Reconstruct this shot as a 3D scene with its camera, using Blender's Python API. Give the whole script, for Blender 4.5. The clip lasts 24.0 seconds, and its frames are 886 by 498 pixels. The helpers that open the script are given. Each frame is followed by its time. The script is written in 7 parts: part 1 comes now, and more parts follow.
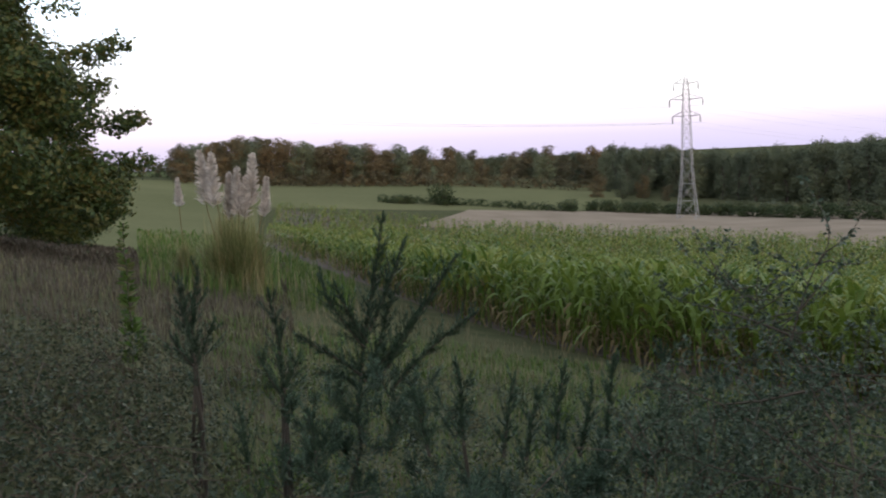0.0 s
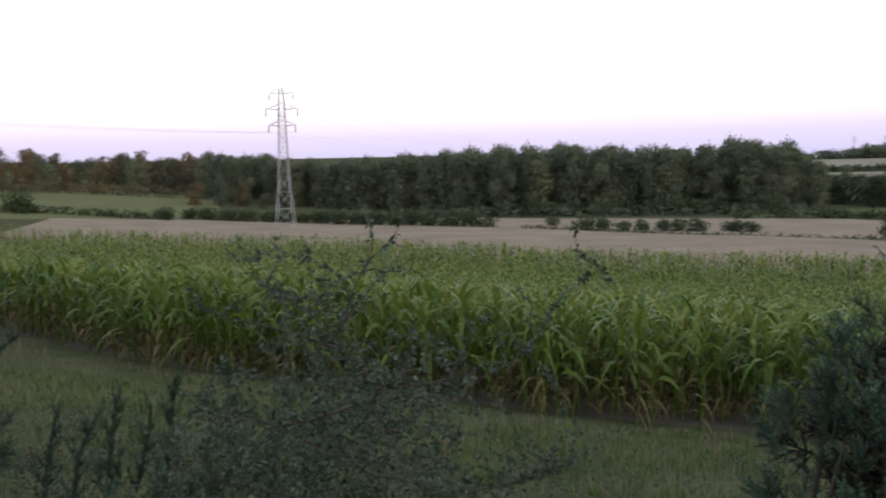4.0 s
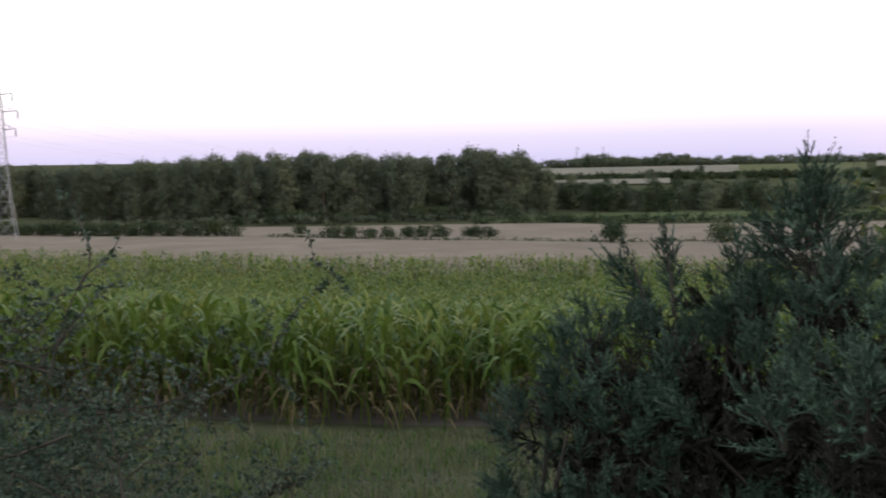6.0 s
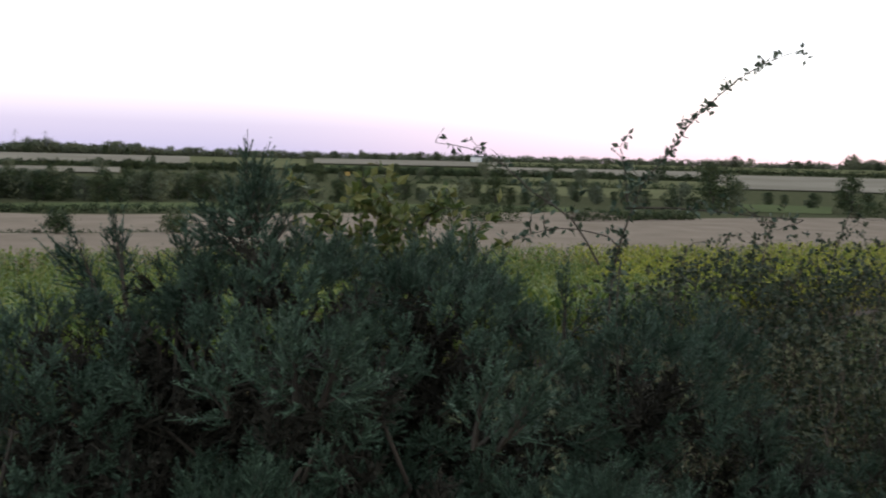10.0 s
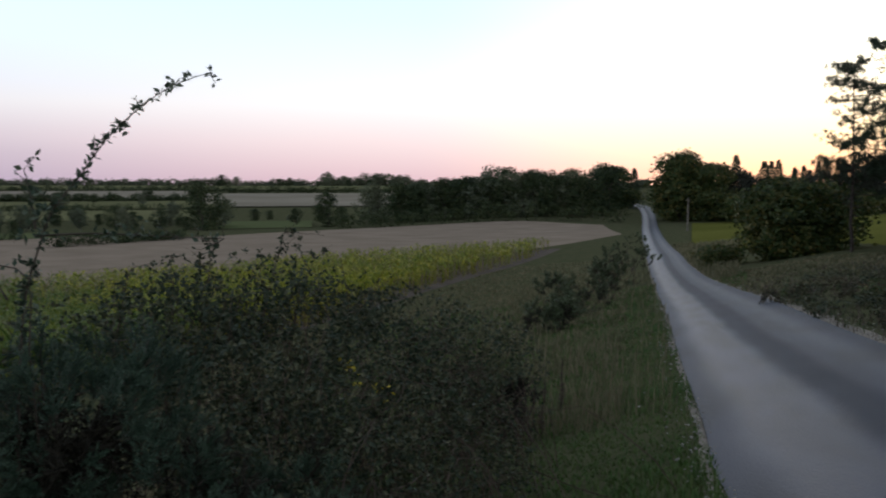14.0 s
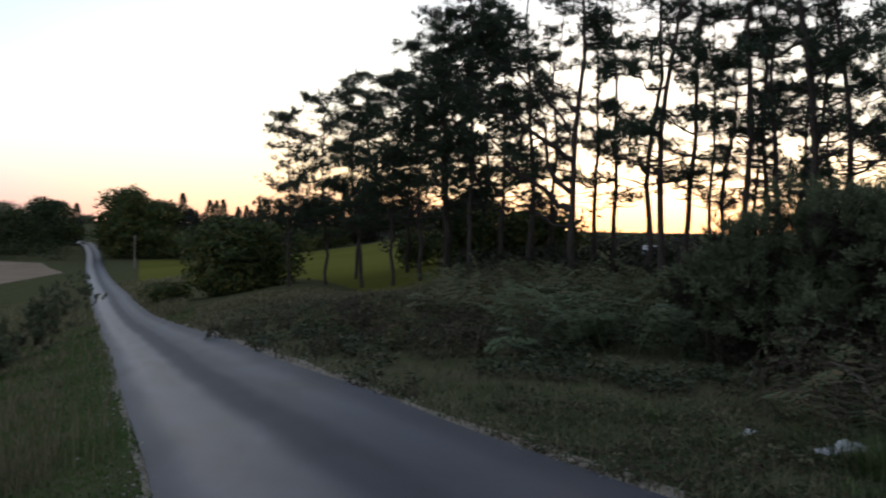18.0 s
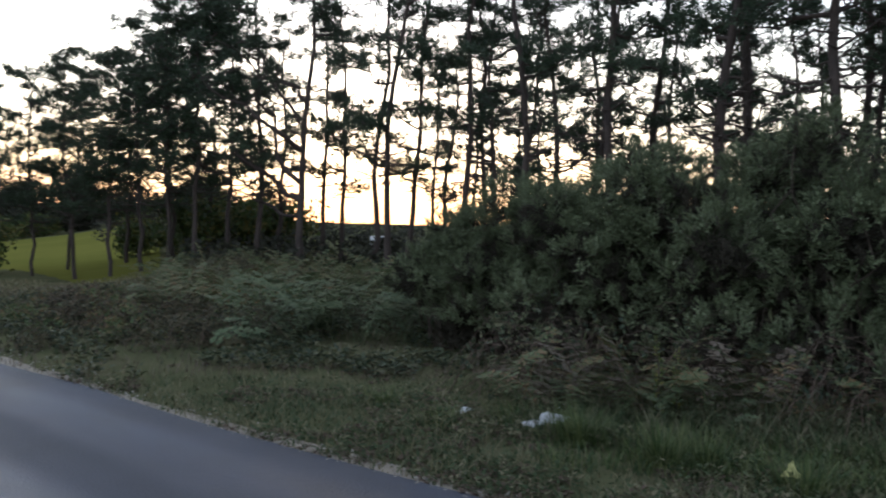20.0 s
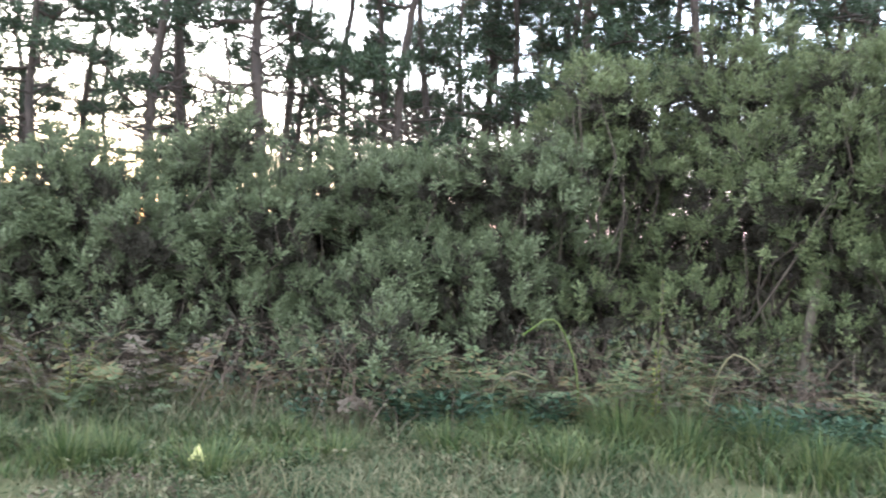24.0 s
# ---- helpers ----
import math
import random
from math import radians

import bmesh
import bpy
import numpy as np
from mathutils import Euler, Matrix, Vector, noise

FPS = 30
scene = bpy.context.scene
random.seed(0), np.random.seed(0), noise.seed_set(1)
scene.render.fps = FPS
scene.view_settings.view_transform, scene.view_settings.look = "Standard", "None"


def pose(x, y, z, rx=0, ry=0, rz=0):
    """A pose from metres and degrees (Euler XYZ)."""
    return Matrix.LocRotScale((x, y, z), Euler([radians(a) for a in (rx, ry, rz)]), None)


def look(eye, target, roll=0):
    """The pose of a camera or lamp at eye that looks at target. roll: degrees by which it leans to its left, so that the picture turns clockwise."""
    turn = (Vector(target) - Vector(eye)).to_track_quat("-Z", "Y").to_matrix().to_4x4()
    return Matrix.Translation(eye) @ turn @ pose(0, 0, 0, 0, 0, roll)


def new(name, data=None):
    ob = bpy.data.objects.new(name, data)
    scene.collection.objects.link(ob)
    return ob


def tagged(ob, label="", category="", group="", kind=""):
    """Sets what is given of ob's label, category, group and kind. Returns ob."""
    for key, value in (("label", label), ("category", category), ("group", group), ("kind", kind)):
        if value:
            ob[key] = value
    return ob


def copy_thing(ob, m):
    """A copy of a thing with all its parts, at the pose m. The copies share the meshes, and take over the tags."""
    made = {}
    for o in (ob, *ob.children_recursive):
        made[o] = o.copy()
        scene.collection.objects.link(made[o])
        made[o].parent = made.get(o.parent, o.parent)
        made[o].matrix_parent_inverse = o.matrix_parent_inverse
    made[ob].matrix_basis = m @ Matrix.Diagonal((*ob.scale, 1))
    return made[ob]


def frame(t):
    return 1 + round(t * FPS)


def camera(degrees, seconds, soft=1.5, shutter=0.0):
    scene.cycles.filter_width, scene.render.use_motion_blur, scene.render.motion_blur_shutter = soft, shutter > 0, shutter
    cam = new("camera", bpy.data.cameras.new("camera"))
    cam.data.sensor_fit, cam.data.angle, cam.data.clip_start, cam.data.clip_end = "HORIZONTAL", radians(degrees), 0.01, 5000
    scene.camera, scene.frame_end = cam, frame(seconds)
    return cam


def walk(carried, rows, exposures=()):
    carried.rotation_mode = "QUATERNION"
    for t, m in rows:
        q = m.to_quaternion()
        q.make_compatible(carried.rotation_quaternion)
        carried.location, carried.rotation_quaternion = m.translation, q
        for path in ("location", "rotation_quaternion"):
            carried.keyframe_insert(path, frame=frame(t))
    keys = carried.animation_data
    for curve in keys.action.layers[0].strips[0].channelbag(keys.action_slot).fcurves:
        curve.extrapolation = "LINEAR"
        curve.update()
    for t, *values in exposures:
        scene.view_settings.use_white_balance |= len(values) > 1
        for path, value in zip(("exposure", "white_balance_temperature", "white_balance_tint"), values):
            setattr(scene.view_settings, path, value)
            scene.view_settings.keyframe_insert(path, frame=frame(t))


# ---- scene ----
# The camera stands on the grass verge of a lane and turns to the right through about 190 degrees.
cam = camera(52.35, 24.0, soft=1.9, shutter=0.45)
PATH = [  # seconds, x, y, z, yaw, pitch, roll
    (0.0, -0.000, 0.000, 1.600, -12.90, -4.88, 2.30),
    (0.5, 0.031, 0.016, 1.598, -15.26, -5.04, 2.38),
    (1.0, 0.073, 0.062, 1.594, -17.75, -5.14, 2.08),
    (1.5, 0.105, 0.088, 1.591, -20.42, -5.21, 1.95),
    (3.5, 0.196, 0.141, 1.583, -33.88, -5.18, 1.14),
    (4.0, 0.232, 0.156, 1.580, -37.94, -5.15, 1.20),
    (4.5, 0.271, 0.170, 1.574, -41.20, -5.07, 1.30),
    (5.0, 0.291, 0.182, 1.571, -44.52, -5.26, 1.22),
    (5.5, 0.293, 0.165, 1.576, -49.34, -4.86, 1.22),
    (6.0, 0.271, 0.149, 1.580, -53.92, -4.97, 1.10),
    (6.5, 0.224, 0.136, 1.584, -57.87, -5.21, 1.08),
    (7.0, 0.203, 0.129, 1.586, -62.42, -5.34, 0.78),
    (7.5, 0.192, 0.127, 1.586, -66.51, -5.39, 0.22),
    (8.0, 0.185, 0.128, 1.584, -70.98, -5.26, -0.27),
    (8.5, 0.163, 0.131, 1.587, -75.61, -5.21, -0.56),
    (9.0, 0.157, 0.120, 1.586, -79.60, -5.22, -0.81),
    (9.5, 0.126, 0.101, 1.588, -83.94, -5.10, -1.20),
    (10.0, 0.118, 0.083, 1.587, -87.62, -5.47, -1.37),
    (10.5, 0.109, 0.040, 1.589, -91.09, -5.00, -0.77),
    (11.0, 0.132, -0.022, 1.590, -95.66, -4.97, -0.85),
    (11.5, 0.135, -0.062, 1.591, -100.30, -4.83, -0.73),
    (13.5, 0.146, -0.171, 1.596, -116.01, -3.98, 0.04),
    (14.0, 0.131, -0.188, 1.599, -119.24, -3.86, -0.03),
    (14.5, 0.132, -0.210, 1.599, -122.78, -3.90, -0.38),
    (15.0, 0.134, -0.243, 1.598, -126.26, -3.70, -0.70),
    (15.5, 0.149, -0.287, 1.591, -130.28, -3.57, -0.79),
    (16.0, 0.162, -0.335, 1.587, -134.16, -3.14, -1.02),
    (16.5, 0.143, -0.365, 1.580, -137.54, -2.33, -1.21),
    (17.0, 0.139, -0.362, 1.582, -142.75, -1.57, -1.23),
    (17.5, 0.147, -0.319, 1.591, -148.13, -1.51, -1.16),
    (18.0, 0.136, -0.263, 1.617, -153.29, -1.20, -0.96),
    (18.5, 0.112, -0.206, 1.626, -157.82, -1.33, -1.04),
    (20.5, 0.099, -0.170, 1.598, -174.58, -1.39, -1.88),
    (21.0, 0.086, -0.172, 1.590, -178.94, -1.35, -2.10),
    (21.5, 0.057, -0.182, 1.587, -183.62, -1.20, -2.12),
    (22.0, 0.011, -0.172, 1.585, -188.01, -1.08, -2.22),
    (22.5, -0.035, -0.162, 1.593, -192.24, -0.99, -2.12),
    (23.0, -0.059, -0.157, 1.594, -196.44, -0.90, -1.99),
    (23.5, -0.075, -0.143, 1.593, -200.67, -0.73, -2.18),
    (24.0, -0.089, -0.122, 1.593, -204.92, -0.58, -2.26),
]
EXPOSURES = [(0.0, 0.70, 6400, 10), (9.0, 0.60, 6450, 10), (11.0, 0.42, 6500, 10), (13.5, -0.25, 6200, 10), (15.0, -0.35, 6150, 10), (17.0, -0.5, 6050, 11), (18.0, -0.4, 6050, 11), (20.5, 0.85, 5950, 11), (22.0, 1.68, 6200, 12), (24.0, 2.9, 6300, 12)]
walk(cam, [(t, pose(x, y, z, 90 + p, r, w)) for t, x, y, z, w, p, r in PATH], EXPOSURES)

# ---- sky and light: a clear sky just after sunset ----
SUN_BEARING, SUN_HEIGHT = 167.0, 1.2
sun_flat = Vector((math.sin(radians(SUN_BEARING)), math.cos(radians(SUN_BEARING)), 0))
world = bpy.data.worlds.new("dusk_sky")
scene.world = world
world.use_nodes = True
wt = world.node_tree
wt.nodes.clear()


def wnode(kind, **values):
    n = wt.nodes.new(kind)
    for key, value in values.items():
        n.inputs[int(key[1:])].default_value = value
    return n


def ramp(tree, stops, mode="LINEAR"):
    n = tree.nodes.new("ShaderNodeValToRGB")
    n.color_ramp.interpolation = mode
    el = n.color_ramp.elements
    while len(el) < len(stops):
        el.new(0.5)
    for e, (p, c) in zip(el, stops):
        e.position, e.color = p, (*c, 1)
    return n


coord = wnode("ShaderNodeTexCoord")
split = wnode("ShaderNodeSeparateXYZ")
wt.links.new(coord.outputs["Generated"], split.inputs[0])
height = wnode("ShaderNodeMapRange", _1=-0.02, _2=0.98)
wt.links.new(split.outputs[2], height.inputs[0])
east = ramp(wt, [(0.0, (0.205, 0.20, 0.28)), (0.022, (0.205, 0.20, 0.29)), (0.055, (0.25, 0.235, 0.315)), (0.08, (0.35, 0.32, 0.375)), (0.105, (0.46, 0.44, 0.465)),
                 (0.20, (0.54, 0.63, 0.72)), (0.45, (0.31, 0.36, 0.42)), (1.0, (0.19, 0.21, 0.25))])
rose = ramp(wt, [(0.0, (0.437, 0.287, 0.322)), (0.025, (0.483, 0.333, 0.356)), (0.07, (0.598, 0.483, 0.483)), (0.11, (0.644, 0.609, 0.598)),
                 (0.20, (0.51, 0.61, 0.71)), (0.45, (0.33, 0.36, 0.4)), (1.0, (0.19, 0.21, 0.25))])
west = ramp(wt, [(0.0, (1.09, 0.46, 0.196)), (0.03, (1.15, 0.598, 0.287)), (0.08, (1.15, 0.874, 0.517)), (0.16, (1.09, 1.01, 0.805)),
                 (0.30, (0.62, 0.66, 0.7)), (0.55, (0.33, 0.36, 0.4)), (1.0, (0.19, 0.21, 0.25))])
for r in (east, rose, west):
    wt.links.new(height.outputs[0], r.inputs[0])
aim = wnode("ShaderNodeVectorMath", _1=sun_flat)
aim.operation = "DOT_PRODUCT"
wt.links.new(coord.outputs["Generated"], aim.inputs[0])


def sky_mix(low, high, a, b):
    side = wnode("ShaderNodeMapRange", _1=low, _2=high)
    side.interpolation_type = "SMOOTHSTEP"
    wt.links.new(aim.outputs["Value"], side.inputs[0])
    n = wt.nodes.new("ShaderNodeMixRGB")
    for k, o in enumerate((side, a, b)):
        wt.links.new(o.outputs[0], n.inputs[k])
    return n


glow = ramp(wt, [(0.0, (1.1, 0.50, 0.22)), (0.03, (1.4, 0.86, 0.42)), (0.07, (1.7, 1.30, 0.80)), (0.13, (1.6, 1.4, 1.05)),
                 (0.28, (0.8, 0.80, 0.78)), (0.55, (0.33, 0.36, 0.40)), (1.0, (0.19, 0.21, 0.25))])
wt.links.new(height.outputs[0], glow.inputs[0])
blend = sky_mix(0.95, 1.0, sky_mix(0.64, 1.0, sky_mix(-0.1, 0.75, east, rose), west), glow)
sky = wt.nodes.new("ShaderNodeTexSky")
sky.sky_type, sky.sun_disc = "NISHITA", False
sky.sun_elevation, sky.sun_rotation = radians(SUN_HEIGHT), radians(SUN_BEARING)
back_air = wnode("ShaderNodeBackground", _1=0.05)
wt.links.new(sky.outputs[0], back_air.inputs[0])
back_dusk = wnode("ShaderNodeBackground", _1=2.0)
wt.links.new(blend.outputs[0], back_dusk.inputs[0])
add = wt.nodes.new("ShaderNodeAddShader")
wt.links.new(back_air.outputs[0], add.inputs[0])
wt.links.new(back_dusk.outputs[0], add.inputs[1])
out = wt.nodes.new("ShaderNodeOutputWorld")
wt.links.new(add.outputs[0], out.inputs[0])

sun = new("sun", bpy.data.lights.new("sun", "SUN"))
sun.data.energy, sun.data.angle, sun.data.color = 0.3, radians(14), (1.0, 0.72, 0.45)
sun.matrix_world = look(sun_flat * 50 + Vector((0, 0, 4.0)), (0, 0, 0))


# ---- materials ----
def material(name, base, second, scale=3.0, rough=0.85, fine=40.0, bump=0.15, island=0.0, spec=0.25, coords="Object", third=None, through_light=0.0, each=0.0):
    """Two-scale noise between two base colours, with grain, bump and a spread from piece to piece."""
    m = bpy.data.materials.new(name)
    m.use_nodes = True
    t = m.node_tree
    bsdf = t.nodes["Principled BSDF"]
    bsdf.inputs["Roughness"].default_value = rough
    bsdf.inputs["Specular IOR Level"].default_value = spec
    tc = t.nodes.new("ShaderNodeTexCoord")
    big = t.nodes.new("ShaderNodeTexNoise")
    big.inputs["Scale"].default_value, big.inputs["Detail"].default_value = scale, 5
    small = t.nodes.new("ShaderNodeTexNoise")
    small.inputs["Scale"].default_value, small.inputs["Detail"].default_value = fine, 3
    for n in (big, small):
        t.links.new(tc.outputs[coords], n.inputs["Vector"])
    stops = [(0.3, base), (0.7, second)] if third is None else [(0.28, base), (0.52, second), (0.74, third)]
    cr = ramp(t, stops)
    mixf = t.nodes.new("ShaderNodeMath")
    mixf.operation = "MULTIPLY_ADD"
    mixf.inputs[1].default_value = 0.3
    t.links.new(small.outputs[0], mixf.inputs[0])
    half = t.nodes.new("ShaderNodeMath")
    half.operation = "MULTIPLY"
    half.inputs[1].default_value = 0.7
    t.links.new(big.outputs[0], half.inputs[0])
    t.links.new(half.outputs[0], mixf.inputs[2])
    value = mixf.outputs[0]
    if island:
        geo = t.nodes.new("ShaderNodeNewGeometry")
        sh = t.nodes.new("ShaderNodeMath")
        sh.operation = "MULTIPLY_ADD"
        sh.inputs[1].default_value, sh.inputs[2].default_value = island, -island / 2
        t.links.new(geo.outputs["Random Per Island"], sh.inputs[0])
        ad = t.nodes.new("ShaderNodeMath")
        t.links.new(sh.outputs[0], ad.inputs[0])
        t.links.new(value, ad.inputs[1])
        value = ad.outputs[0]
    if each:
        info = t.nodes.new("ShaderNodeObjectInfo")
        own = t.nodes.new("ShaderNodeMath")
        own.operation = "MULTIPLY_ADD"
        own.inputs[1].default_value = each
        t.links.new(info.outputs["Random"], own.inputs[0])
        sub = t.nodes.new("ShaderNodeMath")
        sub.operation = "SUBTRACT"
        sub.inputs[1].default_value = each / 2
        t.links.new(value, own.inputs[2])
        t.links.new(own.outputs[0], sub.inputs[0])
        value = sub.outputs[0]
    t.links.new(value, cr.inputs[0])
    t.links.new(cr.outputs[0], bsdf.inputs["Base Color"])
    if bump:
        bp = t.nodes.new("ShaderNodeBump")
        bp.inputs["Strength"].default_value, bp.inputs["Distance"].default_value = bump, 0.02
        t.links.new(small.outputs[0], bp.inputs["Height"])
        t.links.new(bp.outputs[0], bsdf.inputs["Normal"])
    if through_light:
        tr = t.nodes.new("ShaderNodeBsdfTranslucent")
        t.links.new(cr.outputs[0], tr.inputs[0])
        mx = t.nodes.new("ShaderNodeMixShader")
        mx.inputs[0].default_value = through_light
        t.links.new(bsdf.outputs[0], mx.inputs[1])
        t.links.new(tr.outputs[0], mx.inputs[2])
        t.links.new(mx.outputs[0], t.nodes["Material Output"].inputs[0])
    return m


M_GROUND = material("rough_ground", (0.046, 0.052, 0.026), (0.082, 0.084, 0.044), 0.9, 0.95, 22.0, 0.9, third=(0.112, 0.095, 0.062), spec=0.0)
M_SOIL = material("bare_soil", (0.085, 0.07, 0.058), (0.145, 0.12, 0.10), 0.6, 0.95, 9.0, 0.5, spec=0.0)
M_STUBBLE = material("cut_stubble", (0.20, 0.155, 0.115), (0.29, 0.23, 0.175), 0.12, 0.95, 2.4, 0.6, spec=0.0)
M_STUBBLE_PALE = material("pale_stubble", (0.19, 0.165, 0.125), (0.28, 0.245, 0.19), 0.02, 0.95, 0.7, 0.2, spec=0.0)
M_PASTURE = material("pasture", (0.085, 0.102, 0.048), (0.122, 0.134, 0.062), 0.03, 0.95, 0.8, 0.2, spec=0.0)
M_PASTURE_DRY = material("dry_pasture", (0.11, 0.112, 0.056), (0.155, 0.15, 0.078), 0.03, 0.95, 0.8, 0.2, spec=0.0)
M_GRASS = material("grass_blades", (0.05, 0.09, 0.016), (0.09, 0.14, 0.028), 0.5, 0.7, 3.0, 0, island=0.5, third=(0.20, 0.17, 0.09), through_light=0.25)
M_GRASS_DRY = material("dry_grass", (0.10, 0.10, 0.05), (0.20, 0.17, 0.10), 0.5, 0.8, 3.0, 0, island=0.5, through_light=0.25)
M_GORSE = material("gorse_spines", (0.021, 0.040, 0.024), (0.043, 0.070, 0.041), 1.2, 0.6, 8.0, 0, island=0.35, third=(0.066, 0.098, 0.06))
M_GORSE_PALE = material("pale_gorse_spines", (0.050, 0.063, 0.031), (0.086, 0.106, 0.051), 1.0, 0.6, 8.0, 0, island=0.3, third=(0.12, 0.14, 0.078))
M_GORSE_TIP = material("gorse_tips", (0.038, 0.066, 0.042), (0.068, 0.110, 0.066), 1.2, 0.6, 8.0, 0, island=0.4, third=(0.10, 0.15, 0.088))
M_GORSE_PALE_TIP = material("pale_gorse_tips", (0.084, 0.104, 0.051), (0.134, 0.158, 0.080), 1.0, 0.6, 8.0, 0, island=0.3, third=(0.175, 0.195, 0.115))
M_GORSE_GREEN = material("fresh_gorse_spines", (0.050, 0.066, 0.027), (0.088, 0.108, 0.046), 1.0, 0.6, 8.0, 0, island=0.3, third=(0.125, 0.145, 0.066))
M_GORSE_GREEN_TIP = material("fresh_gorse_tips", (0.088, 0.108, 0.046), (0.138, 0.162, 0.07), 1.0, 0.6, 8.0, 0, island=0.3, third=(0.19, 0.21, 0.10))
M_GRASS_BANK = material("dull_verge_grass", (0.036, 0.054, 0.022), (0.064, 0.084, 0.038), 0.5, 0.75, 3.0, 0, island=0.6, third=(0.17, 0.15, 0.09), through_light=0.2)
M_DEAD_WEED = material("dead_weeds", (0.056, 0.042, 0.030), (0.096, 0.074, 0.053), 0.4, 0.85, 3.0, 0, island=0.5, third=(0.14, 0.115, 0.09), through_light=0.15)
M_NETTLE = material("nettle_leaves", (0.026, 0.052, 0.030), (0.045, 0.082, 0.048), 2.0, 0.55, 8.0, 0, island=0.5, through_light=0.2)
M_SCRUB = material("heath_scrub", (0.018, 0.020, 0.013), (0.034, 0.034, 0.02), 0.3, 0.8, 2.0, 0, island=0.4)
# yellower leaf colour for the southern part of the corn
M_CORN_YELLOW = material("yellow_corn_leaves", (0.13, 0.17, 0.012), (0.25, 0.27, 0.02), 0.3, 0.5, 3.0, 0, island=0.6, third=(0.38, 0.34, 0.04), through_light=0.35)
M_VERGE = material("green_verge_grass", (0.040, 0.082, 0.018), (0.068, 0.122, 0.028), 0.6, 0.7, 3.0, 0, island=0.5, third=(0.10, 0.13, 0.04), through_light=0.2)
M_BRACKEN_GREEN = material("green_bracken_fronds", (0.050, 0.076, 0.037), (0.090, 0.120, 0.060), 0.8, 0.7, 5.0, 0, island=0.5, third=(0.15, 0.17, 0.09), through_light=0.2)
M_TUFT = material("long_grass", (0.032, 0.056, 0.019), (0.062, 0.092, 0.028), 2.0, 0.6, 8.0, 0, island=0.8, third=(0.13, 0.145, 0.058), through_light=0.25)
M_TWIG = material("grey_twig", (0.045, 0.035, 0.027), (0.10, 0.08, 0.06), 3.0, 0.9, 30.0, 0.3)
M_BARK = material("tree_bark", (0.04, 0.032, 0.026), (0.10, 0.08, 0.065), 2.0, 0.95, 14.0, 0.6)
M_PINE_BARK = material("pine_bark", (0.034, 0.028, 0.025), (0.075, 0.056, 0.046), 1.5, 0.95, 12.0, 0.6)
M_PINE = material("pine_needles", (0.018, 0.032, 0.016), (0.042, 0.060, 0.030), 0.7, 0.6, 4.0, 0, island=0.4)
M_OAK = material("oak_leaves", (0.028, 0.045, 0.012), (0.055, 0.08, 0.02), 0.35, 0.6, 3.0, 0, island=0.5, third=(0.12, 0.10, 0.025), through_light=0.2)
# distance haze is mixed into this leaf colour: lighter and greyer green
M_HAZY_LEAF = material("hazy_wood_leaves", (0.074, 0.088, 0.056), (0.124, 0.138, 0.085), 0.12, 0.7, 1.0, 0, island=0.4, third=(0.13, 0.135, 0.07), through_light=0.2, each=0.3)
M_AUTUMN = material("turning_leaves", (0.065, 0.062, 0.036), (0.115, 0.095, 0.05), 0.10, 0.7, 1.0, 0, island=0.4, third=(0.15, 0.095, 0.045), through_light=0.15, each=0.35)
M_HEDGE = material("hedge_leaves", (0.02, 0.034, 0.013), (0.04, 0.058, 0.02), 0.3, 0.7, 2.0, 0, island=0.5, third=(0.07, 0.08, 0.03), through_light=0.15, each=0.25)
M_CORN = material("corn_leaves", (0.048, 0.090, 0.014), (0.115, 0.165, 0.026), 0.3, 0.45, 3.0, 0, island=0.6, third=(0.20, 0.215, 0.04), through_light=0.3)
M_CORN_DRY = material("dry_corn_leaves", (0.11, 0.08, 0.034), (0.22, 0.165, 0.075), 0.8, 0.7, 5.0, 0, island=0.5, through_light=0.25)
M_MEADOW = material("late_meadow", (0.09, 0.095, 0.022), (0.14, 0.135, 0.034), 0.03, 0.95, 0.8, 0.2, spec=0.0)
M_TASSEL = material("corn_tassels", (0.12, 0.155, 0.03), (0.19, 0.20, 0.05), 0.8, 0.8, 5.0, 0, island=0.4)
M_BRAMBLE = material("bramble_leaves", (0.026, 0.038, 0.021), (0.052, 0.066, 0.033), 1.0, 0.55, 6.0, 0, island=0.6, third=(0.11, 0.105, 0.055), through_light=0.15)
M_BRACKEN = material("bracken_fronds", (0.055, 0.082, 0.036), (0.105, 0.135, 0.06), 0.8, 0.7, 5.0, 0, island=0.5, third=(0.16, 0.10, 0.05), through_light=0.2)
M_PLUME = material("pampas_plumes", (0.48, 0.42, 0.38), (0.66, 0.59, 0.54), 2.0, 0.95, 10.0, 0, island=0.5, through_light=0.2)
M_STEEL = material("galvanised_steel", (0.22, 0.21, 0.22), (0.34, 0.33, 0.34), 0.6, 0.55, 5.0, 0.1, spec=0.5)
M_STONE = material("verge_stones", (0.17, 0.155, 0.135), (0.31, 0.285, 0.25), 5.0, 0.9, 40.0, 0.3, island=0.5)
M_BERRY = material("yellow_leaves", (0.35, 0.26, 0.02), (0.55, 0.45, 0.05), 3.0, 0.6, 20.0, 0, island=0.3)
M_LITTER = material("white_plastic", (0.46, 0.46, 0.48), (0.62, 0.62, 0.64), 6.0, 0.45, 30.0, 0.2, spec=0.5)
M_YELLOW = material("yellow_wrapper", (0.46, 0.43, 0.14), (0.58, 0.55, 0.25), 6.0, 0.45, 30.0, 0.2, spec=0.5)
M_WOOD_POLE = material("weathered_pole", (0.13, 0.11, 0.09), (0.22, 0.19, 0.16), 2.0, 0.9, 20.0, 0.3)
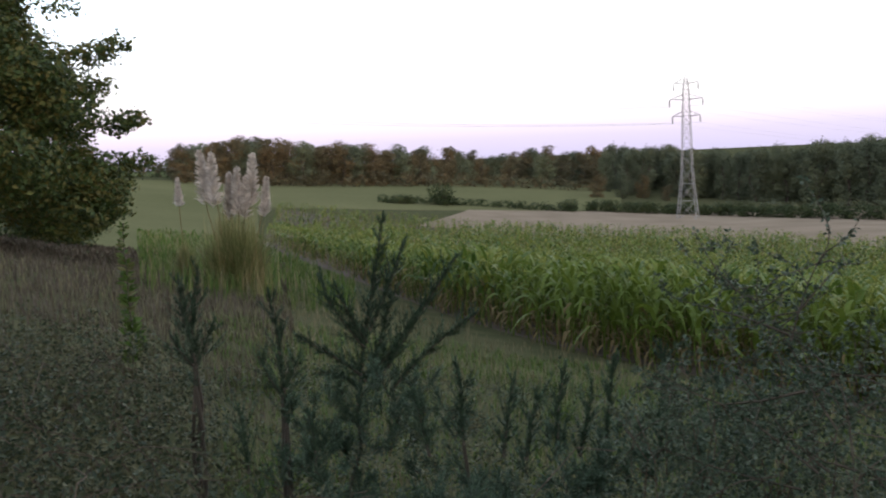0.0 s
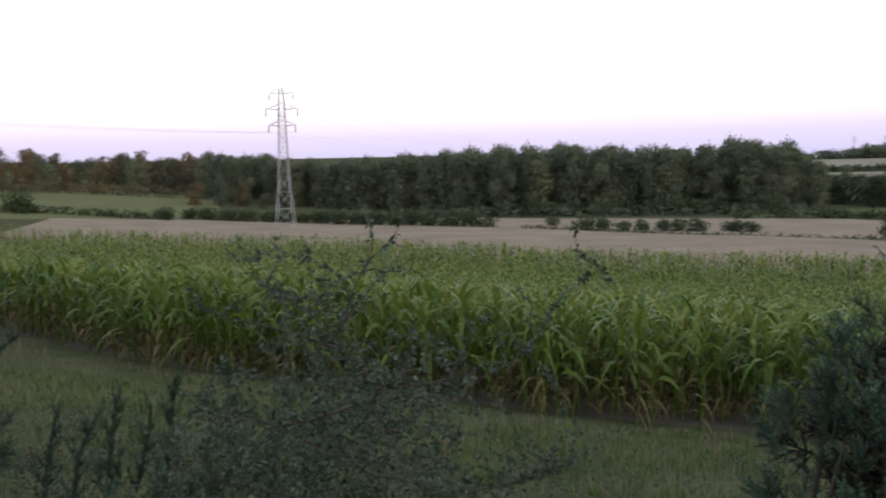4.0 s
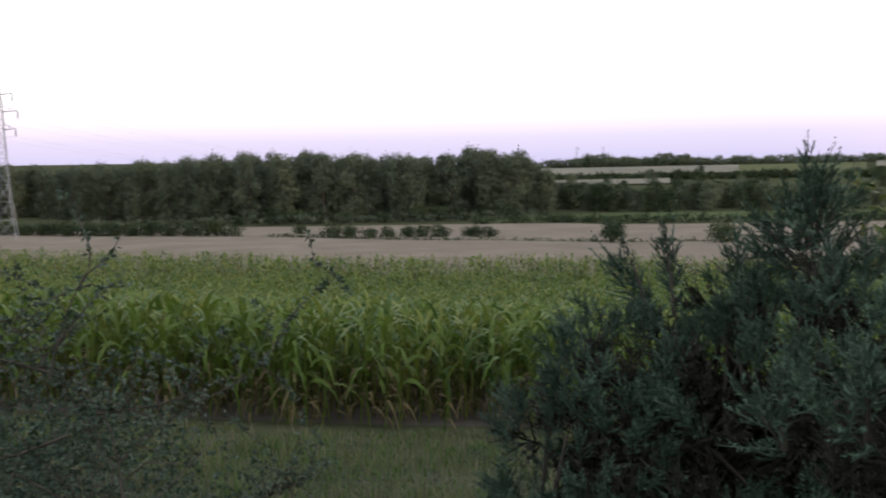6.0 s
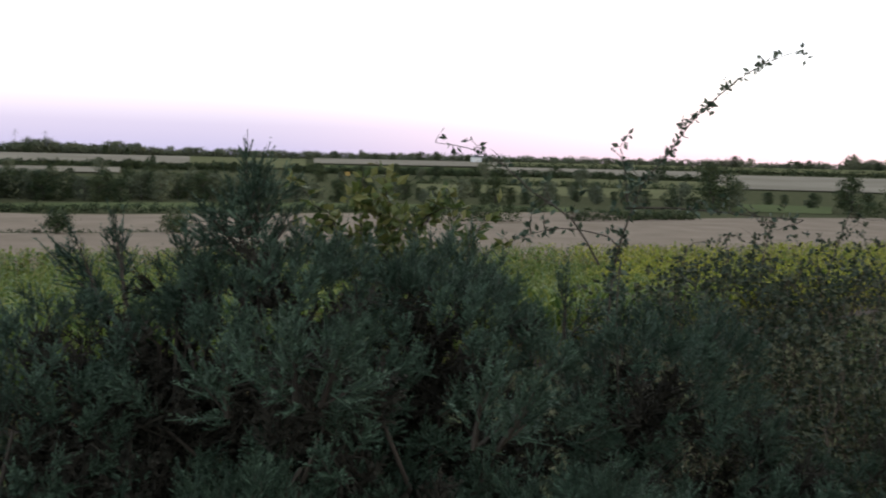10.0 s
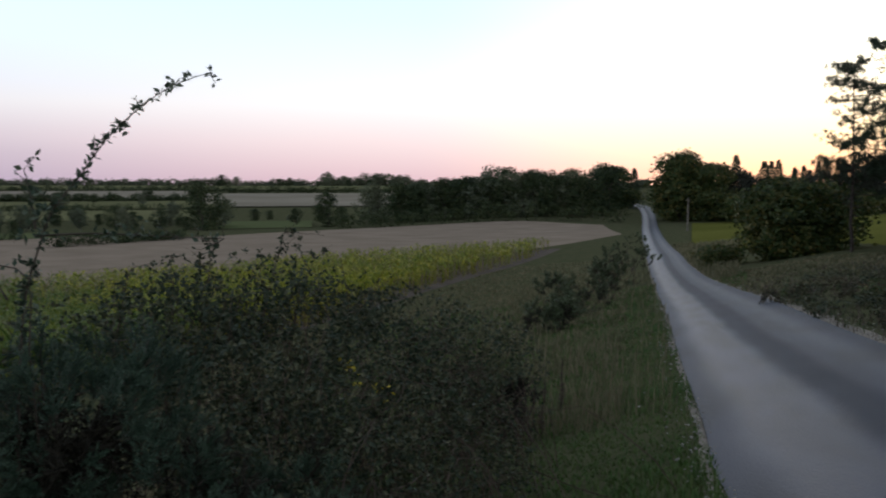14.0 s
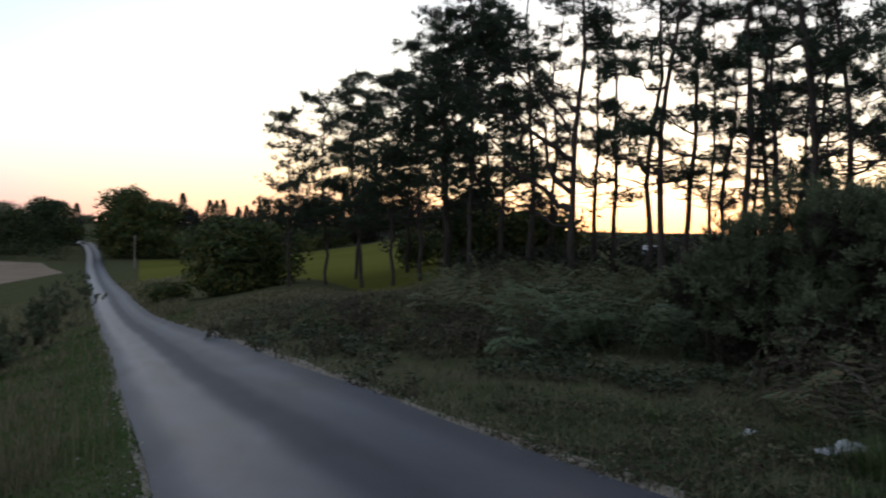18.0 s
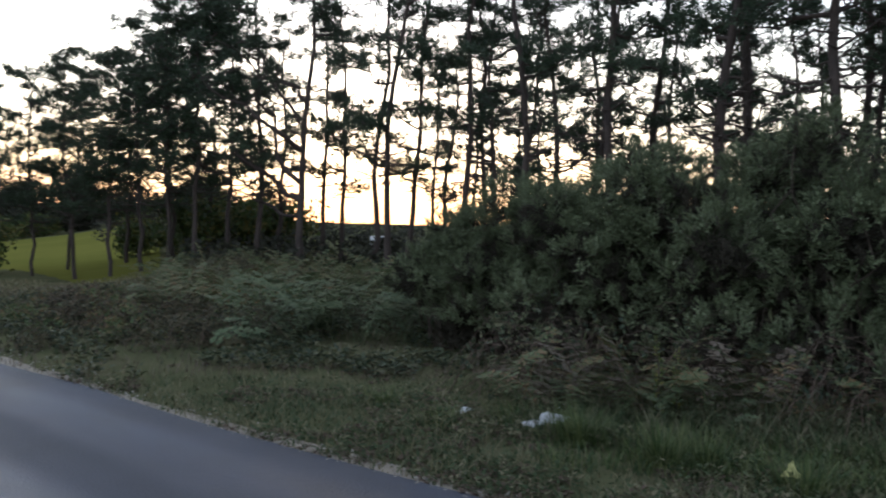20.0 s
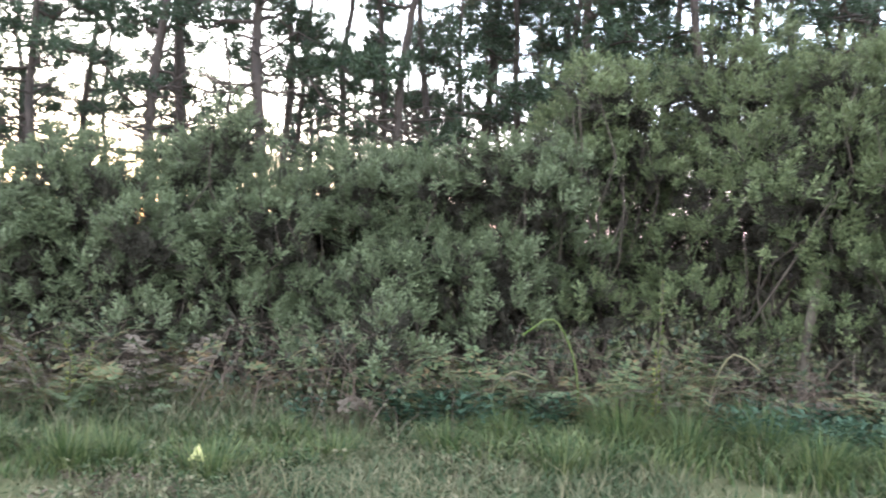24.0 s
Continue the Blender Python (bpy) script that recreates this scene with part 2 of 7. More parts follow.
M_DIGGER = material("yellow_paint", (0.34, 0.22, 0.06), (0.42, 0.28, 0.08), 0.6, 0.5, 5.0, 0.05)
M_RUBBER = material("black_rubber", (0.015, 0.015, 0.016), (0.03, 0.03, 0.03), 2.0, 0.8, 20.0, 0.1)
M_CANE = material("dry_bramble_canes", (0.06, 0.043, 0.032), (0.14, 0.10, 0.075), 3.0, 0.85, 20.0, 0.2)


# ---- the lie of the land ----
def ease(t):
    t = np.clip(t, 0, 1)
    return t * t * (3 - 2 * t)


def land(x, y):
    """Height of the ground: a lane on a brow, a valley to the east, a rise to the north and far hills."""
    x, y = np.asarray(x, float), np.asarray(y, float)
    q = 0.23 * x + np.where(y > 0, 0.08, 0.13) * y
    q = np.where(q > 0, np.sqrt(q * q + 0.09) - 0.3, 0)
    z = -10 * (1 - np.exp(-q / 10))
    r = np.hypot(x, y)
    z = z + 12 * ease((y - 0.6 * x - 90) / 240) * ease((r - 60) / 100)
    e = ease((x + np.where(y > 0, 0.25, 0.42) * y + 40) / 160)
    z = z + e * (12 * ease((r - 230) / 770) + 6 * ease((r - 1000) / 1200)) + (1 - e) * 3 * ease((r - 300) / 1500)
    along, off = 0.7466 * x - 0.6652 * y, np.abs(0.6652 * x + 0.7466 * y)
    heath = np.degrees(np.arctan2(x, y)) - 149.5
    z = z - np.exp(-(heath / 4.0) ** 2) * ease((r - 18) / 22) * (1 - ease((r - 150) / 150))
    return z + 3.0 * ease((along - 215) / 115) * (1 - ease((off - 30) / 60)) * (1 - ease((along - 420) / 300))


def at(bearing, d, up=0.0):
    """The place at a compass-like bearing (clockwise from +y) and distance from the camera's stand."""
    a = radians(bearing)
    x, y = d * math.sin(a), d * math.cos(a)
    return Vector((x, y, float(land(x, y)) + up))


# ---- mesh helpers ----
def unit(v):
    return v / np.maximum(np.linalg.norm(v, axis=-1, keepdims=True), 1e-9)


class Geo:
    """Collects vertices and faces of one mesh, with material slots."""

    def __init__(self):
        self.v, self.f, self.n = [], [], 0

    def add(self, v, f, slot=0):
        v, f = np.asarray(v, float).reshape(-1, 3), np.asarray(f, int)
        self.v.append(v)
        self.f.append((f + self.n, slot))
        self.n += len(v)

    def tube(self, path, radii, sides=6, slot=0):
        p = np.asarray(path, float)
        rad = np.broadcast_to(np.asarray(radii, float), (len(p),))
        d = unit(np.gradient(p, axis=0))
        ref = np.where(np.abs(d[:, 2:3]) > 0.9, np.array([[1.0, 0, 0]]), np.array([[0, 0, 1.0]]))
        a = unit(np.cross(d, ref))
        b = np.cross(d, a)
        ang = np.linspace(0, 2 * np.pi, sides, endpoint=False)
        ring = p[:, None] + rad[:, None, None] * (a[:, None] * np.cos(ang)[None, :, None] + b[:, None] * np.sin(ang)[None, :, None])
        i = np.arange(len(p) - 1)[:, None] * sides
        j = np.arange(sides)[None]
        k = (j + 1) % sides
        self.add(ring.reshape(-1, 3), np.stack([i + j, i + k, i + sides + k, i + sides + j], -1).reshape(-1, 4), slot)

    def leaves(self, base, along, normal, length, width, slot=0, bend=0.0):
        """Diamond leaves from base points, each a folded quad."""
        base, along = np.asarray(base, float), unit(np.asarray(along, float))
        side_ = unit(np.cross(along, np.asarray(normal, float)))
        up_ = np.cross(side_, along)
        L, W = np.broadcast_to(length, (len(base),))[:, None], np.broadcast_to(width, (len(base),))[:, None]
        mid = base + along * L * 0.45 + up_ * L * bend
        v = np.stack([base, mid + side_ * W * 0.5, base + along * L - up_ * L * bend * 0.6, mid - side_ * W * 0.5], 1)
        f = np.arange(len(base) * 4).reshape(-1, 4)
        self.add(v, f, slot)

    def spines(self, base, along, length, width, slot=0):
        """Thin pointed spines, one triangle each."""
        along = unit(np.asarray(along, float))
        s = unit(np.cross(along, np.array([0.3, 0.5, 0.81]))) * (np.broadcast_to(width, (len(base),)) * 0.5)[:, None]
        v = np.stack([base - s, base + s, base + along * np.broadcast_to(length, (len(base),))[:, None]], 1)
        self.add(v, np.arange(len(base) * 3).reshape(-1, 3), slot)

    def copies(self, other, mats):
        """Copies of another Geo under 4x4 matrices (an N x 4 x 4 array)."""
        ov, of = other.merged()
        n = len(mats)
        v = np.einsum("nij,vj->nvi", mats[:, :3, :3], ov) + mats[:, None, :3, 3]
        base = self.n
        self.v.append(v.reshape(-1, 3))
        for f, slot in of:
            self.f.append(((f[None] + (np.arange(n) * len(ov))[:, None, None]).reshape(-1, f.shape[1]) + base, slot))
        self.n += n * len(ov)

    def merged(self):
        return np.concatenate(self.v), self.f

    def mesh(self, name, mats, smooth=False):
        v = np.concatenate(self.v)
        me = bpy.data.meshes.new(name)
        me.vertices.add(len(v))
        me.vertices.foreach_set("co", v.ravel())
        sizes = np.concatenate([np.full(len(f), f.shape[1]) for f, s in self.f])
        slots = np.concatenate([np.full(len(f), s) for f, s in self.f])
        loops = np.concatenate([f.ravel() for f, s in self.f])
        me.loops.add(len(loops))
        me.loops.foreach_set("vertex_index", loops)
        me.polygons.add(len(sizes))
        me.polygons.foreach_set("loop_start", np.concatenate([[0], np.cumsum(sizes)[:-1]]))
        me.polygons.foreach_set("material_index", slots)
        me.polygons.foreach_set("use_smooth", np.full(len(sizes), smooth))
        for m in mats if isinstance(mats, (list, tuple)) else [mats]:
            me.materials.append(m)
        me.update(calc_edges=True)
        return me


def thing(name, at_, label, category, group="", kind="", turn=0.0):
    e = new(name)
    e.matrix_basis = Matrix.Translation(at_) @ Matrix.Rotation(turn, 4, "Z")
    return tagged(e, label, category, group, kind)


def part(name, geo, mats, parent, label="", smooth=False):
    me = geo.mesh(name, mats, smooth) if isinstance(geo, Geo) else geo
    ob = new(name, me)
    ob.parent = parent
    if label:
        ob["label"] = label
    if name in ("cane_tangle", "tuft", "stem_tangle"):
        ob["kind"] = "stuff"
    return ob


def solid(name, geo, mats, label, category, group="", kind="", smooth=False):
    return tagged(new(name, geo.mesh(name, mats, smooth)), label, category, group, kind)


def frames_along(p, direction, size, rng, spin=True):
    """Matrices that carry a template's +z to the given directions at p."""
    d = unit(np.asarray(direction, float))
    ref = unit(rng.normal(size=d.shape))
    a = unit(np.cross(d, ref))
    b = np.cross(d, a)
    m = np.zeros((len(p), 4, 4))
    s = np.broadcast_to(size, (len(p),))[:, None]
    m[:, :3, 0], m[:, :3, 1], m[:, :3, 2], m[:, :3, 3] = a * s, b * s, d * s, p
    m[:, 3, 3] = 1
    return m


def bent(p0, p1, n, wobble, rng, lift=0.0):
    """A path from p0 to p1 with bends."""
    t = np.linspace(0, 1, n)[:, None]
    p0, p1 = np.asarray(p0, float), np.asarray(p1, float)
    w = np.cumsum(rng.normal(size=(n, 3)), 0) * wobble * np.linalg.norm(p1 - p0) / n
    w -= w[0] + (w[-1] - w[0]) * t
    return p0 + (p1 - p0) * t + w + np.array([0, 0, 1.0]) * lift * np.sin(np.pi * t)


def smooth_path(points, step):
    """A rounded line through the given points (Catmull-Rom)."""
    p = np.asarray(points, float)
    p = np.vstack([2 * p[0] - p[1], p, 2 * p[-1] - p[-2]])
    res = []
    for i in range(1, len(p) - 2):
        n = max(2, int(np.linalg.norm(p[i + 1] - p[i]) / step))
        t = np.linspace(0, 1, n, endpoint=False)[:, None]
        a, b, c, d = p[i - 1], p[i], p[i + 1], p[i + 2]
        res.append(0.5 * (2 * b + (c - a) * t + (2 * a - 5 * b + 4 * c - d) * t ** 2 + (3 * b - a - 3 * c + d) * t ** 3))
    return np.vstack(res + [p[-2:-1]])


def inside(x, y, poly):
    """Which points lie in a polygon."""
    res = np.zeros(np.shape(x), bool)
    for (x0, y0), (x1, y1) in zip(poly, poly[1:] + poly[:1]):
        if y0 != y1:
            res ^= ((y0 > y) != (y1 > y)) & (x < (x1 - x0) * (y - y0) / (y1 - y0) + x0)
    return res


def vnoise(x, y, size, seed=0):
    """Smooth random field over the ground, 0 to 1."""
    table = np.random.default_rng(900 + seed).uniform(size=(64, 64))
    u, v = np.asarray(x) / size, np.asarray(y) / size
    i, j = np.floor(u).astype(int), np.floor(v).astype(int)
    a, b = ease(u - i), ease(v - j)
    pick = lambda p, q: table[p % 64, q % 64]
    return (pick(i, j) * (1 - a) + pick(i + 1, j) * a) * (1 - b) + (pick(i, j + 1) * (1 - a) + pick(i + 1, j + 1) * a) * b


def draped(name, left, right, across, lift, mats, label, category, uv=False):
    """A sheet between two lines (same number of points) that follows the land."""
    left, right = np.asarray(left, float), np.asarray(right, float)
    n = len(left)
    t = np.linspace(0, 1, across)
    xy = left[:, None] + (right - left)[:, None] * t[None, :, None]
    z = land(xy[..., 0], xy[..., 1]) + lift * (1 + np.hypot(xy[..., 0], xy[..., 1]) * (0.05 if uv else 0.01))
    if not uv:
        z[:, 0] -= 3 * lift
        z[:, -1] -= 3 * lift
    g = Geo()
    i, j = np.meshgrid(np.arange(n - 1), np.arange(across - 1), indexing="ij")
    a = i * across + j
    f = np.stack([a, a + across, a + across + 1, a + 1], -1).reshape(-1, 4)
    g.add(np.dstack([xy, z]).reshape(-1, 3), f)
    ob = solid(name, g, mats, label, category, kind="structure", smooth=True)
    if uv:
        layer = ob.data.uv_layers.new(name="across")
        along = np.concatenate([[0], np.cumsum(np.linalg.norm(np.diff((left + right) / 2, axis=0), axis=1))])
        uvs = np.stack(np.broadcast_arrays(t[None], along[:, None]), -1).reshape(-1, 2)
        idx = np.empty(len(ob.data.loops), int)
        ob.data.loops.foreach_get("vertex_index", idx)
        layer.data.foreach_set("uv", uvs[idx].ravel())
    return ob


# ---- ground ----
def build_ground():
    rings = np.concatenate([[0.0], np.geomspace(0.6, 4700, 150)])
    spokes = 540
    a = np.linspace(0, 2 * np.pi, spokes, endpoint=False)
    x, y = rings[1:, None] * np.sin(a)[None], rings[1:, None] * np.cos(a)[None]
    g = Geo()
    v = np.vstack([[[0, 0, float(land(0, 0))]], np.dstack([x, y, land(x, y)]).reshape(-1, 3)])
    i, j = np.meshgrid(np.arange(len(rings) - 2), np.arange(spokes), indexing="ij")
    k = (j + 1) % spokes
    f = np.stack([1 + i * spokes + j, 1 + i * spokes + k, 1 + (i + 1) * spokes + k, 1 + (i + 1) * spokes + j], -1).reshape(-1, 4)
    g.add(v, f)
    j = np.arange(spokes)
    g.f.append((np.stack([np.zeros(spokes, int), 1 + (j + 1) % spokes, 1 + j], -1), 0))
    return solid("ground", g, M_GROUND, "rough dry grass and earth over rolling farmland", "ground", kind="structure", smooth=True)


build_ground()

# the lane: its two edges
LANE_LEFT = [(-60, 24), (-30, 11), (-12, 3.0), (-4, -0.6), (1.4, -2.45), (3.71, -4.03), (5.4, -5.55), (9.2, -8.95), (15.4, -14.55), (28.5, -26.2), (46.5, -42.2), (66, -59.5), (113, -101), (165, -147), (221, -196.5), (276, -240), (320, -262)]
LANE_RIGHT = [(-61, 20.5), (-31, 8), (-13, 0.3), (-4.5, -3.15), (-0.6, -4.75), (1.9, -6.05), (4.2, -7.5), (7.2, -9.85), (13.5, -15.6), (26.5, -27.2), (44.9, -44.2), (64.7, -62.5), (111, -103.9), (163.1, -150.6), (219.3, -200.3), (273.5, -245), (318, -270)]
lane_both = smooth_path(np.hstack([LANE_LEFT, LANE_RIGHT]), 0.8)
lane_left, lane_right = lane_both[:, :2], lane_both[:, 2:]


def lane_material():
    """Worn asphalt: polished pale wheel tracks, a dark mossy strip between them, patches and cracks."""
    m = material("worn_asphalt", (0.020, 0.023, 0.032), (0.038, 0.042, 0.056), 0.8, 0.62, 55.0, 0.35, spec=0.3)
    t = m.node_tree
    bsdf = t.nodes["Principled BSDF"]
    base = bsdf.inputs["Base Color"].links[0].from_socket
    uv = t.nodes.new("ShaderNodeUVMap")
    uv.uv_map = "across"
    sep = t.nodes.new("ShaderNodeSeparateXYZ")
    t.links.new(uv.outputs[0], sep.inputs[0])
    wob = t.nodes.new("ShaderNodeTexNoise")
    wob.inputs["Scale"].default_value = 0.5
    tc = t.nodes.new("ShaderNodeTexCoord")
    t.links.new(tc.outputs["Object"], wob.inputs["Vector"])
    shift = t.nodes.new("ShaderNodeMath")
    shift.operation = "MULTIPLY_ADD"
    shift.inputs[1].default_value = 0.12
    t.links.new(wob.outputs[0], shift.inputs[0])
    t.links.new(sep.outputs[0], shift.inputs[2])
    tracks = ramp(t, [(0.0, (0.3, 0.3, 0.3)), (0.10, (0.55, 0.55, 0.55)), (0.24, (1, 1, 1)), (0.42, (0.9, 0.9, 0.9)), (0.54, (0.2, 0.2, 0.2)),
                      (0.62, (0.15, 0.15, 0.15)), (0.72, (0.5, 0.5, 0.5)), (0.86, (0.65, 0.65, 0.65)), (1.0, (0.3, 0.3, 0.3))], "EASE")
    t.links.new(shift.outputs[0], tracks.inputs[0])
    mix = t.nodes.new("ShaderNodeMixRGB")
    mix.inputs[2].default_value = (0.048, 0.057, 0.090, 1)
    fac = t.nodes.new("ShaderNodeMath")
    fac.operation = "MULTIPLY"
    patch = t.nodes.new("ShaderNodeTexNoise")
    patch.inputs["Scale"].default_value, patch.inputs["Detail"].default_value = 1.0, 7
    streak = t.nodes.new("ShaderNodeMapping")
    streak.inputs["Scale"].default_value = (5.0, 0.55, 1.0)
    t.links.new(uv.outputs[0], streak.inputs["Vector"])
    t.links.new(streak.outputs[0], patch.inputs["Vector"])
    pr = ramp(t, [(0.34, (0.1, 0.1, 0.1)), (0.58, (1, 1, 1))])
    t.links.new(patch.outputs[0], pr.inputs[0])
    t.links.new(tracks.outputs[0], fac.inputs[0])
    t.links.new(pr.outputs[0], fac.inputs[1])
    t.links.new(fac.outputs[0], mix.inputs[0])
    t.links.new(base, mix.inputs[1])
    t.links.new(mix.outputs[0], bsdf.inputs["Base Color"])
    gloss = t.nodes.new("ShaderNodeMapRange")
    gloss.inputs[3].default_value, gloss.inputs[4].default_value = 0.75, 0.45
    t.links.new(tracks.outputs[0], gloss.inputs[0])
    t.links.new(gloss.outputs[0], bsdf.inputs["Roughness"])
    return m


draped("road", lane_left, lane_right, 9, 0.02, lane_material(), "narrow worn asphalt lane with pale wheel tracks", "road", uv=True)


# ---- fields: sheets laid over the ground ----
CORN_NEAR = [(3, 104), (5.6, 56), (6.2, 24), (8.0, 16), (10.4, 12.3), (13.2, 8.2), (30, -6), (48, -22), (66, -38), (88, -60), (112, -82)]
CORN_FAR = [(8, 182), (30, 152), (50, 122), (60, 92), (66, 58), (77, 37), (88, 12), (95, -8), (101, -28), (113, -50), (116, -80)]
HEDGE_LINE = [(10, 205), (49, 189), (75, 185), (95, 174), (110, 131), (116, 100), (122, 76), (130, 50), (171, -1), (198, -32), (222, -72), (234, -115), (226, -150), (193, -158)]


def field(name, a, b, m, label, lift=0.05, across=14):
    n = 60
    def even(p):
        p = smooth_path(p, 2.0)
        s = np.concatenate([[0], np.cumsum(np.linalg.norm(np.diff(p, axis=0), axis=1))])
        return np.stack([np.interp(np.linspace(0, s[-1], n), s, p[:, i]) for i in (0, 1)], -1)
    return draped(name, even(a), even(b), across, lift, m, label, "field")


def arc(b0, b1, d0, d1, n=6):
    return [tuple(at(b0 + (b1 - b0) * i / (n - 1), d0 + (d1 - d0) * i / (n - 1)))[:2] for i in range(n)]


field("field_corn_soil", [(x - 1.0, y - 0.85) for x, y in CORN_NEAR], CORN_FAR, M_SOIL, "bare brown soil under the corn", 0.045, 30)
field("field_stubble", CORN_FAR[1:] + [(150, -128)], HEDGE_LINE[1:], M_STUBBLE, "pale brown cut stubble field", 0.05, 30)
field("field_stubble_far", HEDGE_LINE[3:10], [(128, 168), (136, 141), (160, 105), (168, 89), (170, 74), (212, 0), (226, -30)], M_STUBBLE, "pale brown stubble behind a low hedge", 0.08)
field("field_pasture_strip", arc(56, 96, 199, 228), arc(56, 96, 220, 250), M_PASTURE, "strip of green pasture in the valley", 0.1)
field("field_pasture_rise", arc(-8, 24, 178, 200), arc(-8, 24, 262, 276), M_PASTURE_DRY, "dry green pasture sloping up to a wood", 0.1)
field("field_rough_pasture", arc(-9, 1.2, 60, 64), arc(-9, 1.2, 184, 182), M_PASTURE_DRY, "rough olive pasture beyond the pampas grass", 0.06)
field("field_pasture_hill", arc(345, 358, 290, 300), arc(345, 358, 620, 640), M_PASTURE, "green pasture on a far rise", 0.2)
FAR_FIELDS = [  # bearings, near and far distance, kind
    (59, 68, 455, 512, 0), (60, 72, 610, 790, 0), (72, 79, 560, 800, 1), (79, 91, 520, 640, 2), (79.5, 92, 690, 860, 0), (86, 104, 318, 392, 1),
    (90, 104, 545, 690, 0), (92, 106, 420, 500, 1), (104, 116, 440, 640, 0), (104.5, 111, 258, 292, 2), (92, 118, 740, 900, 1), (116, 128, 640, 800, 0), (46, 60, 600, 800, 1)]
for b0, b1, d0, d1, k in FAR_FIELDS:
    field("field_far", arc(b0, b1, d0, d0 * 1.02), arc(b0, b1, d1, d1 * 1.01), (M_STUBBLE_PALE, M_PASTURE_DRY, M_PASTURE)[k],
          ("pale harvested field on a far slope", "grey-green grass field on a far slope", "bright green meadow on a far slope")[k], 0.25)
field("field_meadow", [at(b, d).xy for b, d in ((134.7, 115), (137, 84), (140, 62), (144, 45), (148, 37), (153, 33))], [at(b, d).xy for b, d in ((134.7, 250), (139, 245), (143, 235), (148, 220), (153, 205))], M_MEADOW, "yellow-green meadow behind the pines", 0.06)


# ---- trees ----
def crown_geo(rng, lobes, n, leaf, droop=0.0):
    """Leaf clumps scattered in the outer shell of many lobes."""
    lobes = np.asarray(lobes, float)
    w = lobes[:, 3] * lobes[:, 4] + lobes[:, 4] * lobes[:, 5]
    sprays = max(8, n // 9)
    pick = rng.choice(len(lobes), sprays, p=w / w.sum())
    d = unit(rng.normal(size=(sprays, 3)))
    r = rng.uniform(0.5, 1.0, sprays) ** 0.5 * rng.uniform(0.88, 1.06, sprays)
    p = np.repeat(lobes[pick, :3] + d * r[:, None] * lobes[pick, 3:6], 9, 0)[:n]
    d = np.repeat(d, 9, 0)[:n]
    n = len(p)
    p = p + rng.normal(size=(n, 3)) * leaf * np.array([0.9, 0.9, 0.55])
    g = Geo()
    along = unit(np.cross(d, rng.normal(size=(n, 3)))) + d * rng.uniform(-0.1, 0.7, n)[:, None] + np.array([0, 0, -droop])
    g.leaves(p, along, d + rng.normal(size=(n, 3)) * 0.45 + np.array([0, 0, 0.25]), leaf * rng.uniform(0.6, 1.5, n), leaf * rng.uniform(0.45, 1.0, n), bend=0.08)
    return g


def lobes_for(rng, h, r, low, count, top=0.25, lobe=0.38, tall=1.0):
    """Lobes that fill a crown between low and h, wide in the middle."""
    res = []
    for i in range(count):
        t = (i + rng.uniform(0.2, 0.8)) / count
        z = low + (h - low) * t
        wide = r * (math.sin(math.pi * min(1, 0.18 + 0.82 * t) ** (1 + top)) ** 0.7)
        a, k = rng.uniform(0, 2 * math.pi), math.sqrt(rng.uniform(0.1, 1)) * 0.72
        s = r * lobe * rng.uniform(0.75, 1.3)
        zc = min(z, h - s * 0.8 * tall)
        res.append((wide * k * math.cos(a), wide * k * math.sin(a), max(zc, low + s * 0.5), s, s, s * tall * rng.uniform(0.65, 0.95)))
    return res


def shaped_lobes(rng, shape, count, lobe):
    """Lobes over the outside of a crown given as (height, radius) steps."""
    hs, rs = zip(*shape)
    res = []
    for i in range(count):
        z, a = hs[0] + (hs[-1] - hs[0]) * (i + rng.uniform()) / count, rng.uniform(0, 2 * math.pi)
        s = lobe * rng.uniform(0.6, 1.35)
        k = max(0.0, float(np.interp(z, hs, rs)) - s * rng.uniform(0.75, 1.35)) * (1 if i % 4 else rng.uniform(0.2, 0.9))
        res.append((k * math.cos(a), k * math.sin(a), z, s, s, s * rng.uniform(0.6, 0.9)))
    return res


def broadleaf(name, seed, h, r, low, leaf, n, leaf_mat, label, category="tree", count=16, limbs=9, group="", lobe=0.38, stems=1, shape=None, tall=1.0, extra=()):
    rng = np.random.default_rng(seed)
    e = thing(name, (0, 0, 0), label, category, group)
    lobes = lobes_for(rng, h, r, low, count, lobe=lobe, tall=tall) if shape is None else shaped_lobes(rng, shape, count, lobe) + list(extra)
    g = Geo()
    for s in range(stems):
        foot = np.array([rng.normal() * 0.25 * (stems > 1) * r * 0.3, rng.normal() * 0.25 * (stems > 1) * r * 0.3, -0.25])
        topp = np.array([rng.normal() * r * 0.1, rng.normal() * r * 0.1, low + (h - low) * 0.75])
        g.tube(bent(foot, topp, 8, 0.35, rng), np.linspace(0.028 * h, 0.006 * h, 8) / math.sqrt(stems), 7)
        for i in range(limbs):
            l = lobes[int(rng.integers(len(lobes)))]
            t = rng.uniform(0.25, 0.8)
            g.tube(bent(foot + (topp - foot) * t, l[:3], 6, 0.5, rng, 0.05 * h), np.linspace(0.010 * h, 0.002 * h, 6), 5)
    part("trunk", g, M_BARK, e, smooth=True)
    part("crown", crown_geo(rng, lobes, n, leaf), leaf_mat, e)
    return e


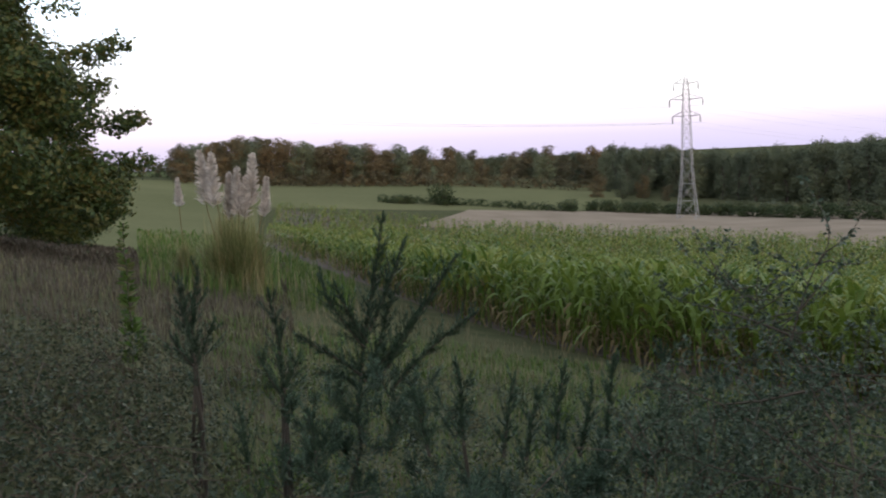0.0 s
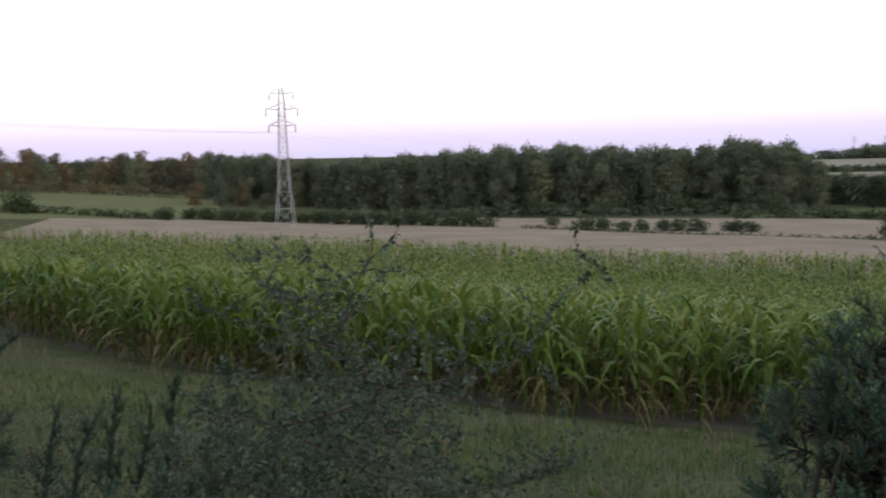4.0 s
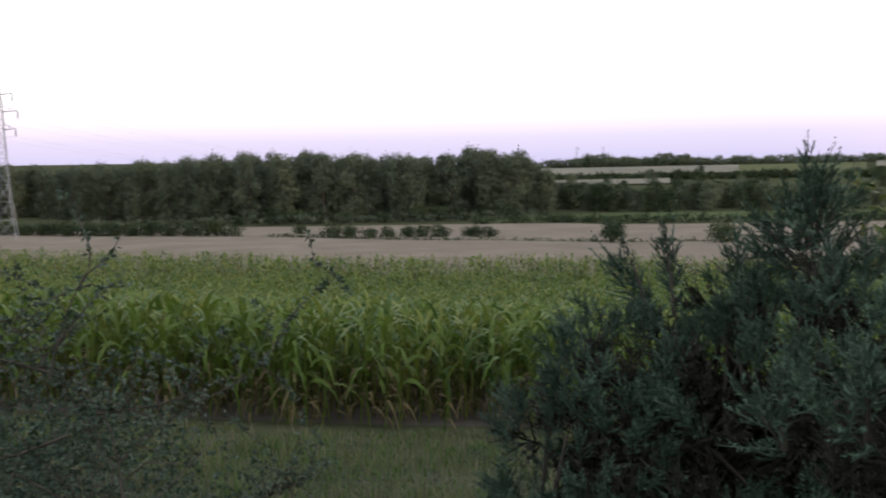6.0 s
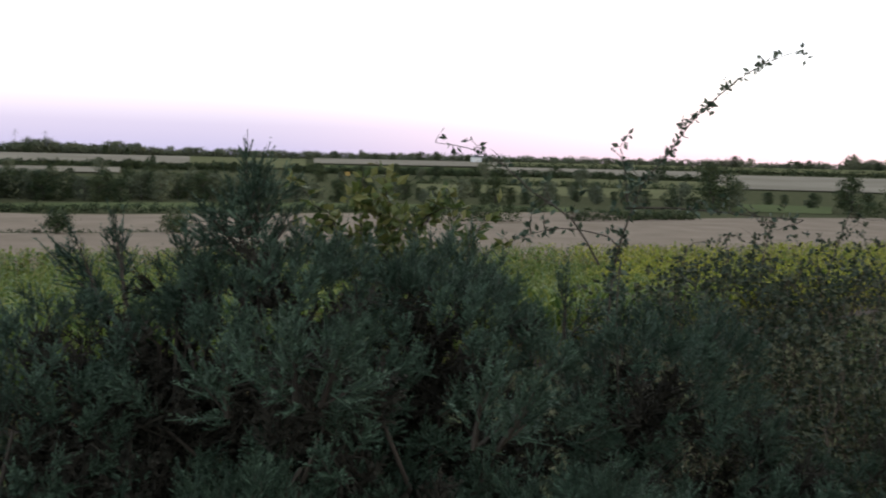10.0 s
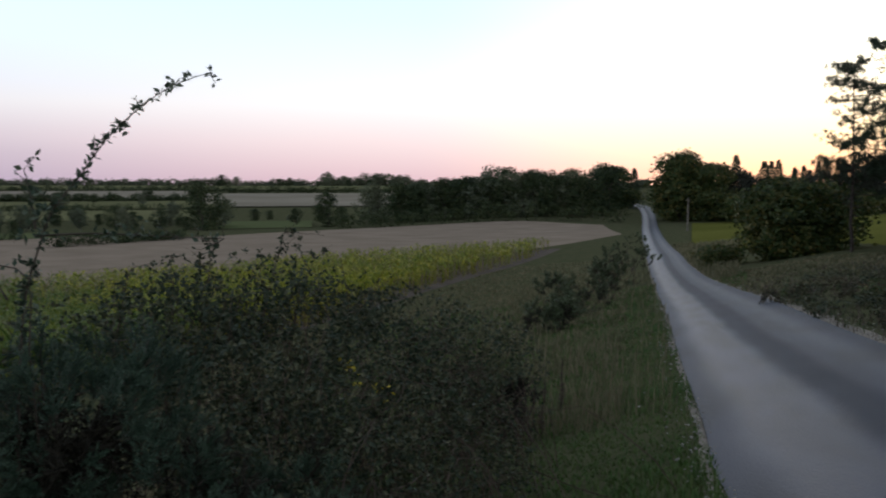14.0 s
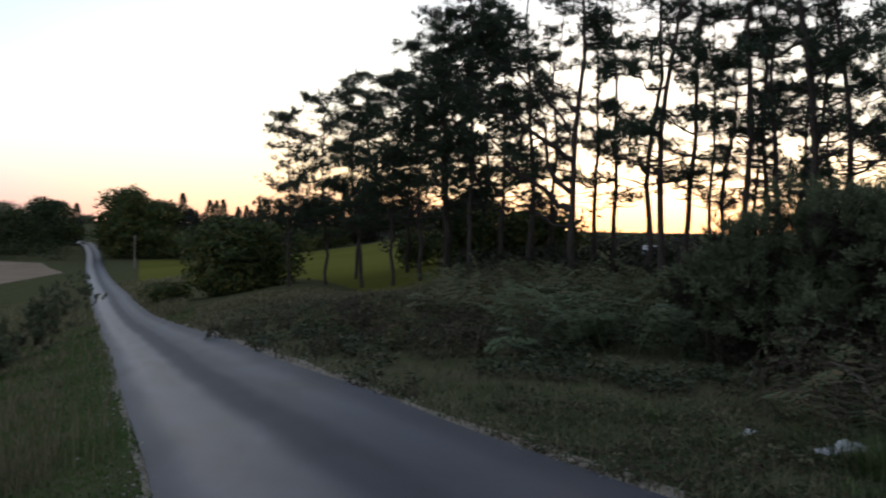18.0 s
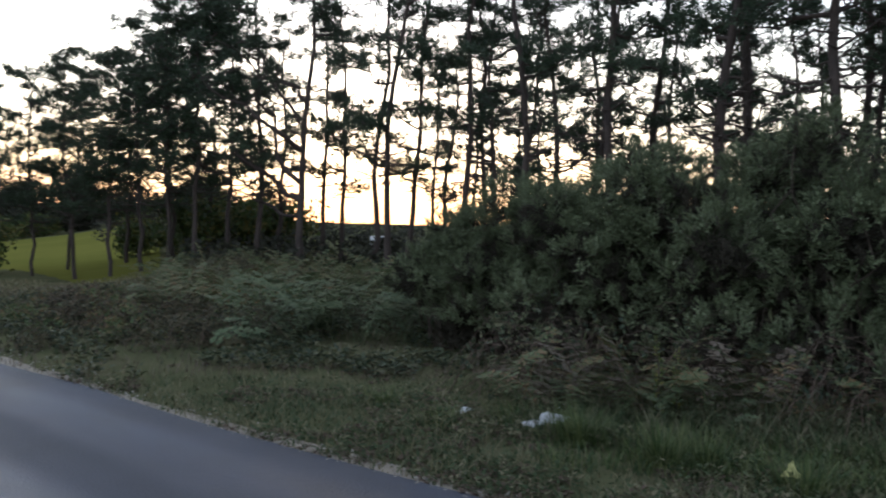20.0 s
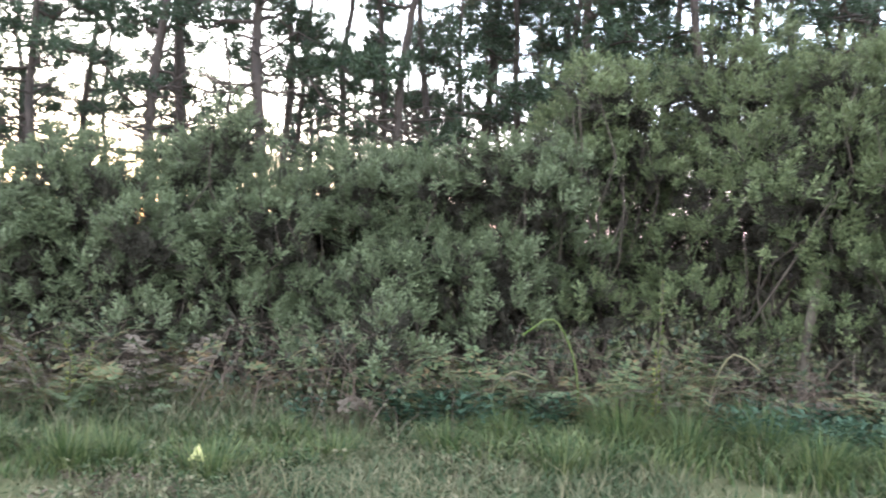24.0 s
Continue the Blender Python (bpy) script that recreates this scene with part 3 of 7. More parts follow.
def stand(model, spots, rng, spread=(0.85, 1.15)):
    """Copies of a few models at (bearing, distance, height scale); the models themselves take the first spots."""
    for i, (b, d, s) in enumerate(spots):
        m = model[i % len(model)]
        k = s * rng.uniform(*spread)
        pos = Matrix.Translation(at(b, d)) @ Matrix.Rotation(rng.uniform(0, 6.28), 4, "Z") @ Matrix.Diagonal((s * rng.uniform(0.9, 1.15), s * rng.uniform(0.9, 1.15), k, 1))
        if i < len(model):
            m.matrix_basis = pos
        else:
            o = m.copy()
            scene.collection.objects.link(o)
            o.matrix_basis = pos
            for c in m.children:
                k2 = c.copy()
                scene.collection.objects.link(k2)
                k2.parent = o


rng = np.random.default_rng(11)
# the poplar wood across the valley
poplars = [broadleaf("poplar_tree", 20 + i, 15.0 + 0.5 * i, 3.7, 0.3, 0.40, 4600, M_HAZY_LEAF, "tall dark green poplar in the valley wood", group="poplar wood", count=20, limbs=4, lobe=0.42, tall=1.45) for i in range(4)]
spots = []
for row, (dd, sc) in enumerate(((0, 1.0), (9, 1.02), (20, 1.02))):
    for b in np.arange(23.5, 60.6, 0.8):
        b2 = b + rng.uniform(-0.5, 0.5)
        depth = np.interp(b2, [23, 31, 42, 52, 60], [262, 246, 218, 218, 224]) + dd + rng.uniform(-5, 5)
        tall = np.interp(b2, [23, 31, 38, 45, 50, 53, 56, 58.5, 60.5], [0.80, 0.82, 0.98, 1.04, 0.98, 0.96, 1.05, 0.99, 0.72]) * sc
        spots.append((b2, depth, tall))
stand(poplars, spots, rng, (0.92, 1.02))

# the turning wood on the rise
woods = [broadleaf("woodland_tree", 40 + i, 13.0, 5.0, 0.2, 0.46, 3600, (M_AUTUMN, M_HAZY_LEAF, M_AUTUMN)[i], ("broadleaf tree in turning brown leaf on the rise", "dark green broadleaf tree on the rise",
         "rust-tinged broadleaf tree on the rise")[i], group="wood on the rise", count=18, limbs=5, tall=1.3) for i in range(3)]
spots = []
for dd in (0, 10, 22):
    for b in np.arange(-3.2, 12.5, 1.05):
        b2 = b + rng.uniform(-0.4, 0.4)
        tall = np.interp(b2, [-3.5, -0.5, 4, 8, 12], [0.75, 0.97, 0.92, 0.88, 0.80])
        spots.append((b2 % 360, np.interp(b2, [-3, 2, 10, 13], [254, 252, 264, 270]) + dd + rng.uniform(-3, 3), tall))
for b, d, s in ((13.3, 272, 0.62), (14.5, 275, 0.66), (15.3, 280, 0.6), (17.1, 272, 0.74), (19.2, 280, 0.75), (20.4, 285, 0.80), (21.8, 290, 0.80), (23.2, 292, 0.78), (24.8, 290, 0.75), (26.5, 290, 0.78),
                (28.2, 285, 0.8), (30, 280, 0.8), (22.6, 240, 0.50), (24.1, 242, 0.56), (25.3, 245, 0.46), (26.8, 238, 0.36), (16, 300, 0.6), (18.2, 310, 0.75), (-4.5 % 360, 300, 0.35), (356, 330, 0.45), (-5.5 % 360, 420, 0.5), (353, 420, 0.5)):
    spots.append((b, d, s))
for b in np.arange(12, 32, 0.75):
    spots.append((b + rng.uniform(-0.3, 0.3), rng.uniform(296, 318), np.interp(b, [12, 15, 16, 19, 32], [0.9, 0.72, 0.6, 0.86, 0.86]) * rng.uniform(0.92, 1.06)))
stand(woods, spots, rng, (0.86, 1.08))

# hedgerow shrubs and field bushes
shrubs = [broadleaf("field_shrub", 60 + i, 3.0, 2.6, 0.25, 0.26, 1500, M_HEDGE, "rounded dark hawthorn bush on a field edge", "shrub", count=14, limbs=6, group="hedgerow shrubs", stems=3, lobe=0.42) for i in range(3)]
spots = [(12.9, 203, 1.55), (10.4, 203, 0.8), (9.5, 204, 0.4), (20.9, 196, 1.0), (64.6, 137, 1.12), (71.0, 136, 1.05), (55.4, 152, 0.55)]
for b in np.arange(22.2, 40.2, 1.15):
    spots.append((b + rng.uniform(-0.2, 0.2), np.interp(b, [22, 28.8, 40.2], [200, 192, 170]), rng.uniform(0.78, 1.0)))
for b in (44.8, 46.9, 48.0, 49.2, 50.3, 51.6, 52.6, 53.6, 55.9, 56.8):
    spots.append((b, np.interp(b, [44, 47, 57], [172, 157, 150]), rng.uniform(0.62, 0.8)))
for b in np.arange(41.5, 59, 1.5):
    spots.append((b + rng.uniform(-0.5, 0.5), 206 + rng.uniform(-3, 3), rng.uniform(0.7, 1.3)))
stand(shrubs, spots, rng, (0.9, 1.1))

# trees of the far valley and slopes
valley = [broadleaf("valley_tree", 80 + i, 10.0, 5.2, 0.3, 0.46, 2800, (M_HEDGE, M_HAZY_LEAF, M_HEDGE)[i], "dark green tree on the far valley side", group="valley trees", count=16, limbs=5) for i in range(3)]
spots = [(104.3, 255, 1.3), (105.3, 262, 0.9), (112.0, 268, 0.98), (110.0, 280, 0.5), (78.5, 250, 0.75), (96.0, 300, 0.5), (91.0, 262, 0.75), (94.2, 262, 0.7)]
for b in np.arange(60.5, 77, 0.5):
    spots.append((b + rng.uniform(-0.3, 0.3), rng.uniform(234, 262), rng.uniform(0.6, 0.82)))
for b in np.arange(76, 104, 0.75):
    spots.append((b + rng.uniform(-0.6, 0.6), rng.uniform(246, 300), rng.uniform(0.3, 0.72)))
for b in np.arange(62, 104, 1.6):
    spots.append((b + rng.uniform(-0.8, 0.8), rng.uniform(380, 560), rng.uniform(0.45, 0.9)))
for b in np.arange(115.4, 130.4, 1.0):
    for d0 in (290, 312):
        spots.append((b + rng.uniform(-0.4, 0.4), d0 + rng.uniform(-6, 6), np.interp(b, [115, 117, 120, 123, 127, 131], [1.35, 1.35, 1.5, 1.48, 1.5, 1.5]) * rng.uniform(0.85, 1.08)))
for b in np.arange(106, 116, 1.3):
    spots.append((b + rng.uniform(-0.4, 0.4), rng.uniform(290, 340), rng.uniform(0.3, 0.6)))
for b, s in ((63, 1), (66, .8), (67.2, .9), (68.4, .8), (76.0, .9), (79.7, .6), (80.8, 1.0), (82.4, 1.05), (83.4, .9), (84.4, 1.05), (85.5, .8), (86.2, 1.1), (87.2, 1.1), (88.2, .9), (89.2, .9), (92, .6), (94.6, .7), (99, .5),
             (105.5, 1.5), (106.3, 1.1), (109.0, 1.0), (109.6, 1.1), (112, .8), (113.3, 1.0), (114.6, .9), (116, .9)):
    spots.append((b, 880 + rng.uniform(-20, 20), s * 0.95))
stand(valley, spots, rng, (0.9, 1.1))


def hedge(points, h, w, leaf, per_metre, label, seed, mat=M_HEDGE, gap=0.0):
    """A hedge along a line: a run of uneven humps of leaf clumps on hidden stems."""
    r_ = np.random.default_rng(seed)
    p = smooth_path(points, w * 0.9)
    lobes = []
    g = Geo()
    for x, y in p:
        if r_.uniform() < gap:
            continue
        s = r_.uniform(0.75, 1.25)
        z = float(land(x, y))
        lobes.append((x + r_.normal() * w * 0.15, y + r_.normal() * w * 0.15, z + h * 0.5 * s, w * 0.75, w * 0.75, h * 0.52 * s))
        g.tube([(x, y, z - 0.2), (x + r_.normal() * 0.2, y + r_.normal() * 0.2, z + h * 0.6)], [0.06, 0.03], 4)
    length = np.linalg.norm(np.diff(p, axis=0), axis=1).sum()
    e = thing("hedge", (0, 0, 0), label, "hedge", kind="")
    part("stem_tangle", g, M_TWIG, e)
    part("foliage", crown_geo(r_, lobes, int(length * per_metre), leaf), mat, e)
    return e


hedge([at(b, d).xy for b, d in ((9, 206), (14, 204), (18, 200), (21, 198))], 1.7, 1.8, 0.3, 140, "low clipped hedge along the stubble", 1)
hedge([at(b, d).xy for b, d in ((22, 199), (28.8, 191), (34, 181), (41, 169))], 2.3, 2.0, 0.3, 170, "clipped dark hawthorn hedge along the stubble", 17)
hedge([at(b, d).xy for b, d in ((46, 158), (50, 153), (54, 151))], 1.6, 1.6, 0.3, 40, "low broken hawthorn hedge in the stubble", 18, gap=0.2)
hedge([at(b, d).xy for b, d in ((30, 206), (40, 205), (50, 203), (60, 204))], 2.4, 3.0, 0.4, 40, "rough scrub along the foot of the poplar wood", 19, M_HAZY_LEAF)
hedge([at(b, d).xy for b, d in ((56, 188), (62, 194), (66, 190), (75, 196), (84, 206), (94, 220))], 1.7, 1.7, 0.35, 100, "dark field hedge below the pasture", 2)
hedge([at(b, d).xy for b, d in ((84, 172), (88, 174), (92, 178))], 2.6, 2.4, 0.35, 150, "thick overgrown hedge at the stubble edge", 3)
hedge([at(b, d).xy for b, d in ((96, 186), (99, 195), (103, 207))], 2.4, 2.2, 0.35, 150, "thick overgrown hedge at the stubble edge", 4)
hedge([at(b, d).xy for b, d in ((112.8, 262), (116, 263), (120, 268), (124.5, 272), (128, 266), (130.4, 258))], 5.0, 3.2, 0.5, 60, "tall dark hedge at the end of the stubble", 5)
hedge([at(b, d).xy for b, d in ((112.9, 256), (115, 258), (115.6, 259))], 3.4, 3.0, 0.4, 60, "tall dark hedge at the end of the stubble", 55)
hedge([at(b, d).xy for b, d in ((59, 520), (70, 525), (76, 530))], 4.0, 4.0, 0.9, 90, "far hedge between pale fields", 6)
hedge([at(b, d).xy for b, d in ((78, 520), (90, 530), (104, 510))], 4.0, 4.0, 0.9, 90, "far hedge between pale fields", 7)
hedge([at(b, d).xy for b, d in ((90, 700), (100, 705), (116, 690))], 4.5, 5.0, 1.0, 36, "far hedge between pale fields", 8)
hedge([at(b, d).xy for b, d in ((60, 920), (75, 930), (92, 930), (108, 930), (132, 900))], 7.0, 8.0, 1.6, 60, "line of far trees on the skyline", 9, M_HAZY_LEAF)
hedge([at(b, d).xy for b, d in ((62.4, 900), (66, 905), (69, 905))], 11, 9.0, 1.6, 110, "dark copse on the far skyline", 10, M_HAZY_LEAF)
hedge([at(b, d).xy for b, d in ((112, 905), (117, 905))], 12, 9.0, 1.6, 110, "dark copse on the far skyline", 12, M_HAZY_LEAF)
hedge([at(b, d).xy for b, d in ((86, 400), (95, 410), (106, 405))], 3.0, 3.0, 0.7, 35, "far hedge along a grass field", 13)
hedge([at(b, d).xy for b, d in ((350, 640), (354, 650), (358, 650))], 9, 8.0, 1.6, 40, "far dark wood behind the rise", 14, M_HAZY_LEAF)
hedge([at(b, d).xy for b, d in ((150, 175), (160, 180), (170, 185), (180, 190), (190, 190))], 1.9, 3.0, 0.5, 26, "dark scrub at the far edge of the heath", 20, M_SCRUB)
hedge([at(b, d).xy for b, d in ((154, 58), (162, 60), (170, 62), (178, 60))], 1.2, 2.2, 0.3, 40, "low dark heath scrub beyond the pines", 21, M_SCRUB)
hedge([at(b, d).xy for b, d in ((150, 100), (160, 104), (170, 102), (182, 100))], 1.45, 2.6, 0.36, 34, "low dark heath scrub beyond the pines", 22, M_SCRUB)
hedge([at(b, d).xy for b, d in ((136.9, 275), (140, 262), (144, 250), (148, 240))], 14.0, 8.0, 0.7, 420, "dark wood edge behind the yellow meadow", 24, M_SCRUB)
hedge([at(b, d).xy for b, d in ((148, 240), (152, 226), (157, 214))], 9.0, 7.0, 0.7, 300, "lower dark wood edge behind the yellow meadow", 25, M_SCRUB)
hedge([at(b, d).xy for b, d in ((-3, 247), (3, 247), (9, 256), (15, 264), (22, 262))], 3.6, 4.0, 0.5, 60, "rough undergrowth along the foot of the turning wood", 23, M_AUTUMN)
for k, (d0, h0) in enumerate(((36, 0.8), (45, 1.0), (76, 1.25))):
    hedge([at(b, d0 + 3 * math.sin(b)).xy for b in np.arange(156, 181, 3)], h0, 1.8, 0.24, 45, "low dark heath scrub among the pines", 30 + k, M_SCRUB, gap=0.1)
hedge([at(b, d).xy for b, d in ((345, 286), (352, 288), (357, 288))], 2.0, 2.0, 0.5, 25, "dark hedge across the rise", 15)

hedge([at(b, d).xy for b, d in ((43, 166), (47, 155), (52, 146), (58, 142), (65, 137), (72, 142), (78, 152))], 0.5, 0.8, 0.22, 40, "low grassy bank between two stubble fields", 16)

# trees beside the lane
oaks = [broadleaf("oak_tree", 100 + i, 12.0, 6.5, 0.3, 0.55, 9000, M_OAK, "broad dark oak beside the lane", group="trees by the lane", count=22, limbs=8) for i in range(2)]
stand(oaks, [(134.2, 262, 1.54), (136.0, 255, 1.3), (133.9, 300, 1.3), (129.9, 335, 1.3)], rng, (0.98, 1.02))
hawthorn = broadleaf("hawthorn_tree", 110, 3.9, 3.3, 0.15, 0.2, 16000, M_OAK, "spreading dark hawthorn beside the lane", count=26, limbs=12, stems=3)
hawthorn.matrix_basis = Matrix.Translation(at(140.3, 48)) @ Matrix.Diagonal((1.1, 1.1, 1.0, 1))
sallow = broadleaf("hawthorn_bush", 111, 2.0, 2.2, 0.1, 0.2, 2500, M_OAK, "low dark hawthorn beside the lane", "shrub", count=14, limbs=6, stems=3)
sallow.matrix_basis = Matrix.Translation(at(136.4, 49)) @ Matrix.Diagonal((0.7, 0.7, 0.6, 1))
edge_foot = at(342.0, 39)
edge_sprays = []
for b, z, r in ((353.4, 7.2, 0.55), (352.4, 6.9, 0.7), (351.4, 6.6, 0.8), (354.3, 4.3, 0.6), (353.5, 4.1, 0.75), (352.3, 5.7, 0.6), (354.2, 2.6, 0.7), (350.6, 8.6, 0.7)):
    q = at(b, 38.5) - edge_foot
    edge_sprays.append((q.x, q.y, z, r, r, r * 0.5))
edge_tree = broadleaf("field_maple", 112, 13.0, 7.6, 0.4, 0.19, 120000, M_OAK, "large green maple turning olive at the field edge", count=150, limbs=22, lobe=1.25, extra=edge_sprays,
                      shape=((0.5, 8.0), (2.4, 8.4), (4.0, 8.1), (5.3, 6.9), (7.5, 5.2), (10.0, 4.7), (12.5, 3.4), (13.6, 1.2)))
edge_tree.matrix_basis = Matrix.Translation(edge_foot)
edge_bush = broadleaf("maple_bush", 113, 6.0, 4.4, 0.1, 0.2, 20000, M_OAK, "dense green bush under the maple", "shrub", count=22, limbs=9, stems=3)
edge_bush.matrix_basis = Matrix.Translation(at(349.5, 56))


# ---- pylons and wires ----
def lattice_pylon(name, h, label):
    """A steel lattice tower: four tapering legs, cross bracing, three pairs of arms with insulators."""
    e = thing(name, (0, 0, 0), label, "pylon", "pylons")
    body = lambda z: float(np.interp(z / h, [0, 0.3, 0.7, 0.95, 1], [1.9, 1.05, 0.72, 0.5, 0.05]))
    legs, brace = Geo(), Geo()
    levels = h * np.array([0, 0.13, 0.25, 0.36, 0.45, 0.53, 0.60, 0.66, 0.72, 0.78, 0.84, 0.90, 0.97])
    corner = [(1, 1), (-1, 1), (-1, -1), (1, -1)]
    for cx, cy in corner:
        leg = Geo()
        leg.tube([(cx * body(z), cy * body(z), z - (z == 0) * 0.3) for z in np.append(levels, h)], np.linspace(0.055, 0.045, 14), 4)
        part("leg", leg, M_STEEL, e)
    for z0, z1 in zip(levels[:-1], levels[1:]):
        for (ax, ay), (bx, by) in zip(corner, corner[1:] + corner[:1]):
            w0, w1 = body(z0), body(z1)
            brace.tube([(ax * w0, ay * w0, z0), (bx * w1, by * w1, z1)], 0.03, 4)
            brace.tube([(bx * w0, by * w0, z0), (ax * w1, ay * w1, z1)], 0.03, 4)
            brace.tube([(ax * w1, ay * w1, z1), (bx * w1, by * w1, z1)], 0.03, 4)
    part("bracing", brace, M_STEEL, e)
    tips = []
    for z, reach in ((0.715 * h, 2.6), (0.83 * h, 3.1), (0.94 * h, 2.3)):
        for sgn in (-1, 1):
            arm, w = Geo(), body(z)
            for cy in (-w, w):
                arm.tube([(sgn * w, cy, z), (sgn * reach, 0, z + 0.15)], 0.065, 4)
                arm.tube([(sgn * w, cy, z + 0.035 * h), (sgn * reach, 0, z + 0.15)], 0.045, 4)
            arm.tube([(sgn * (w + reach) / 2, -w / 2, z + 0.08), (sgn * (w + reach) / 2, 0, z + 0.55)], 0.04, 4)
            a = part("crossarm", arm, M_STEEL, e)
            ins = Geo()
            ins.tube([(sgn * reach, 0, z + 0.15), (sgn * reach, 0, z - 0.2), (sgn * reach, 0, z - 0.9), (sgn * reach, 0, z - 1.3)], [0.05, 0.15, 0.15, 0.05], 6)
            part("insulator", ins, M_STEEL, a, "brown stringed insulator")
            tips.append(Vector((sgn * reach, 0, z - 1.3)))
    return e, tips


pylon, tips = lattice_pylon("pylon", 27.6, "grey galvanised steel lattice pylon beyond the stubble field")
pylon.matrix_basis = Matrix.Translation(at(28.0, 180)) @ Matrix.Rotation(radians(-38), 4, "Z")
for b, d in ((62.35, 1180), (63.95, 1260)):
    copy_thing(pylon, Matrix.Translation(at(b, d)) @ Matrix.Rotation(radians(-60), 4, "Z"))["label"] = "distant steel lattice pylon on the skyline"
for i, tip in enumerate(tips):
    start = pylon.matrix_basis @ tip
    for end, sag in ((at(312, 205, 24 + 2.4 * (i // 2)) + Vector(((-1) ** i * -3, 0, 0)), 6.0), (at(57, 700, 20 + 2.4 * (i // 2)) + Vector(((-1) ** i * 3, 0, 0)), 14.0)):
        t = np.linspace(0, 1, 40)[:, None]
        p = np.array(start) * (1 - t) + np.array(end) * t
        p[:, 2] -= (sag * 4 * t * (1 - t))[:, 0]
        g = Geo()
        g.tube(p, 0.02 if sag < 10 else 0.01, 4)
        solid("power_line", g, M_STEEL, "thin grey overhead power line between pylons", "cable", "power lines")


# ---- corn ----
def corn_leaf(g, rng, z, az, length, width, rise, segs, slot, dry=False):
    """One arching strap leaf from the stalk at height z."""
    t = np.linspace(0, 1, segs + 1)
    if dry:
        hang = rng.uniform(0.9, 1.5)
        out, up = length * 0.75 * t, length * (0.5 * t - hang * t ** 2)
    else:
        reach, fall = rng.uniform(0.4, 0.75), rng.uniform(0.2, 1.25)
        out, up = length * reach * (0.55 * t + 0.75 * t ** 2), length * (rise * t - fall * t ** 3)
    d = np.array([math.cos(az), math.sin(az)])
    n = np.array([-d[1], d[0]])
    w = width * np.minimum(1, 0.55 + 2.2 * t) * (1 - t ** 2.2)
    w[-1] = 0.004
    twist = rng.normal() * 0.9 * t
    c = np.column_stack([np.outer(out, d), z + up])
    sd = np.column_stack([np.outer(np.cos(twist), n), np.sin(twist)]) * w[:, None] * 0.5
    v = np.stack([c - sd, c + sd], 1).reshape(-1, 3)
    i = np.arange(segs) * 2
    g.add(v, np.stack([i, i + 1, i + 3, i + 2], -1), slot)


def corn_parts(seed, segs=4, count=11, h=2.05):
    rng = np.random.default_rng(seed)
    stalk, tassel, leaves = Geo(), Geo(), []
    stalk.tube(bent((0, 0, -0.06), (rng.normal() * 0.06, rng.normal() * 0.06, h * 0.9), 4, 0.15, rng), [0.017, 0.016, 0.012, 0.007], 4 if segs < 4 else 5)
    az = rng.uniform(0, 6.28)
    for i in range(count):
        z = h * (0.09 + 0.74 * i / (count - 1))
        dry = i < 3 or (i < 7 and rng.uniform() < 0.4)
        g = Geo()
        corn_leaf(g, rng, z, az + i * math.pi + rng.normal() * 0.45, rng.uniform(0.68, 1.08) * (0.55 if dry else 1) * (1 - 0.35 * (i / count) ** 3), rng.uniform(0.09, 0.135) * (0.55 if dry else 1),
                  rng.uniform(0.75, 1.15) - 0.12 * i / count, segs, 0, dry)
        leaves.append((g, dry))
    p = np.array([[0, 0, h * 0.9]]).repeat(6, 0)
    d = unit(np.column_stack([rng.normal(size=(6, 2)) * 0.4, np.ones(6)]))
    tassel.leaves(p, d, rng.normal(size=(6, 3)), rng.uniform(0.14, 0.24, 6), 0.013)
    return stalk, tassel, leaves


def corn_template(seed, segs, count):
    stalk, tassel, leaves = corn_parts(seed, segs, count)
    g = Geo()
    for o, slot in [(stalk, 0), (tassel, 2)] + [(l, 1 if dry else 0) for l, dry in leaves]:
        v, f = o.merged()
        base = g.n
        g.v.append(v)
        for ff, s in f:
            g.f.append((ff + base, slot))
        g.n += len(v)
    return g


corn_line = smooth_path(CORN_NEAR, 0.2)
corn_poly = [tuple(p) for p in smooth_path(CORN_NEAR, 1.0)] + [tuple(p) for p in smooth_path(CORN_FAR, 2.0)[::-1]]
rng = np.random.default_rng(5)
# the front of the stand: single plants
fronts = [p for p in corn_line if 2.0 < p[1] < 21.5]
models = []
for k in range(7):
    stalk, tassel, leaves = corn_parts(300 + k, 5, 12)
    models.append([("stalk", stalk.mesh("stalk", M_CORN, True)), ("tassel", tassel.mesh("tassel", M_TASSEL))] + [("leaf", l.mesh("leaf", M_CORN_DRY if dry else M_CORN)) for l, dry in leaves])
for i in range(150):
    p = fronts[int(len(fronts) * (i % 75) / 75)]
    row = i // 75
    x, y = p[0] + row * 0.62 + rng.normal() * 0.1, p[1] + row * 0.45 + rng.normal() * 0.1
    e = thing("corn_plant", (x, y, float(land(x, y))), "green maize plant with drying lower leaves at the field edge", "corn plant", "corn plants", turn=rng.uniform(0, 6.28))
    e.scale = (1, 1, rng.uniform(0.84, 1.14))
    for name, me in models[int(rng.integers(7))]:
        ob = new(name, me)
        ob.parent = e
step = 0.38
gx, gy = np.meshgrid(np.arange(2, 128, step), np.arange(-92, 190, step))
gx, gy = gx.ravel() + rng.uniform(-0.14, 0.14, gx.size), gy.ravel() + rng.uniform(-0.14, 0.14, gx.size)
d = np.hypot(gx, gy)
keep = rng.uniform(size=gx.size) < np.minimum(1, (step / np.maximum(step, 0.0108 * d)) ** 2)
gx, gy, d = gx[keep], gy[keep], d[keep]
keep = inside(gx, gy, corn_poly)
gx, gy, d = gx[keep], gy[keep], d[keep]
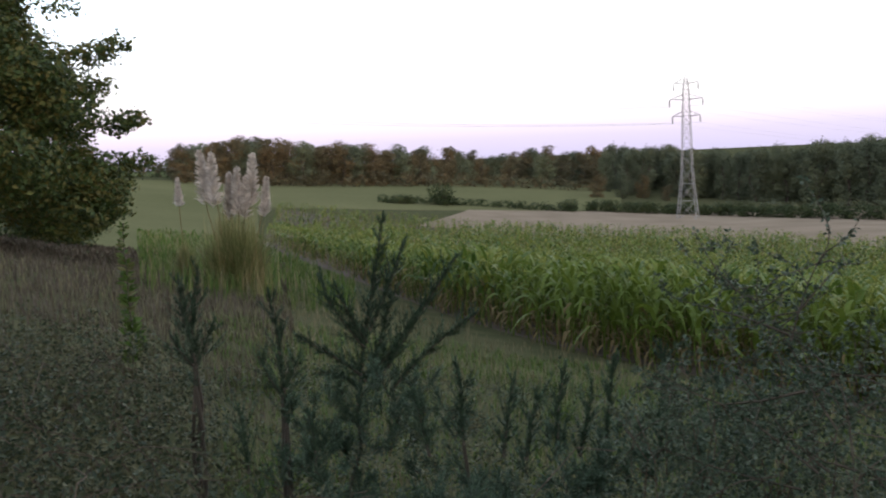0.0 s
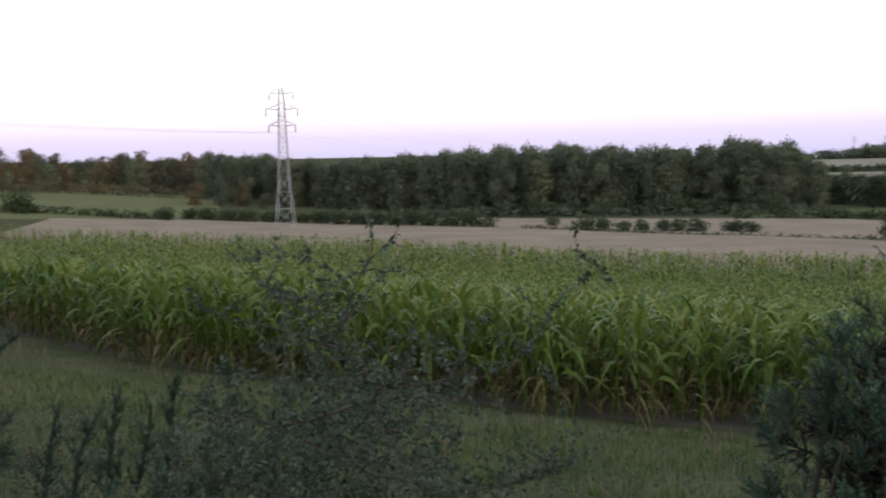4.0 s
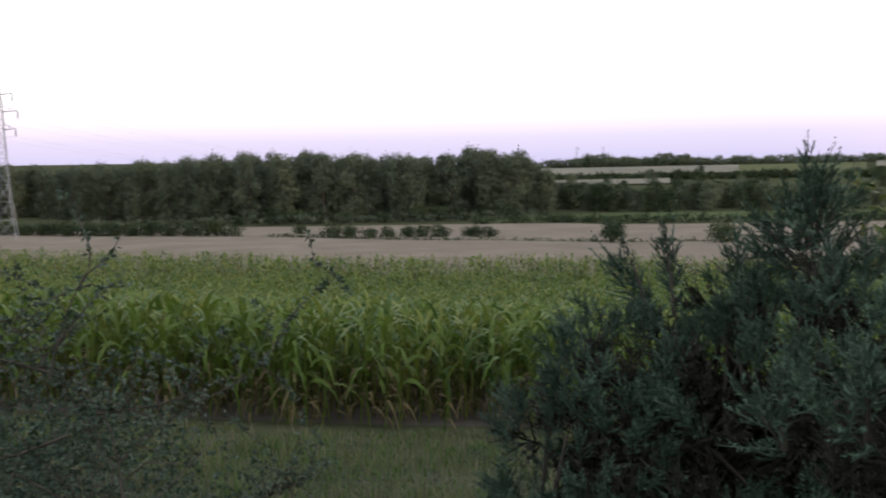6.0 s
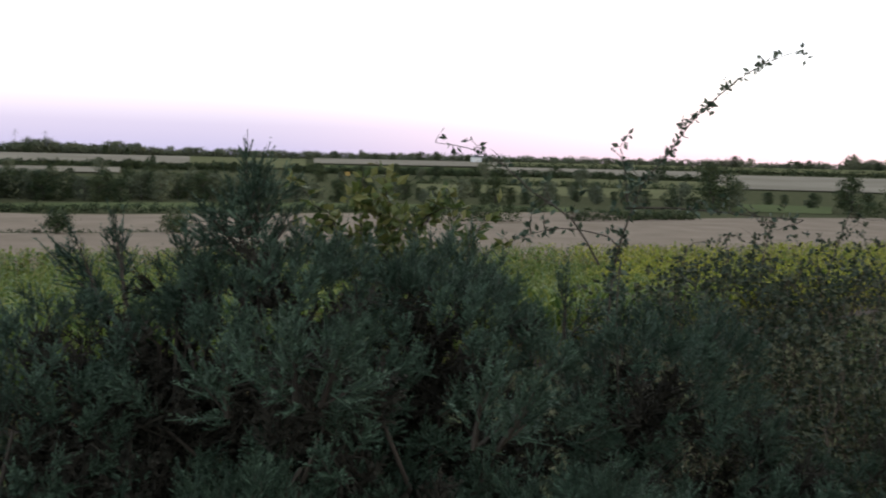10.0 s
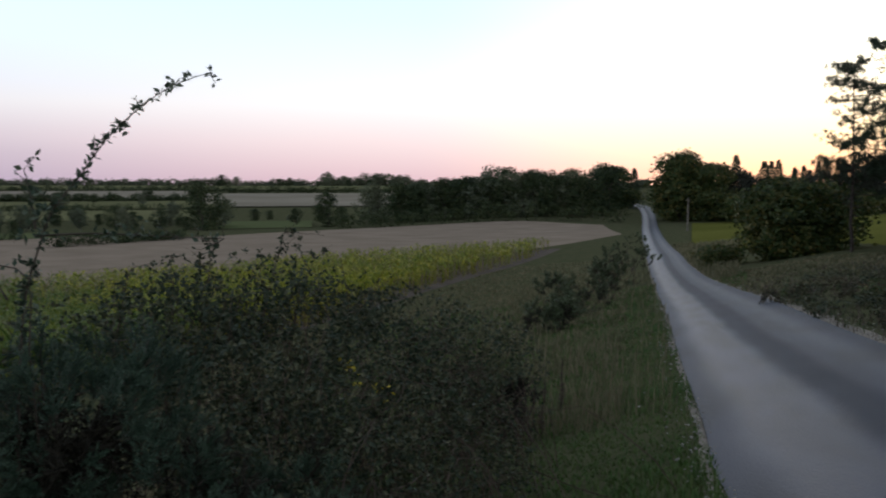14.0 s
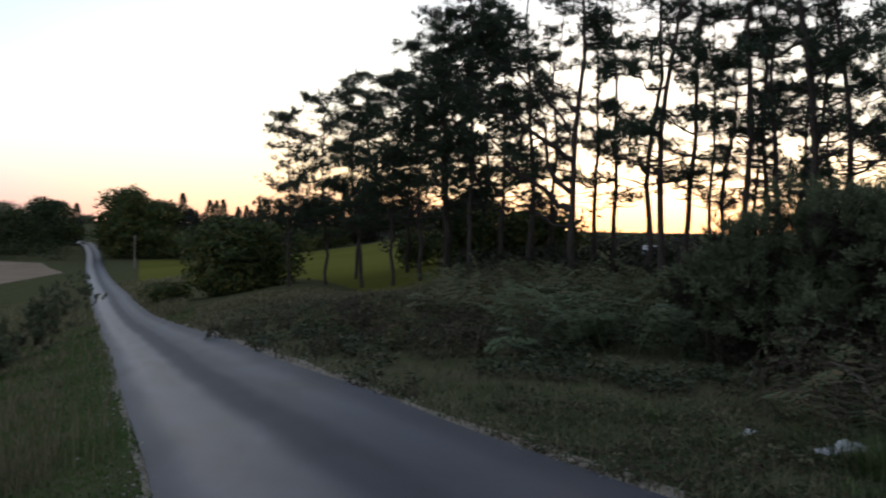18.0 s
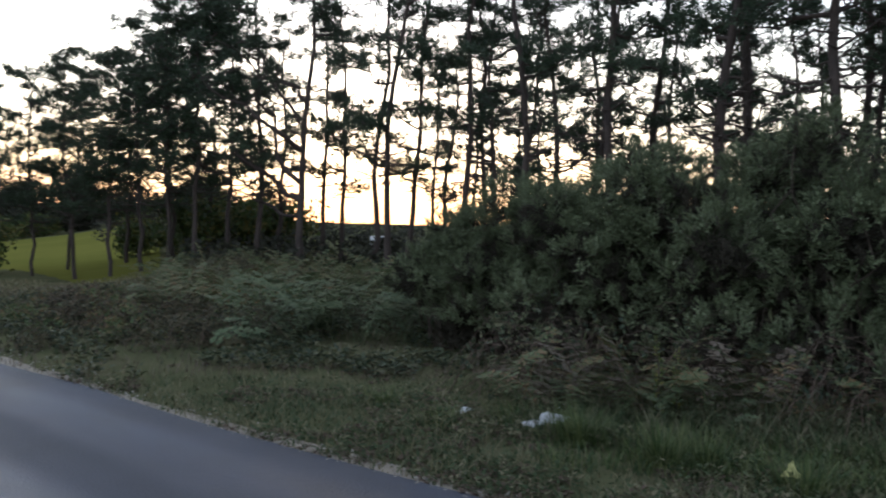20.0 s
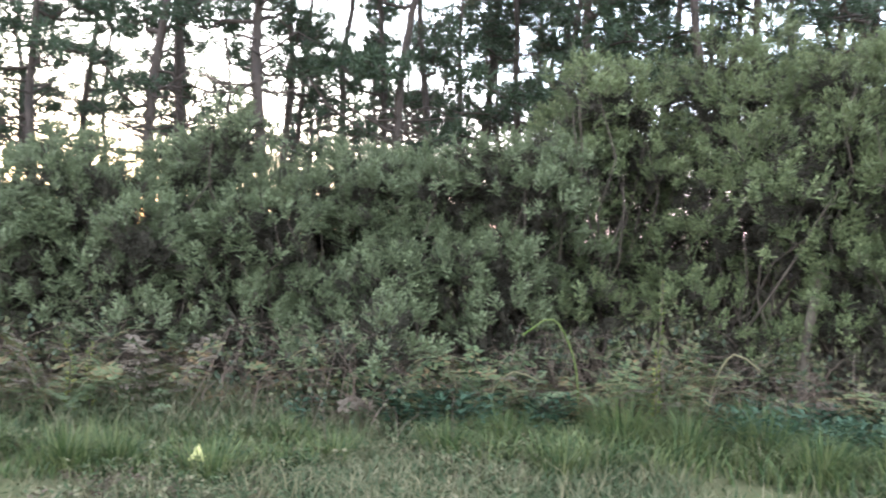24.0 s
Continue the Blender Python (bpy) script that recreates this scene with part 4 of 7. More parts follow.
near_line = np.min(np.hypot(gx[:, None] - corn_line[::4, 0][None], gy[:, None] - corn_line[::4, 1][None]), 1)
south = gy < -9 + 2.5 * np.sin(gx * 0.35)
# turning: the southern plants, drawn in the yellower leaf colour
for lo, hi, segs, count, wide, turning in ((0, 32, 4, 10, 1.0, False), (32, 70, 2, 8, 1.15, False), (70, 300, 2, 6, 1.9, False), (0, 70, 2, 8, 1.15, True), (70, 300, 2, 6, 1.9, True)):
    sel = (d >= lo) & (d < hi) & (south == turning) & ~((near_line < 0.95) & (gy > 2) & (gy < 21.5))
    x, y = gx[sel], gy[sel]
    g = Geo()
    pick = rng.integers(0, 6, len(x))
    turn = rng.uniform(0, 6.28, len(x))
    short = np.interp(0.75 * x - 0.66 * y, [20, 60, 140], [1.0, 1.0, 0.88])
    for k in range(6):
        q = pick == k
        m = np.zeros((q.sum(), 4, 4))
        c, s = np.cos(turn[q]), np.sin(turn[q])
        m[:, 0, 0], m[:, 0, 1], m[:, 1, 0], m[:, 1, 1], m[:, 2, 2], m[:, 3, 3] = c * wide, -s * wide, s * wide, c * wide, rng.uniform(0.88, 1.1, q.sum()) * short[q] * (1.12 if lo > 60 else 1.0), 1
        m[:, 0, 3], m[:, 1, 3], m[:, 2, 3] = x[q], y[q], land(x[q], y[q])
        g.copies(corn_template(320 + k, segs, count), m)
    solid("corn_field", g, [M_CORN_YELLOW if turning else M_CORN, M_CORN_DRY, M_TASSEL], "dense stand of yellow-green maize beside the lane" if turning else "dense stand of green maize with pale tassels", "corn", kind="stuff")


# ---- pampas grass ----
M_PAMPAS = material("pampas_leaves", (0.13, 0.15, 0.05), (0.22, 0.22, 0.085), 1.0, 0.6, 6.0, 0, island=0.9, third=(0.32, 0.26, 0.13), through_light=0.25)


def pampas(name, pos, plumes, label, seed, full=1.0):
    rng = np.random.default_rng(seed)
    e = thing(name, pos, label, "pampas grass")
    n = int(2600 * full)
    az, lean = rng.uniform(0, 6.28, n), rng.uniform(0.05, 1.0, n)
    g = Geo()
    for k in range(n):
        L = rng.uniform(0.9, 2.7) * (0.45 + 0.55 * full)
        foot = rng.normal(size=2) * 0.3 * full
        t = np.linspace(0, 1, 5)
        o = np.array([math.cos(az[k]), math.sin(az[k])])
        r = L * (lean[k] ** 1.5 * t ** 1.8) * 0.62
        z = L * t * (1 - 0.42 * lean[k] * t)
        c = np.column_stack([np.outer(r, o) + foot, z])
        sd = np.array([-o[1], o[0], 0]) * 0.02
        w = (1 - t * 0.9)[:, None]
        i = np.arange(4) * 2
        g.add(np.stack([c - sd * w, c + sd * w], 1).reshape(-1, 3), np.stack([i, i + 1, i + 3, i + 2], -1))
    part("foliage", g, M_PAMPAS, e, "long arching green leaves")
    for ox, oy, h, L, lean_x in plumes:
        s = Geo()
        top = np.array([ox + lean_x, oy, h])
        s.tube(bent((ox * 0.25, oy * 0.25, 0.1), top - np.array([lean_x * 0.3, 0, L * 0.6]), 5, 0.05, rng), 0.014, 5)
        part("stem", s, M_CORN_DRY, e)
        f = Geo()
        m = 420
        t = rng.uniform(0, 1, m) ** 0.8
        axis = np.array([ox, oy, h - L]) + (top - np.array([ox, oy, h - L])) * t[:, None]
        dirs = np.column_stack([rng.normal(size=(m, 2)) * 0.6, rng.uniform(0.2, 1.0, m)])
        f.leaves(axis, dirs, rng.normal(size=(m, 3)), L * 0.26 * (1.05 - t * 0.7), 0.05)
        part("plume", f, M_PLUME, e, "pale pinkish feathery plume")
    return e


pampas("pampas_grass", at(359.7, 26), [(-0.72, 0.1, 4.05, 1.5, -0.1), (-0.5, -0.2, 3.95, 1.5, 0.0), (-0.1, 0.2, 3.4, 1.3, 0.05), (0.16, -0.1, 3.55, 1.3, 0.0), (0.5, 0.2, 3.9, 1.5, 0.12), (0.3, 0, 3.3, 1.2, 0.1),
                                       (0.86, 0.1, 3.25, 1.1, 0.12)], "tall pampas grass with pale feathery plumes beside the corn", 7)
pampas("pampas_grass", at(356.7, 30), [(-0.1, 0, 3.3, 0.9, 0.0)], "single-plumed pampas grass in rough grass", 8, 0.25)


# ---- pines ----
def tuft_geo(rng, n=24):
    g = Geo()
    d = unit(rng.normal(size=(n, 3)) + np.array([0, 0, 0.5]))
    g.leaves(rng.normal(size=(n, 3)) * 0.05, d, rng.normal(size=(n, 3)), rng.uniform(0.14, 0.26, n), 0.036)
    return g


def pine(seed, h, low, spread, tufts, label, forks=(), lean=0.0, bare=6, top=1.4):
    """A heath pine: bent bare trunk, crooked limbs that divide into branchlets, needle tufts along the branchlets in ragged flat plates."""
    rng = np.random.default_rng(seed)
    e = thing("pine_tree", (0, 0, 0), label, "pine tree", "pines")
    trunk, needles = Geo(), Geo()
    path = bent((0, 0, -0.3), (lean * h, rng.normal() * 0.4, h * 0.97), 12, 0.11, rng)
    trunk.tube(path, np.linspace(0.0095 * h, 0.025, 12), 7)
    on = lambda z: np.array([np.interp(z, path[:, 2], path[:, k]) for k in range(3)])
    ends = []

    def sprays(lp, first, n, size):
        for j in range(first, len(lp)):
            for _ in range(n):
                a = rng.uniform(0, 6.28)
                q = lp[j] + np.array([math.cos(a), math.sin(a), rng.uniform(-0.05, 0.55)]) * size * rng.uniform(0.4, 1.0)
                b = bent(lp[j], q, 4, 0.5, rng)
                trunk.tube(b, np.linspace(0.016, 0.006, 4), 3)
                ends.extend([b[k] + rng.normal(size=3) * np.array([0.16, 0.16, 0.1]) for k in (1, 2, 3)])

    count = int(tufts / 9)
    for i in range(count):
        z = low + (h - low) * (i + rng.uniform()) / count
        a = rng.uniform(0, 6.28)
        reach = spread * (1.08 - 0.8 * ((z - low) / (h - low)) ** top) * rng.uniform(0.4, 1.1)
        tip = on(z) + np.array([math.cos(a) * reach, math.sin(a) * reach, rng.uniform(-0.12, 0.45) * reach])
        lp = bent(on(z), tip, 7, 0.45, rng, -0.05)
        trunk.tube(lp, np.linspace(0.042, 0.012, 7) * h / 12, 4)
        sprays(lp, 2, 2, 0.8)
    for i in range(bare):
        z, a = rng.uniform(0.2 * h, low + 0.1 * h), rng.uniform(0, 6.28)
        reach = rng.uniform(0.4, 1.5)
        trunk.tube(bent(on(z), on(z) + np.array([math.cos(a) * reach, math.sin(a) * reach, rng.uniform(-0.3, 0.5)]), 5, 0.5, rng), np.linspace(0.03, 0.008, 5), 4)
    for z, dx, dz, r0 in forks:
        tip = on(z) + np.array([dx, rng.normal() * 0.4, dz])
        lp = bent(on(z), tip, 9, 0.4, rng, -0.35)
        trunk.tube(lp, np.linspace(r0, 0.02, 9), 6)
        for k in range(3, 9):
            q = lp[k] + np.array([rng.normal() * 0.9, rng.normal() * 0.9, rng.uniform(0.2, 1.3)])
            b = bent(lp[k], q, 5, 0.6, rng)
            trunk.tube(b, np.linspace(0.03, 0.008, 5), 4)
            if k > 5:
                sprays(b, 3, 2, 0.5)
    ends = np.array(ends)
    kinds = [tuft_geo(rng) for _ in range(3)]
    for k in range(3):
        q = ends[k::3]
        needles.copies(kinds[k], frames_along(q, np.tile([0, 0, 1.0], (len(q), 1)) + rng.normal(size=q.shape) * 0.4, rng.uniform(0.65, 1.15, len(q)), rng))
    part("trunk", trunk, M_PINE_BARK, e, smooth=True)
    part("needles", needles, M_PINE, e)
    return e


def fir(seed, h, label):
    """A slim conifer: straight trunk and whorls of drooping boughs that shorten to a spire."""
    rng = np.random.default_rng(seed)
    e = thing("fir_tree", (0, 0, 0), label, "fir tree", "firs by the lane")
    g = Geo()
    g.tube([(0, 0, -0.3), (0, 0, h * 0.5), (0, 0, h)], [0.014 * h, 0.008 * h, 0.02], 6)
    part("trunk", g, M_PINE_BARK, e, smooth=True)
    n = 3000
    t = rng.uniform(0.05, 1, n) ** 1.1
    tier = t + rng.normal(size=n) * 0.012
    a, k = rng.uniform(0, 6.28, n), np.sqrt(rng.uniform(0.05, 1, n))
    r = 0.44 * h * (1.02 - t) * k * (0.75 + 0.35 * np.sin(a * 3 + np.round(t * 13) * 2.1))
    o = np.column_stack([np.cos(a), np.sin(a), np.zeros(n)])
    g = Geo()
    g.leaves(o * r[:, None] + np.array([0, 0, 1.0]) * (tier * h - 0.35 * r)[:, None], o + np.array([0, 0, -0.35]) + rng.normal(size=(n, 3)) * 0.3, np.tile([0, 0, 1.0], (n, 1)) + rng.normal(size=(n, 3)) * 0.4, 0.055 * h * rng.uniform(0.5, 1.1, n), 0.022 * h)
    part("needles", g, M_PINE, e)
    return e


rng = np.random.default_rng(31)
tall_label = "tall dark pine with a bare crooked trunk"
pines = [pine(400 + i, 13.5, (2.8, 3.8, 2.4, 3.6, 4.6)[i], (2.3, 2.0, 2.7, 2.1, 1.9)[i], (140, 118, 150, 128, 110)[i], tall_label, lean=(0.02, -0.05, 0.04, 0.08, -0.03)[i], bare=22) for i in range(5)]
bushy = [pine(420 + i, 11.5, 3.0, 3.0, 265, "bushy dark pine with a dense spreading crown", bare=8, top=2.2) for i in range(3)]
forked = pine(430, 15.0, 8.0, 2.6, 120, "large forked pine with crooked bare limbs against the sunset", forks=((2.4, -3.4, 3.3, 0.15), (4.2, -3.6, 2.4, 0.12), (3.0, -1.6, 4.2, 0.11), (6.0, -2.6, 2.0, 0.09), (2.0, -2.6, 0.9, 0.08), (5.2, -2.2, 3.2, 0.08)))
forked.matrix_basis = Matrix.Translation(at(161.5, 33)) @ Matrix.Rotation(radians(195), 4, "Z")
tall_spots = [(163.9, 40, .95), (165.8, 34, 1.0), (166.9, 31, 1.05), (167.7, 32, 1.0), (171.7, 30, 1.0), (173.0, 36, .95), (175.4, 24, 1.0), (177.0, 31, 1.0), (178.9, 28, 1.0), (180.4, 23, 1.05), (183.6, 30, 1.05),
              (186.6, 20, 1.0), (188.5, 23, 1.1), (190.2, 32, 1.05), (193.2, 19, 1.05), (196.1, 28, 1.0), (198.6, 24, 1.1), (202.4, 19.5, 1.05), (205.8, 27, 1.05), (209.2, 24, 1.0), (213.7, 18.5, 1.1), (218.0, 24, 1.1),
              (223.8, 22, 1.1), (211.5, 29, 1.1), (216, 30, 1.15), (221, 28, 1.1), (226.5, 27, 1.15), (232, 28, 1.1), (237, 26, 1.1), (229.5, 20, 1.1), (200.5, 26, 1.1), (204, 22, 1.05), (207.5, 29, 1.15), (211, 21.5, 1.05), (214.8, 26, 1.1), (219.8, 20.5, 1.1), (222, 30, 1.2), (227.8, 23, 1.1), (231, 25, 1.1), (195, 24, 1.0), (158.6, 37, .95), (162.6, 41, 1.0), (170.6, 40, .95), (174.2, 42, .95), (172.3, 47, .9), (175.9, 38, 1.0), (169.5, 46, .9), (160.2, 42, .9), (235, 24, 1.1)]
for b in np.concatenate([np.arange(172, 192, 4.2), np.arange(192, 240, 1.5)]):
    tall_spots.append((b + rng.uniform(-0.8, 0.8), rng.uniform(36, 58), rng.uniform(0.95, 1.25)))
for b in np.arange(184, 242, 1.7):
    tall_spots.append((b + rng.uniform(-0.9, 0.9), rng.uniform(58, 84), rng.uniform(0.6, 0.95)))
stand(pines, tall_spots, rng, (0.95, 1.1))
stand(bushy, [(143.7, 43, .72), (146.0, 44, .78), (148.3, 42, .83), (150.2, 41, .865), (152.0, 40, .93), (153.5, 39, 1.0), (155.0, 37, 1.05), (156.8, 38, 1.02), (147.8, 50, .87), (151.1, 50, 1.0), (153.8, 46, 1.03), (155.8, 48, 1.1)], rng, (0.96, 1.04))
firs = [fir(440 + i, 8.8 + 1.2 * i, "dark conifer on the wood edge by the lane") for i in range(3)]
stand(firs, [(129.9, 330, 1.5), (131.2, 335, 1.4), (137.2, 300, 1.45), (138.0, 305, 1.35), (138.8, 300, 1.55), (139.6, 310, 1.4), (140.5, 300, 1.5), (141.3, 305, 1.3), (142.2, 300, 1.45), (143.2, 305, 1.3), (144.4, 300, 1.3),
             (145.6, 300, 1.2), (147, 305, 1.15), (125.2, 335, 1.15), (133.2, 340, 1.2), (136.6, 310, 1.2), (137.7, 320, 1.25), (139.2, 325, 1.3), (140.1, 315, 1.2), (141.0, 320, 1.35), (141.8, 312, 1.25), (142.7, 318, 1.2), (143.8, 310, 1.3), (145.0, 312, 1.2), (128.4, 340, 1.2), (126.9, 340, 1.1)], rng, (0.95, 1.1))
under = [broadleaf("understorey_shrub", 120 + i, 2.6, 2.6, 0.1, 0.26, 1800, M_OAK, "dark shrub under the pines", "shrub", count=14, limbs=6, stems=3, group="shrubs under the pines") for i in range(2)]
spots = [(b + rng.uniform(-0.6, 0.6), rng.uniform(44, 56), rng.uniform(0.85, 1.2)) for b in np.arange(152.5, 161, 1.5)]
spots += [(b + rng.uniform(-1, 1), rng.uniform(38, 60), rng.uniform(0.5, 0.9)) for b in np.arange(174, 240, 3.0)]
spots += [(b + rng.uniform(-1, 1), rng.uniform(200, 330), rng.uniform(2.0, 3.2)) for b in np.arange(136, 152, 1.4)]
stand(under, spots, rng)


# ---- gorse ----
def sight(bearing, up, d, stand=(0.12, 0.08, 1.59)):
    """The point d metres from a stand, at a bearing and an angle above the level."""
    a, e = radians(bearing), radians(up)
    return np.array(stand) + d * np.array([math.sin(a) * math.cos(e), math.cos(a) * math.cos(e), math.sin(e)])


def shoot(g, rng, p, d, length, n, spine, width, slot=0, tip_slot=0):
    """One shoot set all round with short fine spines that point outward and forward."""
    t = rng.uniform(0.08, 1.0, n)
    bend = np.array([0, 0, 1.0]) * 0.25 * length
    radial = unit(np.cross(d, rng.normal(size=(n, 3))))
    base = p + d * (t * length)[:, None] + bend * (t ** 2)[:, None]
    size = spine * rng.uniform(0.7, 1.25, n) * (1.1 - 0.55 * t)
    far = t > 0.55
    for sel, s in ((~far, slot), (far, tip_slot)):
        g.spines(base[sel], d * 0.75 + radial[sel] + np.array([0, 0, 0.15]), size[sel], width, s)


def finger(g, rng, p, d, length, n, spine, width, core):
    """A spiny shoot: a thin twig with spines all round it."""
    b = p + d * length + np.array([0, 0, 0.2 * length])
    g.tube([p, b], [core, core * 0.4], 3, 0)
    shoot(g, rng, p, unit(b - p), length * 1.03, n, spine, width, 0, 3)


def gorse_spray(seed, leader, fingers, n, spine, width, core, flare=0.9, side=0.5):
    """A leading shoot with crowded short side shoots that together make one rounded, bristly plume."""
    rng = np.random.default_rng(seed)
    g = Geo()
    up = np.array([0, 0, 1.0])
    g.tube([np.zeros(3), up * leader * 0.6], [core * 1.2, core * 0.7], 3, 1)
    finger(g, rng, up * leader * 0.45, unit(up + rng.normal(size=3) * 0.12), leader * 0.55, int(n * 1.3), spine, width, core)
    for i in range(fingers):
        t = (i + 0.5) / fingers
        a = i * 2.39996 + rng.normal() * 0.4
        d = unit(np.array([math.cos(a) * flare, math.sin(a) * flare, rng.uniform(0.15, 0.9) + 0.4 * t]))
        finger(g, rng, up * leader * (0.02 + 0.75 * t) + rng.normal(size=3) * leader * 0.05, d, leader * (side - 0.22 * t) * rng.uniform(0.6, 1.3), n, spine, width, core)
    return g


FINE = [gorse_spray(500 + i, 0.20 + 0.02 * i, 16, 18, 0.018, 0.0045, 0.003, 0.75, 0.36) for i in range(4)]
PADS = [gorse_spray(530 + i, 0.14 + 0.012 * i, 18, 22, 0.0185, 0.0038, 0.0025, 0.95, 0.52) for i in range(4)]
PADS_BANK = [gorse_spray(540 + i, 0.18 + 0.014 * i, 15, 8, 0.030, 0.012, 0.005, 0.95, 0.55) for i in range(4)]
PADS_FAR = [gorse_spray(550 + i, 0.34 + 0.03 * i, 10, 6, 0.08, 0.04, 0.015) for i in range(3)]
MIDDLE = [gorse_spray(510 + i, 0.26 + 0.02 * i, 12, 8, 0.030, 0.011, 0.005, 0.7, 0.36) for i in range(3)]
# dead brown gorse, deepened so the colour carries the shade of the inner gaps
M_GORSE_DEAD_SHADED = material("shaded_dead_gorse_spines", (0.022, 0.020, 0.013), (0.045, 0.038, 0.026), 2.0, 0.9, 10.0, 0, island=0.5)


def gorse(lobes, n, plumes, label, seed, mat=None, spikes=(), size=(0.75, 1.2), dead=0.05, low=0.0, leaders=0.08, tips=None, long=None, split=7):
    """A gorse bush: woody stems that branch to the lobes, rounded spiny pads over them, dead shoots inside and below,
    brown with shade painted in.
    """
    rng = np.random.default_rng(seed)
    lobes = np.asarray(lobes, float)
    long = long or FINE
    c = lobes[:, :2].mean(0)
    base = Vector((c[0], c[1], float(land(c[0], c[1]))))
    e = thing("gorse_bush", base, label, "gorse bush", "gorse bushes")
    off = np.array(base)
    stems, foliage = Geo(), Geo()
    for l in lobes:
        foot = np.array([l[0] * 0.5 + c[0] * 0.5, l[1] * 0.5 + c[1] * 0.5, 0.0])
        foot[2] = float(land(foot[0], foot[1])) - 0.1
        for k in range(4):
            tip = l[:3] + unit(rng.normal(size=3)) * l[3:6] * 0.75
            stems.tube(bent(foot + rng.normal(size=3) * np.array([0.12, 0.12, 0]), tip, 7, 0.35, rng) - off, np.linspace(0.022, 0.006, 7), 5)
    cores = lobes
    if split:
        turn = unit(rng.normal(size=(len(cores), split, 3)) + np.array([0, 0, 0.3]))
        size_ = rng.uniform(0.32, 0.5, (len(cores), split, 1))
        lobes = np.concatenate([cores[:, None, :3] + turn * (1.0 - size_) * cores[:, None, 3:6], cores[:, None, 3:6] * size_], -1).reshape(-1, 6)
    w = lobes[:, 3] ** 2
    pick = rng.choice(len(lobes), n, p=w / w.sum())
    d = unit(rng.normal(size=(n, 3)) + np.array([0, 0, 0.5]))
    p = lobes[pick, :3] + d * rng.uniform(0.78, 0.98, n)[:, None] * lobes[pick, 3:6]
    buried = np.zeros(n, bool)
    for k, l in enumerate(lobes):
        buried |= (pick != k) & ((((p - l[:3]) / l[3:6]) ** 2).sum(1) < 0.7)
    above = p[:, 2] - land(p[:, 0], p[:, 1])
    ok = (above > low) & ~buried & (d[:, 2] > -0.4)
    p, d, above = p[ok], d[ok], above[ok]
    grow = d * 0.9 + np.array([0, 0, 0.55]) + rng.normal(size=p.shape) * 0.25
    s = rng.uniform(*size, len(p))
    lead = rng.uniform(size=len(p)) < leaders
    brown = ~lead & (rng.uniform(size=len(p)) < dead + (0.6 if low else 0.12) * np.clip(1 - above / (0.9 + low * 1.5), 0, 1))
    lp, lg, ls_ = p[lead], grow[lead] * np.array([0.6, 0.6, 1]) + np.array([0, 0, 0.4]), s[lead] * 0.95
    for a, grow_to, k in spikes:
        q = np.array(a)[None] + (np.array(grow_to) - np.array(a))[None] * np.linspace(0, 0.7, k)[:, None]
        lp, lg = np.vstack([lp, q]), np.vstack([lg, np.tile(unit(np.array(grow_to) - np.array(a)), (k, 1)) + rng.normal(size=(k, 3)) * np.linspace(0.4, 0.05, k)[:, None]])
        ls_ = np.concatenate([ls_, np.linspace(1.2, 0.75, k)])
        stems.tube(np.array([a, np.array(a) + (np.array(grow_to) - np.array(a)) * 0.8]) - off, [0.010, 0.003], 4)
    kind_ = rng.integers(0, len(plumes), len(p))
    for k in range(len(plumes)):
        q = (kind_ == k) & ~brown & ~lead
        foliage.copies(plumes[k], frames_along(p[q] - off, grow[q], s[q], rng))
    for k in range(len(long)):
        q = slice(k, None, len(long))
        if len(lp[q]):
            foliage.copies(long[k], frames_along(lp[q] - off, lg[q], ls_[q], rng))
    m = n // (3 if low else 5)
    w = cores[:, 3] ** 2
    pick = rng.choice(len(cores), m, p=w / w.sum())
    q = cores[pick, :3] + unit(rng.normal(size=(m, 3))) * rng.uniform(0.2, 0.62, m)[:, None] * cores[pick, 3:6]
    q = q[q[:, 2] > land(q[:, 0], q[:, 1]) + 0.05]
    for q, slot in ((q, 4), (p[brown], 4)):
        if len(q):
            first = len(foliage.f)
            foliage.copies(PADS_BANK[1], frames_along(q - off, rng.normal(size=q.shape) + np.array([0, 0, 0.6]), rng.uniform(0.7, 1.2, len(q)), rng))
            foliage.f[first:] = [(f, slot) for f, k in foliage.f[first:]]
    part("woody_base", stems, M_TWIG, e, "bare brown branching wood", smooth=True)
    part("foliage", foliage, [mat or M_GORSE, M_TWIG, M_CANE, tips or M_GORSE_TIP, M_GORSE_DEAD_SHADED], e)
    return e


def lobe(b, up, d, r, rz=None, stand=(0.12, 0.08, 1.59)):
    return (*sight(b, up, d, stand), r, r, rz or r)


